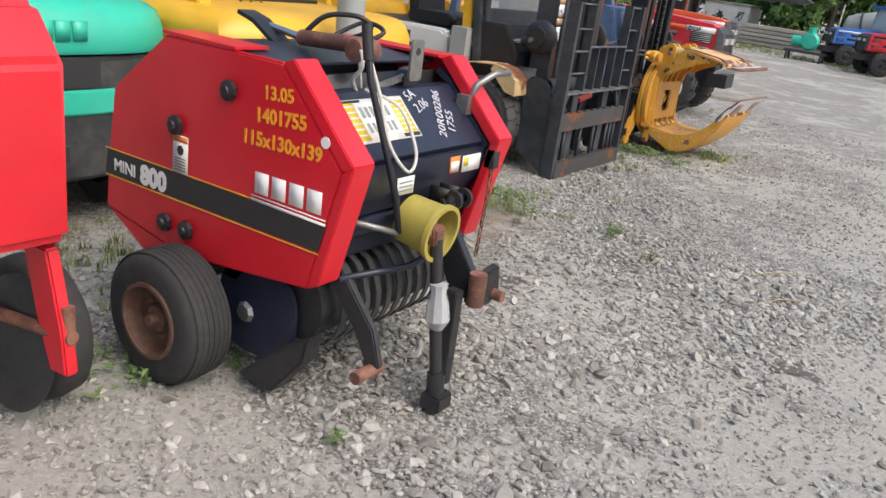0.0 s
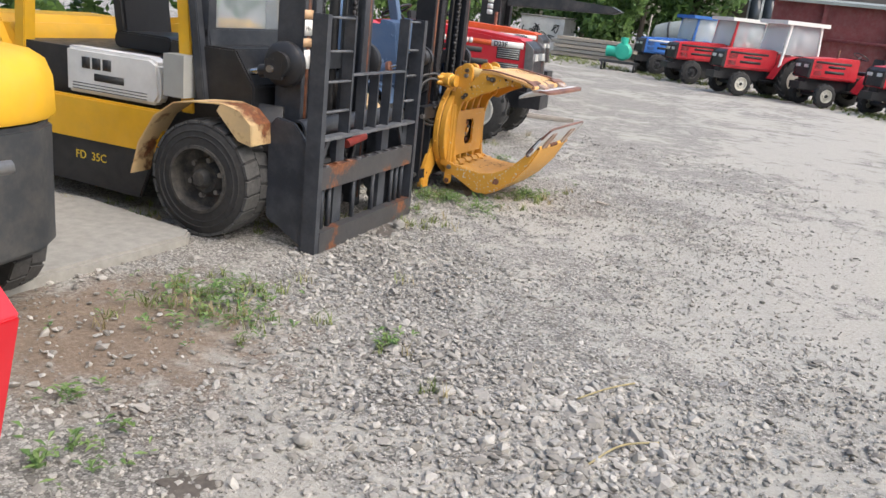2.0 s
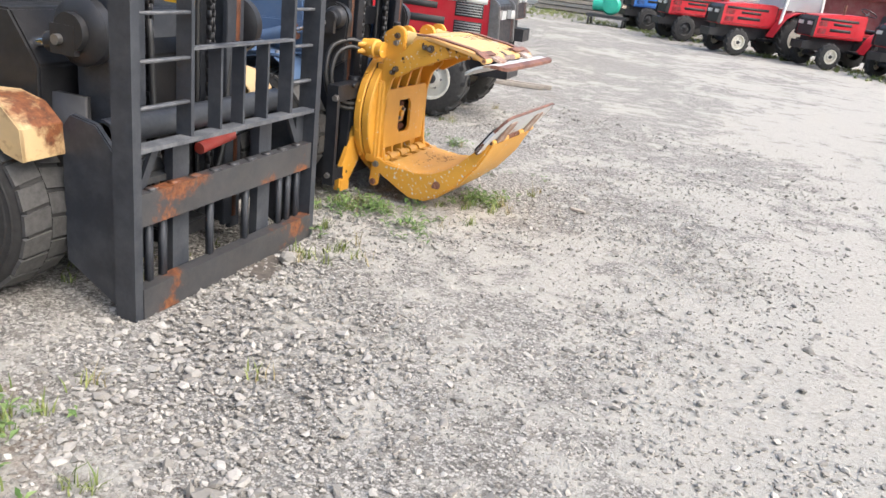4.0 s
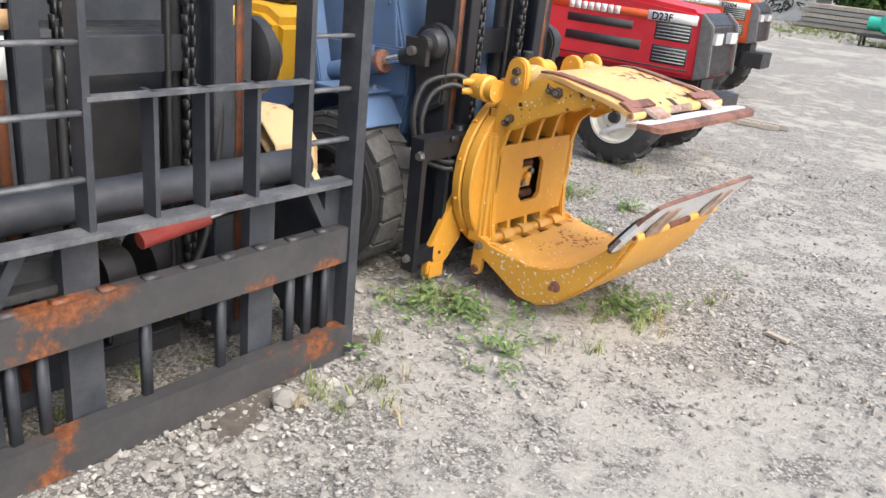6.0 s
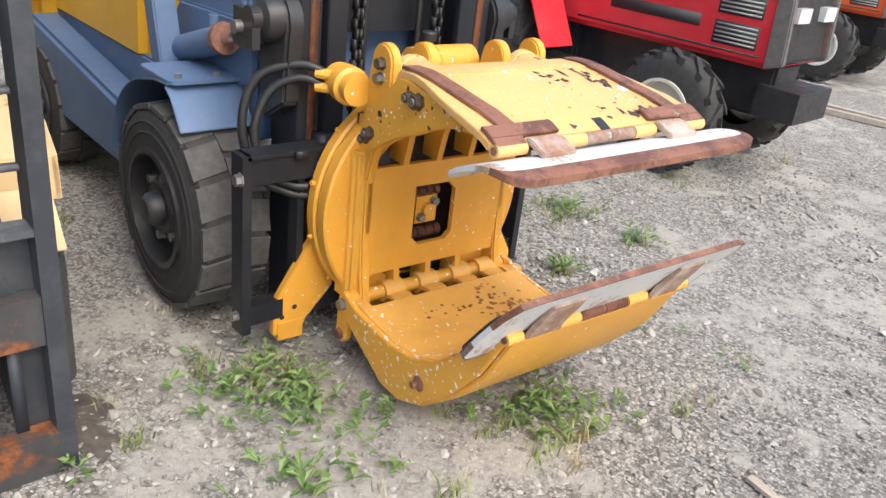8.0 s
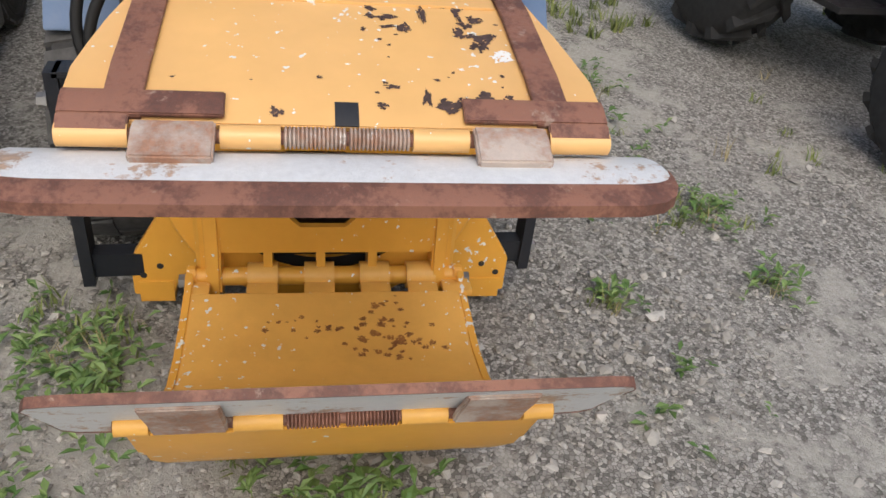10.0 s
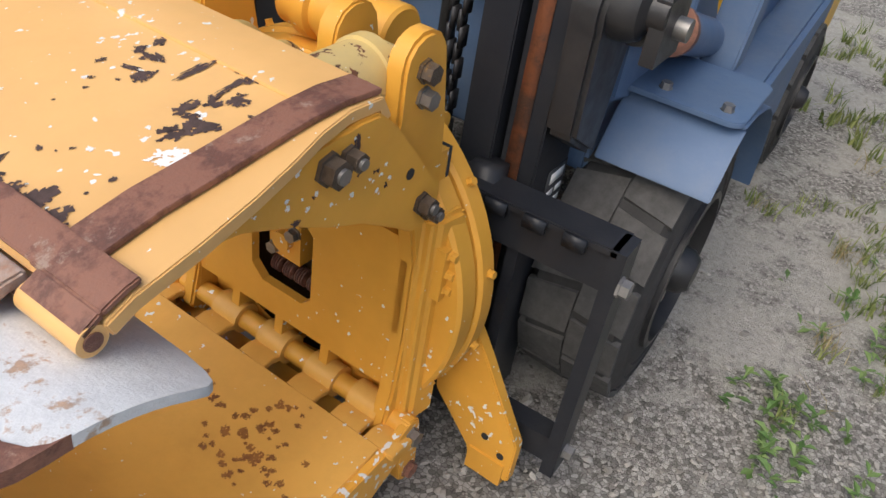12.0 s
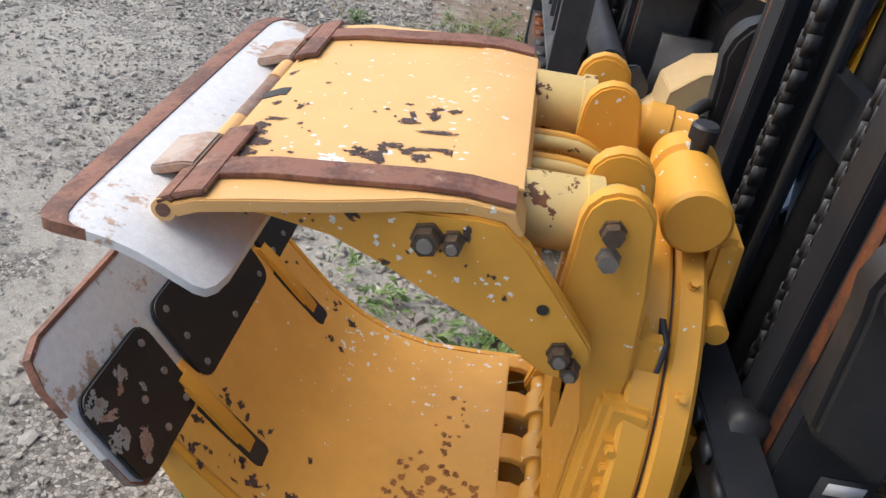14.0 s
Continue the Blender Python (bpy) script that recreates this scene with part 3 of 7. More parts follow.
        # gusset foot
        part("foot_bracket", bm_prism([(s * 0.28, 0.42), (s * 0.36, 0.42), (s * 0.40, 0.36), (s * 0.515, 0.17), (s * 0.515, 0.055), (s * 0.41, 0.055), (s * 0.40, 0.09), (s * 0.30, 0.20)],
                                      "x", -0.185, -0.155), M_CLAMP, c, bev=0.003)
        part("foot_block", bm_box(-0.20, -0.15, min(s * 0.41, s * 0.50), max(s * 0.41, s * 0.50), 0.035, 0.10), M_CLAMP, c, bev=0.004)
        # holes as flat dark discs: their inner shade is put into the colour
        for y, z in ((0.44, 0.15), (0.485, 0.12), (0.48, 0.08)):
            part("hole_shade", bm_cyl((-0.1555, s * y, z), (-0.1535, s * y, z), 0.009, 12), M_GREASE, c)
        # pivot lug of the lower jaw
        part("lower_lug", bm_prism(arc(-0.01, 0.10, 0.03, 180, 360, 6) + [(0.028, 0.215)] + arc(-0.002, 0.225, 0.03, 0, 180, 5), "y", s * 0.322, s * 0.347), M_CLAMP, c, bev=0.003)
        bolt(c, (0.0, s * 0.347, 0.215), (0, s, 0), 0.018, 0.02, M_STEEL, "pivot_bolt")
        bolt(c, (-0.012, s * 0.347, 0.10), (0, s, 0), 0.018, 0.014, M_RUST, "pivot_bolt")
    # ribs that close the rows of openings
    for y in (-0.283, -0.16, -0.03, 0.10, 0.261):
        part("rib", bm_prism([(-0.08, 0.665), (0.0, 0.665), (0.02, 0.76), (0.05, 0.82), (-0.08, 0.82)], "y", y, y + 0.022), M_CLAMP, c)
        part("rib", bm_prism([(-0.08, 0.20), (0.012, 0.20), (0.0, 0.30), (-0.08, 0.30)], "y", y, y + 0.022), M_CLAMP, c)
    part("upper_cross_bar", bm_box(-0.06, 0.04, -0.262, 0.262, 0.79, 0.82), M_CLAMP, c, bev=0.004)
    part("hinge_shaft", bm_cyl((-0.005, -0.335, 0.225), (-0.005, 0.335, 0.225), 0.024), M_CLAMP, c)
    for y in (-0.20, -0.06, 0.08, 0.2):
        part("hinge_barrel", bm_cyl((-0.005, y, 0.225), (-0.005, y + 0.075, 0.225), 0.036), M_CLAMP_IN, c)

    low_line = [(0.012, 0.222), (0.06, 0.236), (0.16, 0.220), (0.28, 0.212), (0.38, 0.228), (0.47, 0.268), (0.55, 0.325), (0.63, 0.405), (0.68, 0.460), (0.712, 0.492)]
    # upper jaw
    top = [(0.165, 0.985), (0.185, 1.018), (0.25, 1.022), (0.31, 1.018), (0.37, 1.010), (0.44, 1.0), (0.52, 0.990), (0.60, 0.972), (0.632, 0.957)]
    plate = bm_strip(top, "y", -0.39, 0.39, 0.020)
    for q in plate.verts:
        q.co.y *= np.interp(q.co.x, (0.17, 0.27, 0.37, 0.50, 0.62), (0.335, 0.338, 0.362, 0.386, 0.388)) / 0.39
    part("upper_jaw_plate", plate, M_CLAMP_TOP, c, bev=0.002)
    part("back_band", bm_strip([(0.176, 1.0225), (0.25, 1.0265), (0.285, 1.0235)], "y", -0.275, 0.275, 0.005), M_CLAMP_TOP, c, bev=0.0015)
    for s in (-1, 1):
        prof = arc(0.076, 0.806, 0.046, 150, 300, 7) + [(0.125, 0.785), (0.208, 0.835), (0.276, 0.862), (0.344, 0.896), (0.426, 0.928), (0.52, 0.940), (0.63, 0.935), (0.63, 0.955), (0.52, 0.972),
                                                        (0.40, 0.987), (0.23, 1.002), (0.195, 1.0), (0.155, 0.968), (0.10, 0.905)]
        part("jaw_side", bm_prism(prof, "y", min(s * 0.312, s * 0.342), max(s * 0.312, s * 0.342)), M_CLAMP, c, bev=0.004)
        rail = [(x, z + 0.004) for x, z in top[1:]]
        part("wear_rail", bm_strip([(x, z + 0.006) for x, z in rail], "y", min(s * 0.277, s * 0.330), max(s * 0.277, s * 0.330), 0.008), M_RUST, c, bev=0.001)
        part("wear_strap", bm_joined(bm_strip([(0.588, 0.987), (0.605, 0.983), (0.632, 0.971)], "y", min(s * 0.168, s * 0.384), max(s * 0.168, s * 0.384), 0.009), bm_strip([(0.632, 0.971), (0.655, 0.957)], "y", min(s * 0.292, s * 0.384), max(s * 0.292, s * 0.384), 0.009)), M_RUST, c, bev=0.002)
        # pad tab
        part("pad_tab", bm_strip([(0.640, 0.967), (0.662, 0.964), (0.690, 0.953), (0.708, 0.947)], "y", min(s * 0.178, s * 0.286), max(s * 0.178, s * 0.286), 0.016), M_RUSTL, c, bev=0.003)
        part("hinge_barrel", bm_cyl((0.643, s * 0.292, 0.944), (0.643, s * 0.384, 0.944), 0.017), M_CLAMP_TOP, c)
        part("hinge_barrel", bm_cyl((0.643, s * 0.092, 0.944), (0.643, s * 0.173, 0.944), 0.017), M_CLAMP_TOP, c)
        # hoses' bolts on the jaw side
        for x, z, r in ((0.293, 0.960, 0.020), (0.257, 0.963, 0.014), (0.078, 0.812, 0.016), (0.058, 0.79, 0.014)):
            bolt(c, (x, s * 0.342, z), (0, s, 0), r, 0.024, M_BOLT, "pivot_bolt")
            part("bolt_core", bm_cyl((x, s * 0.357, z), (x, s * 0.371, z), r * 0.55, 12), M_STEEL, c)
        # dark disc painted as the shade inside a hole
        part("hole_shade", bm_cyl((0.117, s * 0.3425, 0.879), (0.117, s * 0.344, 0.879), 0.009, 12), M_GREASE, c)
        # hydraulic cylinder under the plate
        part("jaw_cylinder", bm_lathe([(0, 0), (0.05, 0), (0.057, 0.006), (0.057, 0.15), (0.062, 0.152), (0.062, 0.175), (0.045, 0.18), (0.045, 0.2), (0, 0.2)], (0.235, s * 0.212, 0.962), (-1, 0, 0.03), 32), M_CREAM, c)
        part("cylinder_eye", bm_cyl((0.03, s * 0.16, 0.97), (0.03, s * 0.26, 0.97), 0.035), M_CREAM, c)
        rnd = random.Random(17 + s)
        for k in range(34):
            u = rnd.random()
            x = 0.12 + 0.45 * u
            z = np.interp(x, (0.12, 0.2, 0.34, 0.57), (0.85, 0.91, 0.94, 0.955)) + rnd.uniform(-0.035, 0.03) * (1 - 0.6 * u)
            stain(c, (x, s * 0.3428, z), (0, s, 0), rnd.uniform(0.002, 0.006), 200 + k, M_PAPER if k % 3 else M_CHIP, 1.3)
        for k, (x, z, r) in enumerate(((0.40, 0.972, 0.016), (0.455, 0.968, 0.013), (0.24, 0.975, 0.014), (0.345, 0.905, 0.009), (0.55, 0.945, 0.013))):
            stain(c, (x, s * 0.3428, z), (0, s, 0), r, 260 + k, M_CHIP, 0.8)
    part("jaw_inner_web", bm_strip([(0.12, 0.86), (0.25, 0.935), (0.40, 0.958), (0.60, 0.945)], "y", -0.31, 0.31, 0.012), M_CLAMP_IN, c)
    part("hinge_pin", bm_cyl((0.643, -0.386, 0.944), (0.643, 0.386, 0.944), 0.010), M_RUST, c)
    part("hinge_spring", bm_ridged((0.643, -0.088, 0.944), (0.643, -0.002, 0.944), 0.016, 15), M_RUSTL, c)
    part("hinge_spring", bm_ridged((0.643, 0.002, 0.944), (0.643, 0.088, 0.944), 0.016, 15), M_RUSTL, c)
    tx, tz = [p[0] for p in top], [p[1] for p in top]
    for k, (x, y, r) in enumerate(((0.587, 0.183, 0.045), (0.591, 0.228, 0.034), (0.59, 0.14, 0.024), (0.30, 0.032, 0.018), (0.33, 0.028, 0.014), (0.248, 0.115, 0.02), (0.25, 0.145, 0.016), (0.276, 0.188, 0.022), (0.395, 0.212, 0.030), (0.377, 0.175, 0.026),
                                   (0.42, 0.205, 0.018), (0.367, 0.084, 0.016), (0.593, 0.031, 0.014), (0.61, -0.119, 0.013), (0.24, -0.079, 0.012), (0.377, 0.016, 0.010), (0.33, 0.21, 0.018), (0.35, 0.19, 0.014))):
        slope = (np.interp(x + 0.01, tx, tz) - np.interp(x - 0.01, tx, tz)) / 0.02
        stain(c, (x, y + 0.02, np.interp(x, tx, tz) + 0.001), (-slope, 0, 1), r * 0.78, 40 + k, M_CHIP, 1.0 + 0.5 * (k % 3))
    for k, (x, y, r, stretch, turn) in enumerate(((0.33, 0.075, 0.024, 0.5, 0), (0.365, 0.080, 0.022, 0.45, 8), (0.315, 0.14, 0.042, 0.22, 92), (0.31, 0.20, 0.034, 0.25, 95), (0.575, 0.12, 0.022, 0.5, 88), (0.55, 0.07, 0.012, 0.8, 0))):
        slope = (np.interp(x + 0.01, tx, tz) - np.interp(x - 0.01, tx, tz)) / 0.02
        stain(c, (x, y, np.interp(x, tx, tz) + 0.0012), (-slope, 0, 1), r, 540 + k, M_CHIP, stretch, turn)
    rnd = random.Random(77)
    for k in range(46):
        x, y = rnd.uniform(0.20, 0.60), rnd.choice((rnd.uniform(-0.26, 0.26), 0.06 + rnd.gauss(0, 0.012), rnd.gauss(0.16, 0.06)))
        stain(c, (x, min(0.265, y), np.interp(x, tx, tz) + 0.001), (0.08, 0, 1), rnd.uniform(0.002, 0.006), 600 + k, M_PAPER if k % 3 == 0 else M_CHIP, 1.2)
    stain(c, (0.452, 0.258, np.interp(0.452, tx, tz) + 0.001), (0.1, 0, 1), 0.022, 71, M_PAPER, 1.2)
    for k, (x, y, r) in enumerate(((0.14, 0.13, 0.03), (0.20, 0.02, 0.03), (0.20, 0.11, 0.035), (0.19, -0.06, 0.022), (0.17, -0.13, 0.02), (0.20, 0.18, 0.024), (0.11, 0.14, 0.016), (0.24, 0.12, 0.03), (0.27, 0.07, 0.03), (0.30, 0.16, 0.026), (0.26, 0.22, 0.022))):
        rnd = random.Random(k)
        for j in range(7):
            xj, yj = x + rnd.gauss(0, 0.9 * r), y + rnd.gauss(0, 1.2 * r)
            if xj > 0.09:
                stain(c, (xj, yj, np.interp(xj, [p[0] for p in low_line], [p[1] for p in low_line]) + 0.001), (0.03, 0, 1), r * rnd.uniform(0.12, 0.42), 80 + 9 * k + j, M_STAIN, 1.5)
    # uncut notch: a thin dark strip carries its shade as colour
    part("notch", bm_strip([(0.590, 0.976), (0.605, 0.972), (0.632, 0.9585)], "y", -0.017, 0.017, 0.002), M_GREASE, c)
    # upper pad
    out = []
    for y, xf, xb in ((-0.455, 0.735, 0.60), (-0.452, 0.760, 0.575), (-0.443, 0.778, 0.562), (-0.425, 0.790, 0.555), (-0.39, 0.796, 0.55), (-0.2, 0.798, 0.55), (0, 0.798, 0.55), (0.2, 0.798, 0.55), (0.39, 0.796, 0.55), (0.425, 0.790, 0.555), (0.443, 0.778, 0.562), (0.452, 0.760, 0.575), (0.455, 0.735, 0.60)):
        out.append((y, xf, xb))

    def pad_mesh(zf, thick, lo, hi):
        bm = bmesh.new()
        rows = []
        for y, xf, xb in out:
            row = []
            for k in range(7):
                u = lo + (hi - lo) * k / 6
                x = xb + (xf - xb) * u
                row.append((bm.verts.new((x, y, zf(x, y))), bm.verts.new((x, y, zf(x, y) - thick))))
            rows.append(row)
        for a, b in zip(rows, rows[1:]):
            for k in range(6):
                bm.faces.new((a[k][0], a[k + 1][0], b[k + 1][0], b[k][0]))
                bm.faces.new((a[k + 1][1], a[k][1], b[k][1], b[k + 1][1]))
            bm.faces.new((a[6][0], a[6][1], b[6][1], b[6][0]))
            bm.faces.new((a[0][1], a[0][0], b[0][0], b[0][1]))
        for r in (rows[0], rows[-1]):
            for k in range(6):
                bm.faces.new((r[k][0], r[k][1], r[k + 1][1], r[k + 1][0]))
        bmesh.ops.recalc_face_normals(bm, faces=bm.faces[:])
        return bm

    def pad_z(x, y):
        return 0.938 - 2.1 * max(0.0, 0.735 - x) ** 2 - 4.0 * max(0.0, x - 0.745) ** 2
    part("upper_pad", pad_mesh(pad_z, 0.014, 0.0, 0.84), M_PAD, c, "worn white painted steel pad")
    part("upper_pad_edge", pad_mesh(lambda x, y: pad_z(x, y) + 0.0025, 0.018, 0.835, 1.0), M_RUST, c, "bare rusty pad edge")

    # lower jaw
    low = low_line
    part("lower_jaw_plate", bm_strip([(0.078, 0.234)] + low[2:], "y", -0.328, 0.328, 0.018), M_CLAMP_IN, c, bev=0.002)
    for y in (-0.328, -0.20, -0.06, 0.08, 0.2, 0.288):
        part("jaw_tongue", bm_strip([(0.012, 0.224), (0.05, 0.236), (0.080, 0.2335)], "y", y, y + (0.075 if -0.3 < y < 0.3 else 0.04), 0.016), M_CLAMP_IN, c, bev=0.002)
    bottom = [(0.0, 0.175), (0.10, 0.125), (0.235, 0.055), (0.33, 0.052), (0.42, 0.092), (0.55, 0.20), (0.66, 0.335), (0.735, 0.478)]
    part("lower_jaw_skin", bm_strip(bottom, "y", -0.328, 0.328, 0.012), M_CLAMP, c, bev=0.002)
    for s in (-1, 1):
        part("jaw_side", bm_prism([(-0.03, 0.20), (-0.02, 0.245), (0.02, 0.25), (0.06, 0.23)] + low[2:] + [(0.735, 0.478)] + bottom[-2::-1], "y", min(s * 0.328, s * 0.348), max(s * 0.328, s * 0.348)), M_CLAMP, c, bev=0.003)
        part("rust_patch", bm_lathe([(0, 0), (0.026, 0), (0.02, 0.002), (0, 0.002)], (0.425, s * 0.348, 0.168), (0, s, 0), 9), M_RUST, c)
        bolt(c, (0.41, s * 0.349, 0.158), (0, s, 0), 0.012, 0.012, M_RUST)
        # pad arm over its slot
        part("pad_arm", bm_strip([(0.545, 0.312), (0.57, 0.352), (0.61, 0.400), (0.66, 0.456), (0.70, 0.492)], "y", s * 0.222 - 0.021, s * 0.222 + 0.021, 0.014), M_CLAMP, c, bev=0.005)
        # slot is a dark strip on the plate, its inner shade painted as colour
        part("slot", bm_joined(bm_strip([(0.55, 0.3270), (0.58, 0.357), (0.62, 0.397), (0.66, 0.440)], "y", s * 0.222 - 0.027, s * 0.222 + 0.027, 0.002),
                               bm_lathe([(0, 0), (0.027, 0), (0.027, 0.002), (0, 0.002)], (0.551, s * 0.222, 0.3265), (-0.69, 0, 0.72), 24)), M_GREASE, c)
        part("pad_tab", bm_strip([(0.745, 0.490), (0.765, 0.53), (0.797, 0.58), (0.818, 0.618)], "y", min(s * 0.180, s * 0.295), max(s * 0.180, s * 0.295), 0.014), M_RUSTL, c, bev=0.003)
        part("hinge_barrel", bm_cyl((0.740, s * 0.30, 0.490), (0.740, s * 0.352, 0.490), 0.017), M_CLAMP_IN, c)
        part("hinge_barrel", bm_cyl((0.740, s * 0.095, 0.490), (0.740, s * 0.172, 0.490), 0.017), M_CLAMP_IN, c)
        part("hinge_spring", bm_ridged((0.740, s * 0.005, 0.490), (0.740, s * 0.09, 0.490), 0.016, 14), M_RUST, c)
    part("hinge_pin", bm_cyl((0.740, -0.355, 0.490), (0.740, 0.355, 0.490), 0.010), M_RUST, c)

    def lower_pad(lo, hi, lift, thick):
        bm = bmesh.new()
        rows = []
        for y, cut0, cut1 in ((-0.447, 0.30, 0.62), (-0.444, 0.10, 0.80), (-0.425, 0.02, 0.95), (-0.385, 0.0, 1.0), (-0.2, 0, 1), (0, 0, 1), (0.2, 0, 1), (0.385, 0, 1), (0.425, 0.02, 0.95), (0.444, 0.10, 0.80), (0.447, 0.30, 0.62)):
            row = []
            for k in range(7):
                u = lo + (hi - lo) * k / 6
                u = cut0 + (cut1 - cut0) * u
                x = 0.672 + 0.180 * u - 0.004 * math.sin(u * math.pi)
                z = 0.425 + 0.245 * u + 0.003 * math.sin(u * math.pi)
                row.append((bm.verts.new((x - 0.87 * lift, y, z + 0.5 * lift)), bm.verts.new((x - 0.87 * (lift - thick), y, z + 0.5 * (lift - thick)))))
            rows.append(row)
        for a, b in zip(rows, rows[1:]):
            for k in range(6):
                bm.faces.new((a[k][0], a[k + 1][0], b[k + 1][0], b[k][0]))
                bm.faces.new((a[k + 1][1], a[k][1], b[k][1], b[k + 1][1]))
            bm.faces.new((a[6][0], a[6][1], b[6][1], b[6][0]))
            bm.faces.new((a[0][1], a[0][0], b[0][0], b[0][1]))
        for r in (rows[0], rows[-1]):
            for k in range(6):
                bm.faces.new((r[k][0], r[k][1], r[k + 1][1], r[k + 1][0]))
        bmesh.ops.recalc_face_normals(bm, faces=bm.faces[:])
        return bm
    part("lower_pad", lower_pad(0, 0.985, 0.0, 0.014), M_PAD, c, "worn white painted steel pad")
    part("lower_pad_edge", lower_pad(0.975, 1.0, 0.001, 0.016), M_RUST, c, "thin bare rusty pad edge")
    part("lower_pad_edge", lower_pad(0.0, 0.03, 0.003, 0.018), M_RUST, c)
    lean = Matrix.Translation((0.663, 0, 0.431)) @ Euler((0, radians(36), 0)).to_matrix().to_4x4()
    for y0, y1 in ((-0.435, -0.215), (-0.185, 0.185), (0.215, 0.435)):
        bm = bm_prism(rounded(y0, y1, 0.008, 0.196, 0.035), "x", -0.006, 0.006)
        bm.transform(lean)
        rub = part("rubber_facing", bm, M_FACING, c, "black rubber facing with scuffs", bev=0.003)
        for yb in (y0 + 0.035, (y0 + y1) / 2, y1 - 0.035):
            for h in (0.036, 0.102, 0.168):
                p = lean @ Vector((-0.006, yb, h))
                part("rivet", bm_cyl(p, p + Vector((-0.0023, 0, 0.0016)), 0.007, 10), M_RIVET, rub)
    # paper and paint torn off on the rubber
    for k, (y, h, r, stretch) in enumerate(((0.41, 0.165, 0.026, 1.3), (0.40, 0.14, 0.022, 0.7), (0.415, 0.10, 0.024, 1.4), (0.385, 0.055, 0.030, 0.9), (0.33, 0.165, 0.016, 1.6), (0.35, 0.15, 0.014, 1.2), (0.31, 0.12, 0.010, 1.0), (-0.40, 0.17, 0.022, 1.2), (-0.38, 0.08, 0.018, 1.4))):
        p = lean @ Vector((-0.0075, y, h))
        stain(c, p, (-0.83, 0, 0.56), r, 900 + k, M_RUSTL if k % 2 else M_GALV, stretch)
    # bare flakes round the slots and along the edge below the pad
    rnd = random.Random(51)
    for k in range(60):
        x = rnd.uniform(0.46, 0.66)
        y = (0.30 + rnd.gauss(0, 0.02) if k % 2 else 0.222 + rnd.choice((-1, 1)) * rnd.uniform(0.036, 0.06)) * (1 if k % 5 else -1)
        x0 = np.interp(x + 0.01, [q[0] for q in low], [q[1] for q in low]) - np.interp(x - 0.01, [q[0] for q in low], [q[1] for q in low])
        stain(c, (x, y, np.interp(x, [q[0] for q in low], [q[1] for q in low]) + 0.0012), (-x0 / 0.02, 0, 1), rnd.uniform(0.003, 0.011), 700 + k, M_CHIP, rnd.uniform(0.4, 1.5))
    # rotator drive on top of the turntable
    part("rotator_cylinder", bm_lathe([(0, 0), (0.050, 0), (0.056, 0.006), (0.056, 0.15), (0.05, 0.155), (0.05, 0.165), (0.06, 0.17), (0.06, 0.20), (0.052, 0.205), (0.052, 0.24), (0, 0.24)], (-0.103, 0.145, 0.955), (0.0, -1, 0.0), 32), M_CLAMP, c)
    part("rotator_housing", bm_prism([(-0.11, 0.92), (0.115, 0.92), (0.14, 0.80), (0.12, 0.68), (-0.08, 0.68)], "x", -0.20, -0.148), M_CLAMP, c, bev=0.012)
    part("housing_nose", bm_cyl((-0.175, 0.13, 0.80), (-0.175, 0.205, 0.80), 0.02), M_CLAMP, c)
    part("filler_cap", bm_lathe([(0, 0), (0.016, 0), (0.016, 0.02), (0.024, 0.022), (0.024, 0.045), (0.02, 0.05), (0, 0.05)], (-0.110, -0.025, 1.003), (0, 0, 1), 20), M_SEAT, c)
    part("port_block", bm_box(-0.19, -0.13, 0.20, 0.30, 0.52, 0.60), M_CLAMP, c, bev=0.008)
    part("port_block", bm_cyl((-0.19, 0.24, 0.58), (-0.19, 0.24, 0.64), 0.03), M_CLAMP, c)
    part("hose_clip", bm_box(-0.06, -0.025, 0.322, 0.342, 0.55, 0.66), M_CLAMP, c, bev=0.003)
    for z in (0.57, 0.605, 0.645):
        bolt(c, (-0.042, 0.342, z), (0, 1, 0), 0.009, 0.014, M_CLAMP)
    # motor on the near shoulder with two black hoses
    motor = part("hydraulic_motor", bm_lathe([(0, 0), (0.045, 0), (0.052, 0.006), (0.052, 0.05), (0.058, 0.055), (0.058, 0.10), (0.046, 0.108), (0.046, 0.15), (0, 0.15)], (-0.17, -0.31, 0.905), (1, -0.12, 0), 26), M_CLAMP, c)
    for k in range(5):
        a = radians(20 + 72 * k)
        bolt(motor, (-0.172, -0.31 + 0.036 * math.cos(a), 0.905 + 0.036 * math.sin(a)), (-1, 0, 0), 0.009, 0.012, M_STEEL)
    part("hose", bm_tube([(-0.15, -0.36, 0.925), (-0.20, -0.42, 0.945), (-0.26, -0.53, 0.90), (-0.26, -0.58, 0.76), (-0.24, -0.54, 0.60), (-0.19, -0.45, 0.545), (-0.16, -0.40, 0.54)], 0.014), M_HOSE, c)
    part("hose", bm_tube([(-0.15, -0.36, 0.885), (-0.20, -0.42, 0.905), (-0.24, -0.50, 0.86), (-0.24, -0.55, 0.74), (-0.22, -0.52, 0.62), (-0.18, -0.45, 0.575), (-0.16, -0.40, 0.57)], 0.014), M_HOSE, c)
    for z in (0.925, 0.885):
        part("hose_fitting", bm_cyl((-0.11, -0.33, z), (-0.17, -0.385, z), 0.016, 10), M_CLAMP, c)
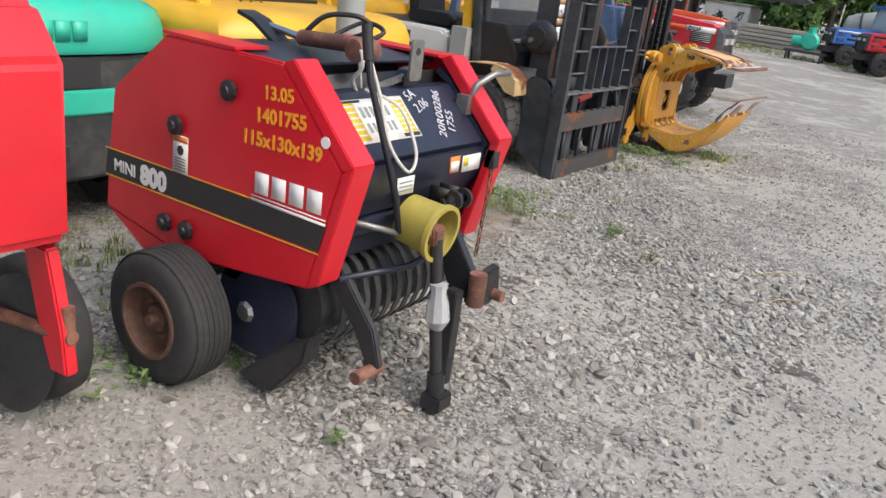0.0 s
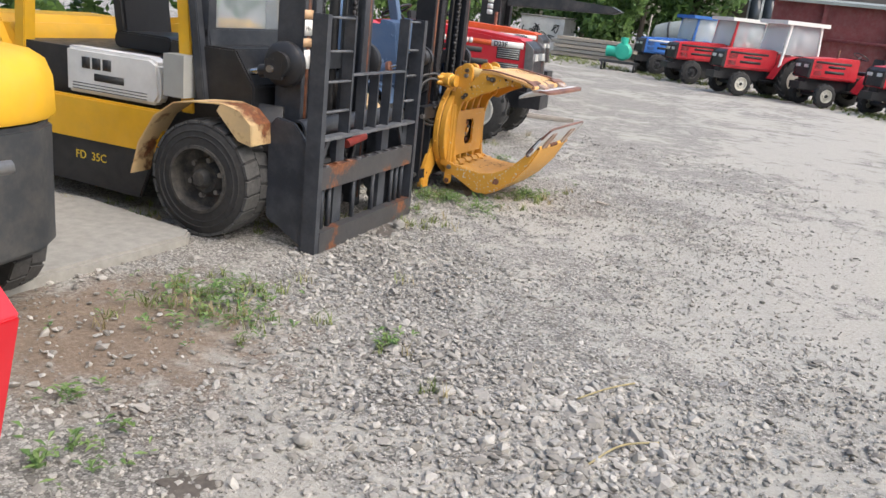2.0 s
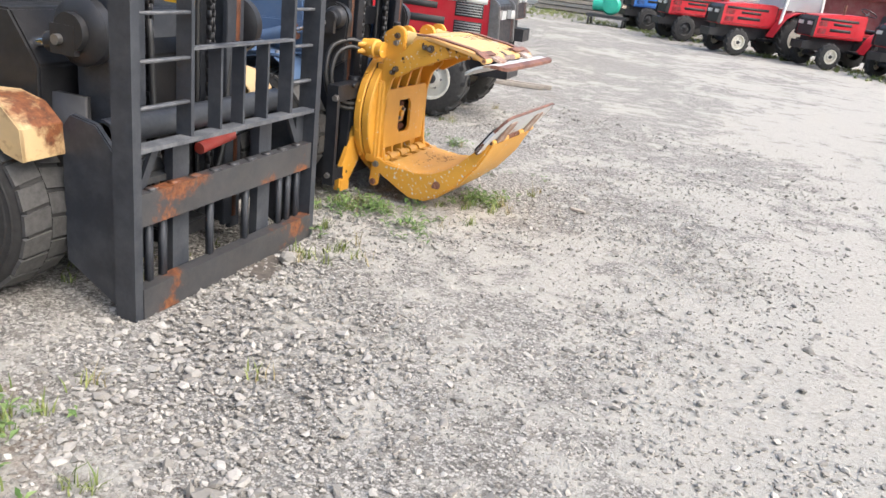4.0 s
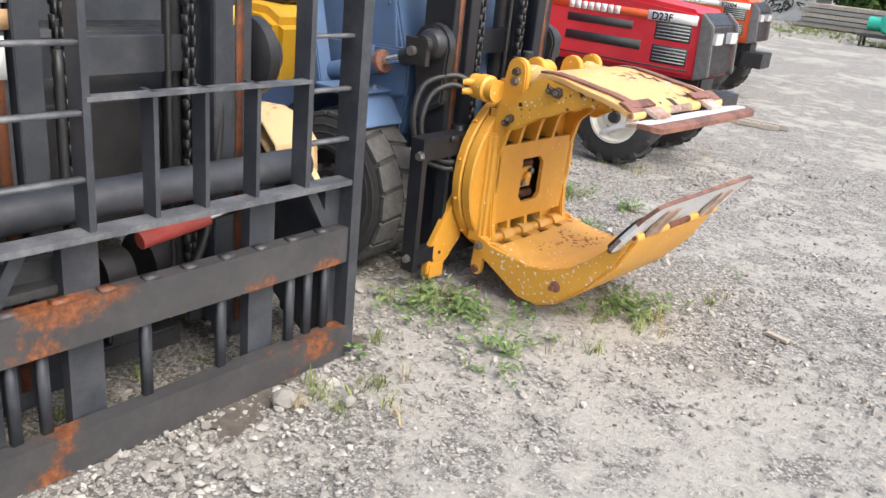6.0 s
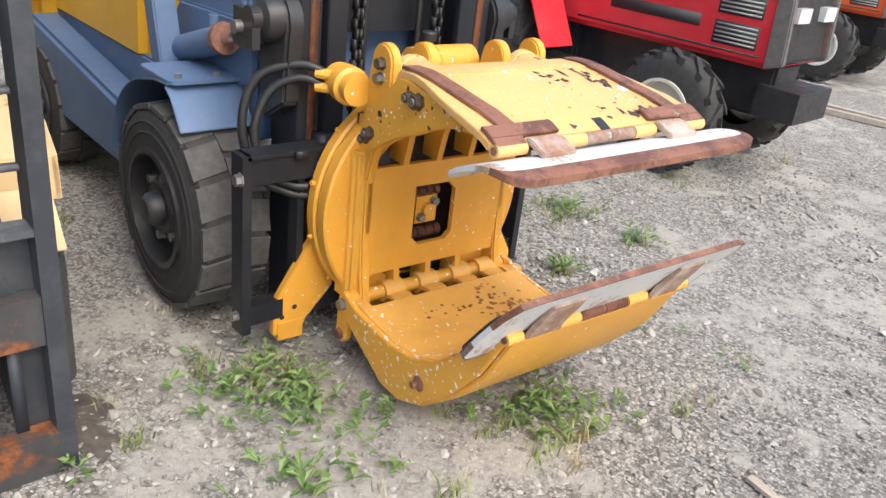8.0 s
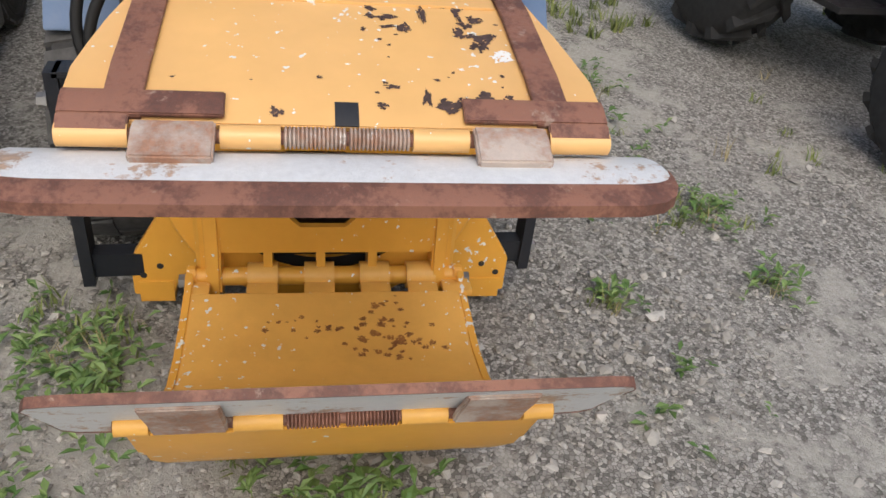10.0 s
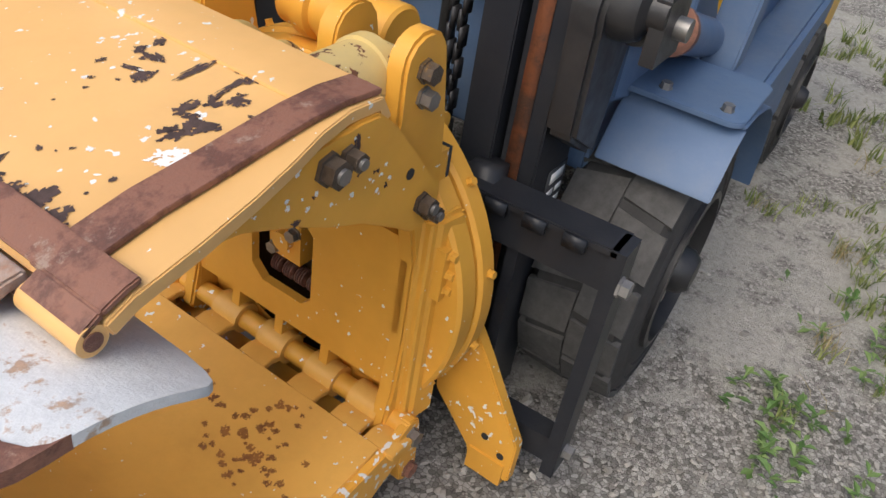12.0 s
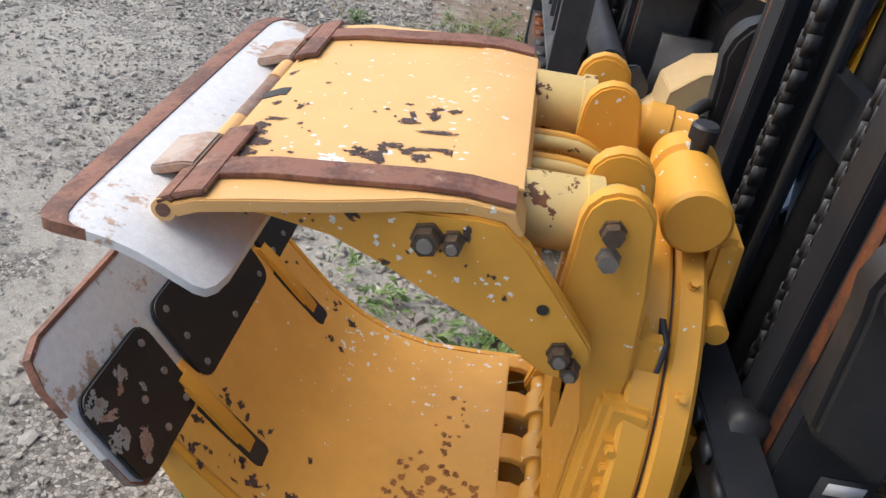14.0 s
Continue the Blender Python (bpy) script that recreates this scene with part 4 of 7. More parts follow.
    # hoses between the two jaw cylinders
    for k, (y, z) in enumerate(((0.10, 0.935), (0.055, 0.945), (0.01, 0.935), (-0.04, 0.945), (-0.09, 0.935))):
        part("hose", bm_tube([(0.22, y, z), (0.15, y, z + 0.012), (0.07, y - 0.01, z + 0.004), (0.0, y - 0.03, z - 0.05), (-0.04, y - 0.03, z - 0.12)], 0.013), M_CREAM if k % 2 else M_CLAMP, c)
        part("hose_fitting", bm_cyl((0.215, y, z), (0.165, y, z + 0.01), 0.016, 10), M_STEEL, c)
    return c


build_clamp()


# ---- forklifts ----
def wheel_block(name, parent, at, r, w, side, hub, lugs=18, lug_mat=None, rim_r=None, label="", bolts=6, dish=0.04):
    """A tyre with block tread and a dished wheel; the axle runs along y and side is the way its face looks."""
    x, y, z = at
    rim_r = rim_r or r * 0.56
    wh = part(name, bm_lathe([(rim_r, -w / 2), (r * 0.86, -w / 2), (r * 0.965, -w * 0.40), (r * 0.972, 0), (r * 0.965, w * 0.40), (r * 0.86, w / 2), (rim_r, w / 2)], (x, y, z), (0, 1, 0), 56), M_TYRE, parent, label, smooth=50)
    for rr in (0.70, 0.80):
        part("tyre_bead", bm_lathe([(r * rr, 0), (r * (rr + 0.012), 0.004), (r * (rr + 0.03), 0)], (x, y + side * w / 2, z), (0, side, 0), 48), M_TYRE, wh)
    for k in range(lugs):
        for row in (-1, 1):
            a = 2 * math.pi * (k + (0.5 if row > 0 else 0)) / lugs
            bm = bmesh.new()
            half = math.pi / lugs * 0.87
            y0, y1 = (0.002, w * 0.47)
            vs = []
            for rr in (r * 0.955, r):
                for yy, skew in ((y0, 0.35), (y1, 0.0)):
                    for d in (-half, half):
                        aa = a + d * (1 if rr < r else 0.93) + skew * half
                        vs.append(bm.verts.new((x + rr * (0.975 if yy == y1 else 1) * math.cos(aa), y + row * yy, z + rr * (0.975 if yy == y1 else 1) * math.sin(aa))))
            for f in ((0, 1, 3, 2), (4, 6, 7, 5), (0, 4, 5, 1), (2, 3, 7, 6), (0, 2, 6, 4), (1, 5, 7, 3)):
                bm.faces.new([vs[i] for i in f])
            bmesh.ops.recalc_face_normals(bm, faces=bm.faces[:])
            part("tread_block", bm, lug_mat or M_TREAD, wh)
    yo = y + side * w / 2
    part("rim", bm_lathe([(rim_r * 1.02, -0.03), (rim_r * 1.02, 0.012), (rim_r * 0.93, 0.014), (rim_r * 0.90, -dish), (rim_r * 0.62, -dish - 0.01), (rim_r * 0.5, -dish + 0.015), (rim_r * 0.44, -dish + 0.03), (0, -dish + 0.03)],
                         (x, yo, z), (0, side, 0), 48), hub, wh)
    part("hub", bm_lathe([(0, 0), (rim_r * 0.30, 0), (rim_r * 0.28, 0.03), (rim_r * 0.2, 0.05), (0, 0.055)], (x, yo - side * (dish - 0.03), z), (0, side, 0), 24), hub, wh)
    for k in range(bolts):
        a = 2 * math.pi * k / bolts + 0.3
        bolt(wh, (x + rim_r * 0.56 * math.cos(a), yo - side * dish, z + rim_r * 0.56 * math.sin(a)), (0, side, 0), 0.016, 0.028)
    return wh


def seat_and_levers(f, x, y, z):
    part("seat", bm_joined(bm_prism(rounded(x - 0.24, x + 0.24, z, z + 0.11, 0.05), "y", y - 0.24, y + 0.24)), M_SEAT, f, "black vinyl seat", bev=0.01)
    part("backrest", bm_prism([(x - 0.24, z + 0.08), (x - 0.14, z + 0.06), (x - 0.20, z + 0.50), (x - 0.25, z + 0.55), (x - 0.30, z + 0.50)], "y", y - 0.23, y + 0.23), M_SEAT, f, bev=0.02)
    for k in range(3):
        lv = part("lever", bm_bar([(x + 0.50, y - 0.20 + 0.08 * k, z - 0.02), (x + 0.44, y - 0.21 + 0.08 * k, z + 0.27)], 0.008), M_STEEL, f)
        part("knob", bm_lathe([(0, 0), (0.016, 0.005), (0.022, 0.03), (0.012, 0.06), (0, 0.062)], (x + 0.44, y - 0.21 + 0.08 * k, z + 0.26), (-0.2, 0, 1), 14), M_SEAT, lv)


def chain(parent, x, y, z0, z1):
    bm = bmesh.new()
    n = int((z1 - z0) / 0.032)
    for k in range(n):
        z = z0 + k * 0.032
        for d in (-0.014, 0.014) if k % 2 else (-0.008, 0.008):
            bm_box(x - 0.013, x + 0.013, y + d - 0.003, y + d + 0.003, z, z + 0.04, bm)
    part("lift_chain", bm, M_GREASE, parent)


def mast(f, yc, half, x0, x1, top, orange=True, steel=None):
    """Outer and inner mast channels, cross ties, lift cylinders and chains."""
    steel = steel or M_BLACK
    for s in (-1, 1):
        y = yc + s * half
        chan = [(x0, y + s * 0.022), (x1, y + s * 0.022), (x1, y - s * 0.055), (x1 - 0.025, y - s * 0.055), (x1 - 0.025, y), (x0 + 0.025, y), (x0 + 0.025, y - s * 0.055), (x0, y - s * 0.055)]
        part("outer_mast_rail", bm_prism(chan, "z", 0.06, top), steel, f, bev=0.003)
        yi = y - s * 0.085
        xa, xb = x0 + 0.03, x1 + 0.02
        chan = [(xa, yi + s * 0.02), (xb, yi + s * 0.02), (xb, yi - s * 0.05), (xb - 0.025, yi - s * 0.05), (xb - 0.025, yi), (xa + 0.025, yi), (xa + 0.025, yi - s * 0.05), (xa, yi - s * 0.05)]
        part("inner_mast_rail", bm_prism(chan, "z", 0.10, top), steel, f, bev=0.003)
        if orange:
            part("worn_rail_edge", bm_box(x1 + 0.0005, x1 + 0.003, min(y - s * 0.012, y - s * 0.042), max(y - s * 0.012, y - s * 0.042), 0.12, top - 0.05), M_ORANGE, f, "bare rusty orange wear strip")
        part("lift_cylinder", bm_joined(bm_cyl((x0 - 0.03, y - s * 0.13, 0.12), (x0 - 0.03, y - s * 0.13, top * 0.72), 0.036), bm_cyl((x0 - 0.03, y - s * 0.13, top * 0.72), (x0 - 0.03, y - s * 0.13, top - 0.02), 0.022)), M_GREASE, f)
        chain(f, x1 - 0.02, y - s * 0.20, 0.35, top - 0.05)
        part("mast_hose", bm_tube([(x1 - 0.05, y - s * 0.245, 0.3), (x1 - 0.055, y - s * 0.25, 0.9), (x1 - 0.05, y - s * 0.245, top - 0.1)], 0.010), M_HOSE, f)
    for z in (0.16, 1.0, top - 0.08):
        part("mast_cross_tie", bm_box(x0 + 0.005, x0 + 0.045, yc - half, yc + half, z, z + 0.11), steel, f, bev=0.003)


def tilt_cylinder(f, y, x0, z0, x1, z1, boss_r, body, rust_ring=True):
    s = 1
    d = Vector((x1 - x0, 0, z1 - z0)).normalized()
    part("tilt_boss", bm_lathe([(0, -0.055), (boss_r * 0.8, -0.055), (boss_r, -0.04), (boss_r, 0.0), (boss_r * 0.86, 0.02), (boss_r * 0.55, 0.03), (boss_r * 0.55, 0.06), (0, 0.06)], (x0, y, z0 + 0.03), (0, -1 if y < f.get("mid", 0) else 1, 0), 32), M_GREASE, f)
    for ya in (y - 0.062, y + 0.036):
        part("clevis_cheek", bm_box(x0 - 0.085, x0 + 0.03, ya, ya + 0.026, z0 - 0.055, z0 + 0.055), M_GREASE, f, bev=0.012)
    part("tilt_pin", bm_cyl((x0 - 0.04, y - 0.085, z0), (x0 - 0.04, y + 0.085, z0), 0.02, 12), M_STEEL, f)
    a = Vector((x0, y, z0))
    part("rod_end", bm_cyl(a - d * -0.03, a + d * 0.15, 0.04), M_GREASE, f)
    part("tilt_rod", bm_cyl(a + d * 0.14, a + d * 0.30, 0.022), M_CHROME, f)
    if rust_ring:
        part("gland", bm_cyl(a + d * 0.27, a + d * 0.295, 0.052), M_RUST, f)
    part("tilt_cylinder", bm_cyl(a + d * 0.29, Vector((x1, y, z1)), 0.046), body, f)
    part("cylinder_port", bm_cyl(a + d * 0.36 + Vector((0, 0, 0.03)), a + d * 0.36 + Vector((0, 0, 0.085)), 0.016, 10), body, f)


def overhead_guard(f, yc, half, xf, xr, z0, top, mat, lean=0.14, w=0.035):
    for s in (-1, 1):
        part("front_post", bm_prism([(xf - w, z0), (xf + w, z0), (xf - lean + w, top), (xf - lean - w, top)], "y", yc + s * half - w, yc + s * half + w), mat, f, bev=0.006)
        part("rear_post", bm_prism([(xr - w, z0), (xr + w, z0), (xr + 0.1 + w, top), (xr + 0.1 - w, top)], "y", yc + s * half - w, yc + s * half + w), mat, f, bev=0.006)
        part("roof_rail", bm_box(xr + 0.06, xf - lean + 0.04, yc + s * half - 0.03, yc + s * half + 0.03, top - 0.03, top + 0.04), mat, f, bev=0.006)
    n = 7
    for k in range(n):
        x = xr + 0.12 + (xf - lean - xr - 0.14) * k / (n - 1)
        part("roof_bar", bm_box(x - 0.02, x + 0.02, yc - half, yc + half, top - 0.015, top + 0.025), mat, f)


def build_blue_forklift():
    f = thing("forklift", "blue and yellow forklift carrying the orange-yellow roll clamp", "forklift")
    f["mid"] = 0.0
    mast(f, 0.0, 0.36, -0.42, -0.26, 2.25)
    # wide black carriage frame
    for s in (-1, 1):
        part("carriage_end_plate", bm_box(-0.235, -0.165, min(s * 0.585, s * 0.615), max(s * 0.585, s * 0.615), 0.10, 0.70), M_BLACK, f, bev=0.003)
        bolt(f, (-0.175, s * 0.615, 0.63), (0, s, 0), 0.018, 0.022)
        bolt(f, (-0.20, s * 0.615, 0.16), (0, s, 0), 0.016, 0.02)
        part("carriage_bracket", bm_box(-0.26, -0.2, min(s * 0.27, s * 0.33), max(s * 0.27, s * 0.33), 0.12, 0.72), M_BLACK, f)
        part("carriage_stay", bm_prism([(-0.245, 0.10), (-0.19, 0.10), (-0.19, 0.62), (-0.245, 0.66)], "y", s * 0.40 - 0.012, s * 0.40 + 0.012), M_BLACK, f)
    part("carriage_upper_bar", bm_joined(bm_box(-0.225, -0.175, -0.60, 0.60, 0.60, 0.685), bm_box(-0.245, -0.165, -0.60, 0.60, 0.684, 0.70)), M_BLACK, f, bev=0.003)
    for y in (-0.42, -0.28, 0.28, 0.36, 0.44, 0.52):
        part("bar_notch", bm_box(-0.1645, -0.155, y - 0.022, y + 0.022, 0.672, 0.698), M_BLACK, f)
    part("carriage_lower_bar", bm_box(-0.23, -0.18, -0.60, 0.60, 0.12, 0.19), M_BLACK, f, bev=0.003)
    # wheels
    for s in (-1, 1):
        wheel_block("front_wheel", f, (-0.665 if s < 0 else -0.705, -0.555 if s < 0 else 0.505, 0.365), 0.365, 0.25, s, M_GREASE, 17, label="worn grey block-tread drive tyre on a black wheel")
        wheel_block("rear_wheel", f, (-2.25, s * 0.50, 0.29), 0.29, 0.20, s, M_GREASE, 15)
        # fender: flat deck, arch and front flap
        y0, y1 = sorted((s * 0.42, s * 0.67))
        arch = [(-0.675 + 0.43 * math.cos(radians(a)), 0.365 + 0.43 * math.sin(radians(a))) for a in range(170, 95, -8)]
        fen = part("fender", bm_strip(arch + [(-0.66, 0.808), (-0.56, 0.815)], "y", y0, y1, -0.006), M_BLUE, f, bev=0.002)
        part("fender_deck", bm_prism(rounded(-0.80, -0.535, min(s * 0.40, s * 0.665), max(s * 0.40, s * 0.665), 0.03), "z", 0.818, 0.83), M_BLUE, fen, bev=0.002)
        part("fender_flap", bm_strip([(-0.575, 0.812), (-0.53, 0.785), (-0.47, 0.705), (-0.462, 0.69)], "y", y0, y1, 0.008), M_BLUE, fen, bev=0.003)
        for y in (0.49, 0.62):
            bolt(fen, (-0.585, s * y, 0.83), (0, 0, 1), 0.012, 0.014)
        # chassis side
        part("chassis_side", bm_prism([(-2.55, 0.30), (-1.12, 0.24), (-1.10, 0.62), (-0.45, 0.82), (-0.45, 1.02), (-1.0, 1.0), (-1.25, 0.72), (-2.6, 0.72)], "y", min(s * 0.36, s * 0.43), max(s * 0.36, s * 0.43)), M_BLUE, f, bev=0.01)
        part("side_step", bm_prism([(-2.3, 0.30), (-1.15, 0.30), (-1.12, 0.55), (-2.4, 0.70)], "y", min(s * 0.43, s * 0.58), max(s * 0.43, s * 0.58)), M_BLUE, f, bev=0.02)
        tilt_cylinder(f, s * 0.470, -0.30, 1.035, -1.05, 0.80, 0.066, M_BLUE)
        part("mast_side_plate", bm_prism(arc(-0.32, 1.05, 0.10, -20, 200, 10) + [(-0.40, 0.92), (-0.37, 0.74), (-0.24, 0.82)], "y", min(s * 0.385, s * 0.445), max(s * 0.385, s * 0.445)), M_GREASE, f, bev=0.01)
    part("front_cowl", bm_prism([(-0.50, 0.62), (-0.46, 0.85), (-0.60, 1.30), (-0.72, 1.32), (-0.80, 0.62)], "y", -0.40, 0.40), M_BLUE, f, bev=0.01)
    for s in (-1, 1):
        part("cowl_panel", bm_prism([(-0.52, 0.84), (-0.58, 1.28), (-1.0, 1.28), (-1.05, 1.0), (-0.9, 0.84)], "y", min(s * 0.40, s * 0.415), max(s * 0.40, s * 0.415)), M_BLUE, f, bev=0.003)
        for x, z in ((-0.6, 1.2), (-0.6, 0.95), (-0.85, 1.2)):
            bolt(f, (x, s * 0.415, z), (0, s, 0), 0.01, 0.01, M_BLUE)
    part("floor_deck", bm_box(-1.35, -0.72, -0.40, 0.40, 0.60, 0.64), M_BLUE, f)
    part("engine_hood", bm_prism([(-2.45, 0.68), (-1.35, 0.68), (-1.32, 1.02), (-1.45, 1.08), (-2.45, 1.08)], "y", -0.44, 0.44), M_YELLOW, f, bev=0.04)
    part("counterweight", bm_prism([(-2.95, 0.35), (-2.45, 0.32), (-2.42, 1.05), (-2.55, 1.15), (-2.85, 1.10), (-3.0, 0.9)], "y", -0.56, 0.56), M_YELLOW, f, bev=0.06)
    seat_and_levers(f, -1.72, 0.0, 1.08)
    overhead_guard(f, 0.0, 0.52, -0.90, -2.40, 0.80, 2.15, M_BLUE, 0.35, 0.042)
    sheet = part("paper_sheet", bm_box(-0.92, -0.80, 0.4165, 0.4175, 1.14, 1.25), M_PAPER, f, "white printed paper sheet")
    for k in range(6):
        part("print_line", bm_box(-0.91, -0.81, 0.4172, 0.418, 1.15 + 0.016 * k, 1.155 + 0.016 * k), M_GALV, sheet)
    part("grab_handle", bm_bar([(-0.60, 0.45, 0.98), (-0.60, 0.47, 1.24), (-0.66, 0.47, 1.30), (-0.92, 0.47, 1.32)], 0.012), M_BLUE, f)
    plate = part("rating_plate", bm_box(-0.418, -0.330, 0.3825, 0.384, 0.565, 0.69), M_INK, f, "black and white rating plate on the mast")
    rows = [(-0.405, -0.345, 0.655, 0.68), (-0.41, -0.38, 0.625, 0.64), (-0.37, -0.34, 0.625, 0.64), (-0.41, -0.36, 0.597, 0.612), (-0.41, -0.338, 0.576, 0.581)]
    for x0, x1, z0, z1 in rows:
        part("print", bm_box(x0, x1, 0.3842, 0.3846, z0, z1), M_PAPER, plate)
    return f


build_blue_forklift()


def build_black_forklift():
    yc = -1.87
    f = thing("forklift", "yellow and black forklift with a rusty fork carriage and load backrest", "forklift")
    f["mid"] = yc
    mast(f, yc, 0.40, -0.42, -0.24, 2.3, steel=M_DUSTY)
    x = 0.0
    yl, yr = -2.47, -1.23
    up = part("upper_fork_bar", bm_box(x - 0.02, x + 0.035, yl, yr, 0.375, 0.505), M_BLACKR, f, "black fork bar with bare rust patches", bev=0.004)
    for k in range(9):
        y = yl + 0.10 + 0.13 * k
        part("bar_notch", bm_box(x - 0.005, x + 0.03, y - 0.03, y + 0.012, 0.4995, 0.514), M_BLACKR, up)
    low = part("lower_fork_bar", bm_box(x - 0.01, x + 0.05, yl, yr, 0.0, 0.125), M_BLACKR, f, "black fork bar with bare rust patches", bev=0.004)
    for y in (yl + 0.02, -2.17, -1.57, yr - 0.02):
        part("carriage_upright", bm_box(x - 0.06, x - 0.018, y - 0.05, y + 0.05, 0.03, 0.64), M_DUSTY, f, bev=0.003)
    # bars between the two fork bars
    for y in (-2.38, -2.30, -2.0, -1.74, -1.46, -1.38, -1.30):
        part("guard_bar", bm_box(x - 0.015, x + 0.008, y - 0.014, y + 0.014, 0.10, 0.40), M_DUSTY, f)
    # backrest lattice
    for y in (yl - 0.02, yr + 0.02):
        part("backrest_post", bm_box(x - 0.05, x + 0.045, y - 0.022, y + 0.022, 0.0, 1.36), M_DUSTY, f, bev=0.004)
    part("backrest_rail", bm_box(x - 0.03, x + 0.04, yl, yr, 0.662, 0.680), M_EDGE, f, bev=0.003)
    part("backrest_rail", bm_box(x - 0.01, x + 0.025, -2.15, -1.42, 1.018, 1.030), M_EDGE, f, bev=0.003)
    for y in (-2.15, -1.42):
        part("lattice_bar", bm_box(x - 0.05, x + 0.022, y - 0.010, y + 0.010, 0.66, 1.36), M_DUSTY, f, bev=0.003)
    for y in (-1.96, -1.80, -1.62):
        part("lattice_bar", bm_box(x - 0.045, x + 0.018, y - 0.007, y + 0.007, 0.66, 1.03), M_DUSTY, f, bev=0.003)
    for z in (0.82, 0.99, 1.16, 1.345):
        for y0, y1 in ((yl, -2.15), (-1.42, yr)):
            part("lattice_bar", bm_box(x - 0.008, x + 0.018, y0 + 0.01, y1 - 0.01, z - 0.006, z + 0.006), M_EDGE, f)
    part("diagonal_brace", bm_prism([(-1.40, 0.66), (-1.36, 0.66), (-1.27, 0.50), (-1.31, 0.50)], "x", x - 0.03, x - 0.01), M_DUSTY, f)
    part("diagonal_brace", bm_prism([(-2.30, 0.66), (-2.34, 0.66), (-2.43, 0.50), (-2.39, 0.50)], "x", x - 0.03, x - 0.01), M_DUSTY, f)
    # deep side plate of the carriage
    part("carriage_side_plate", bm_prism([(-0.33, 0.16), (-0.05, 0.0), (-0.05, 0.62), (-0.16, 0.74), (-0.28, 0.76), (-0.33, 0.70)], "y", -2.475, -2.445), M_DUSTY, f, bev=0.006)
    part("carriage_side_plate", bm_prism([(-0.30, 0.16), (-0.05, 0.0), (-0.05, 0.58), (-0.16, 0.70), (-0.25, 0.72), (-0.30, 0.66)], "y", -1.29, -1.262), M_DUSTY, f, bev=0.006)
    part("cross_shaft", bm_cyl((-0.16, -2.44, 0.70), (-0.16, -1.28, 0.70), 0.055), M_DUSTY, f)
    for y0, y1 in ((-2.44, -2.34), (-1.38, -1.28)):
        part("shaft_collar", bm_cyl((-0.16, y0, 0.70), (-0.16, y1, 0.70), 0.042), M_PEEL, f)
    part("side_shift_cylinder", bm_cyl((-0.10, -1.95, 0.572), (-0.10, -1.72, 0.60), 0.026), M_HYDR, f, "red hydraulic cylinder")
    part("side_shift_rod", bm_cyl((-0.10, -1.72, 0.60), (-0.10, -1.55, 0.62), 0.016), M_CHROME, f)
    part("bracket", bm_box(-0.14, -0.05, -2.42, -2.16, 0.50, 0.525), M_DGREY, f, bev=0.003)
    part("bracket", bm_prism([(-2.40, 0.525), (-2.16, 0.525), (-2.20, 0.585), (-2.36, 0.585)], "x", -0.13, -0.10), M_DGREY, f, bev=0.003)
    for k in range(5):
        part("axle_casting", bm_cyl((-0.50, -2.2 + 0.16 * k, 0.30), (-0.50, -2.1 + 0.16 * k, 0.30), 0.09 + 0.03 * (k % 2)), M_GREASE, f)
    part("valve_body", bm_joined(bm_box(-0.30, -0.20, -2.05, -1.75, 0.13, 0.20), bm_box(-0.28, -0.2, -2.0, -1.9, 0.2, 0.26), bm_cyl((-0.2, -1.83, 0.29), (-0.3, -1.83, 0.29), 0.05)), M_GREASE, f, bev=0.008)
    part("hose", bm_tube([(-0.25, -1.9, 0.25), (-0.2, -1.7, 0.4), (-0.22, -1.6, 0.7), (-0.25, -1.55, 1.2)], 0.014), M_HOSE, f)
    part("hose", bm_tube([(-0.25, -1.95, 0.22), (-0.18, -2.05, 0.32), (-0.2, -2.1, 0.6), (-0.25, -2.08, 1.1)], 0.014), M_HOSE, f)
    # wheels
    wheel_block("front_wheel", f, (-0.665, -2.55, 0.352), 0.352, 0.25, -1, M_DUSTRIM, 22, label="worn black block-tread drive tyre with a dusty black wheel", dish=0.085)
    wheel_block("front_wheel", f, (-0.665, -1.19, 0.352), 0.352, 0.25, 1, M_GREASE, 20)
    for s in (-1, 1):
        wheel_block("rear_wheel", f, (-2.45, yc + s * 0.52, 0.29), 0.29, 0.20, s, M_GREASE, 15)
        ys = yc + s * 0.60
        y0, y1 = sorted((ys, yc + s * 0.80))
        # front fender of peeling paint
        part("fender", bm_strip([(-1.18, 0.30), (-1.12, 0.50), (-1.00, 0.68), (-0.86, 0.775), (-0.72, 0.80), (-0.52, 0.815), (-0.40, 0.79), (-0.32, 0.72), (-0.31, 0.60)], "y", y0, y1, 0.008), M_PEEL, f, "yellow fender with peeling rusty paint", bev=0.003)
        if s > 0:
            part("fender_front", bm_strip([(-0.50, 0.80), (-0.38, 0.70), (-0.27, 0.60), (-0.20, 0.50)], "y", y0, y1 - 0.03, 0.008), M_PEEL, f, bev=0.002)
            part("mudguard", bm_prism(rounded(y0, y1 - 0.03, 0.07, 0.49, 0.03), "x", -0.285, -0.215), M_DGREY, f, bev=0.012)
        part("fender_side", bm_prism([(-0.52, 0.815), (-0.40, 0.79), (-0.32, 0.72), (-0.31, 0.60), (-0.40, 0.62), (-0.55, 0.77)], "y", min(yc + s * 0.785, yc + s * 0.80), max(yc + s * 0.785, yc + s * 0.80)), M_PEEL, f)
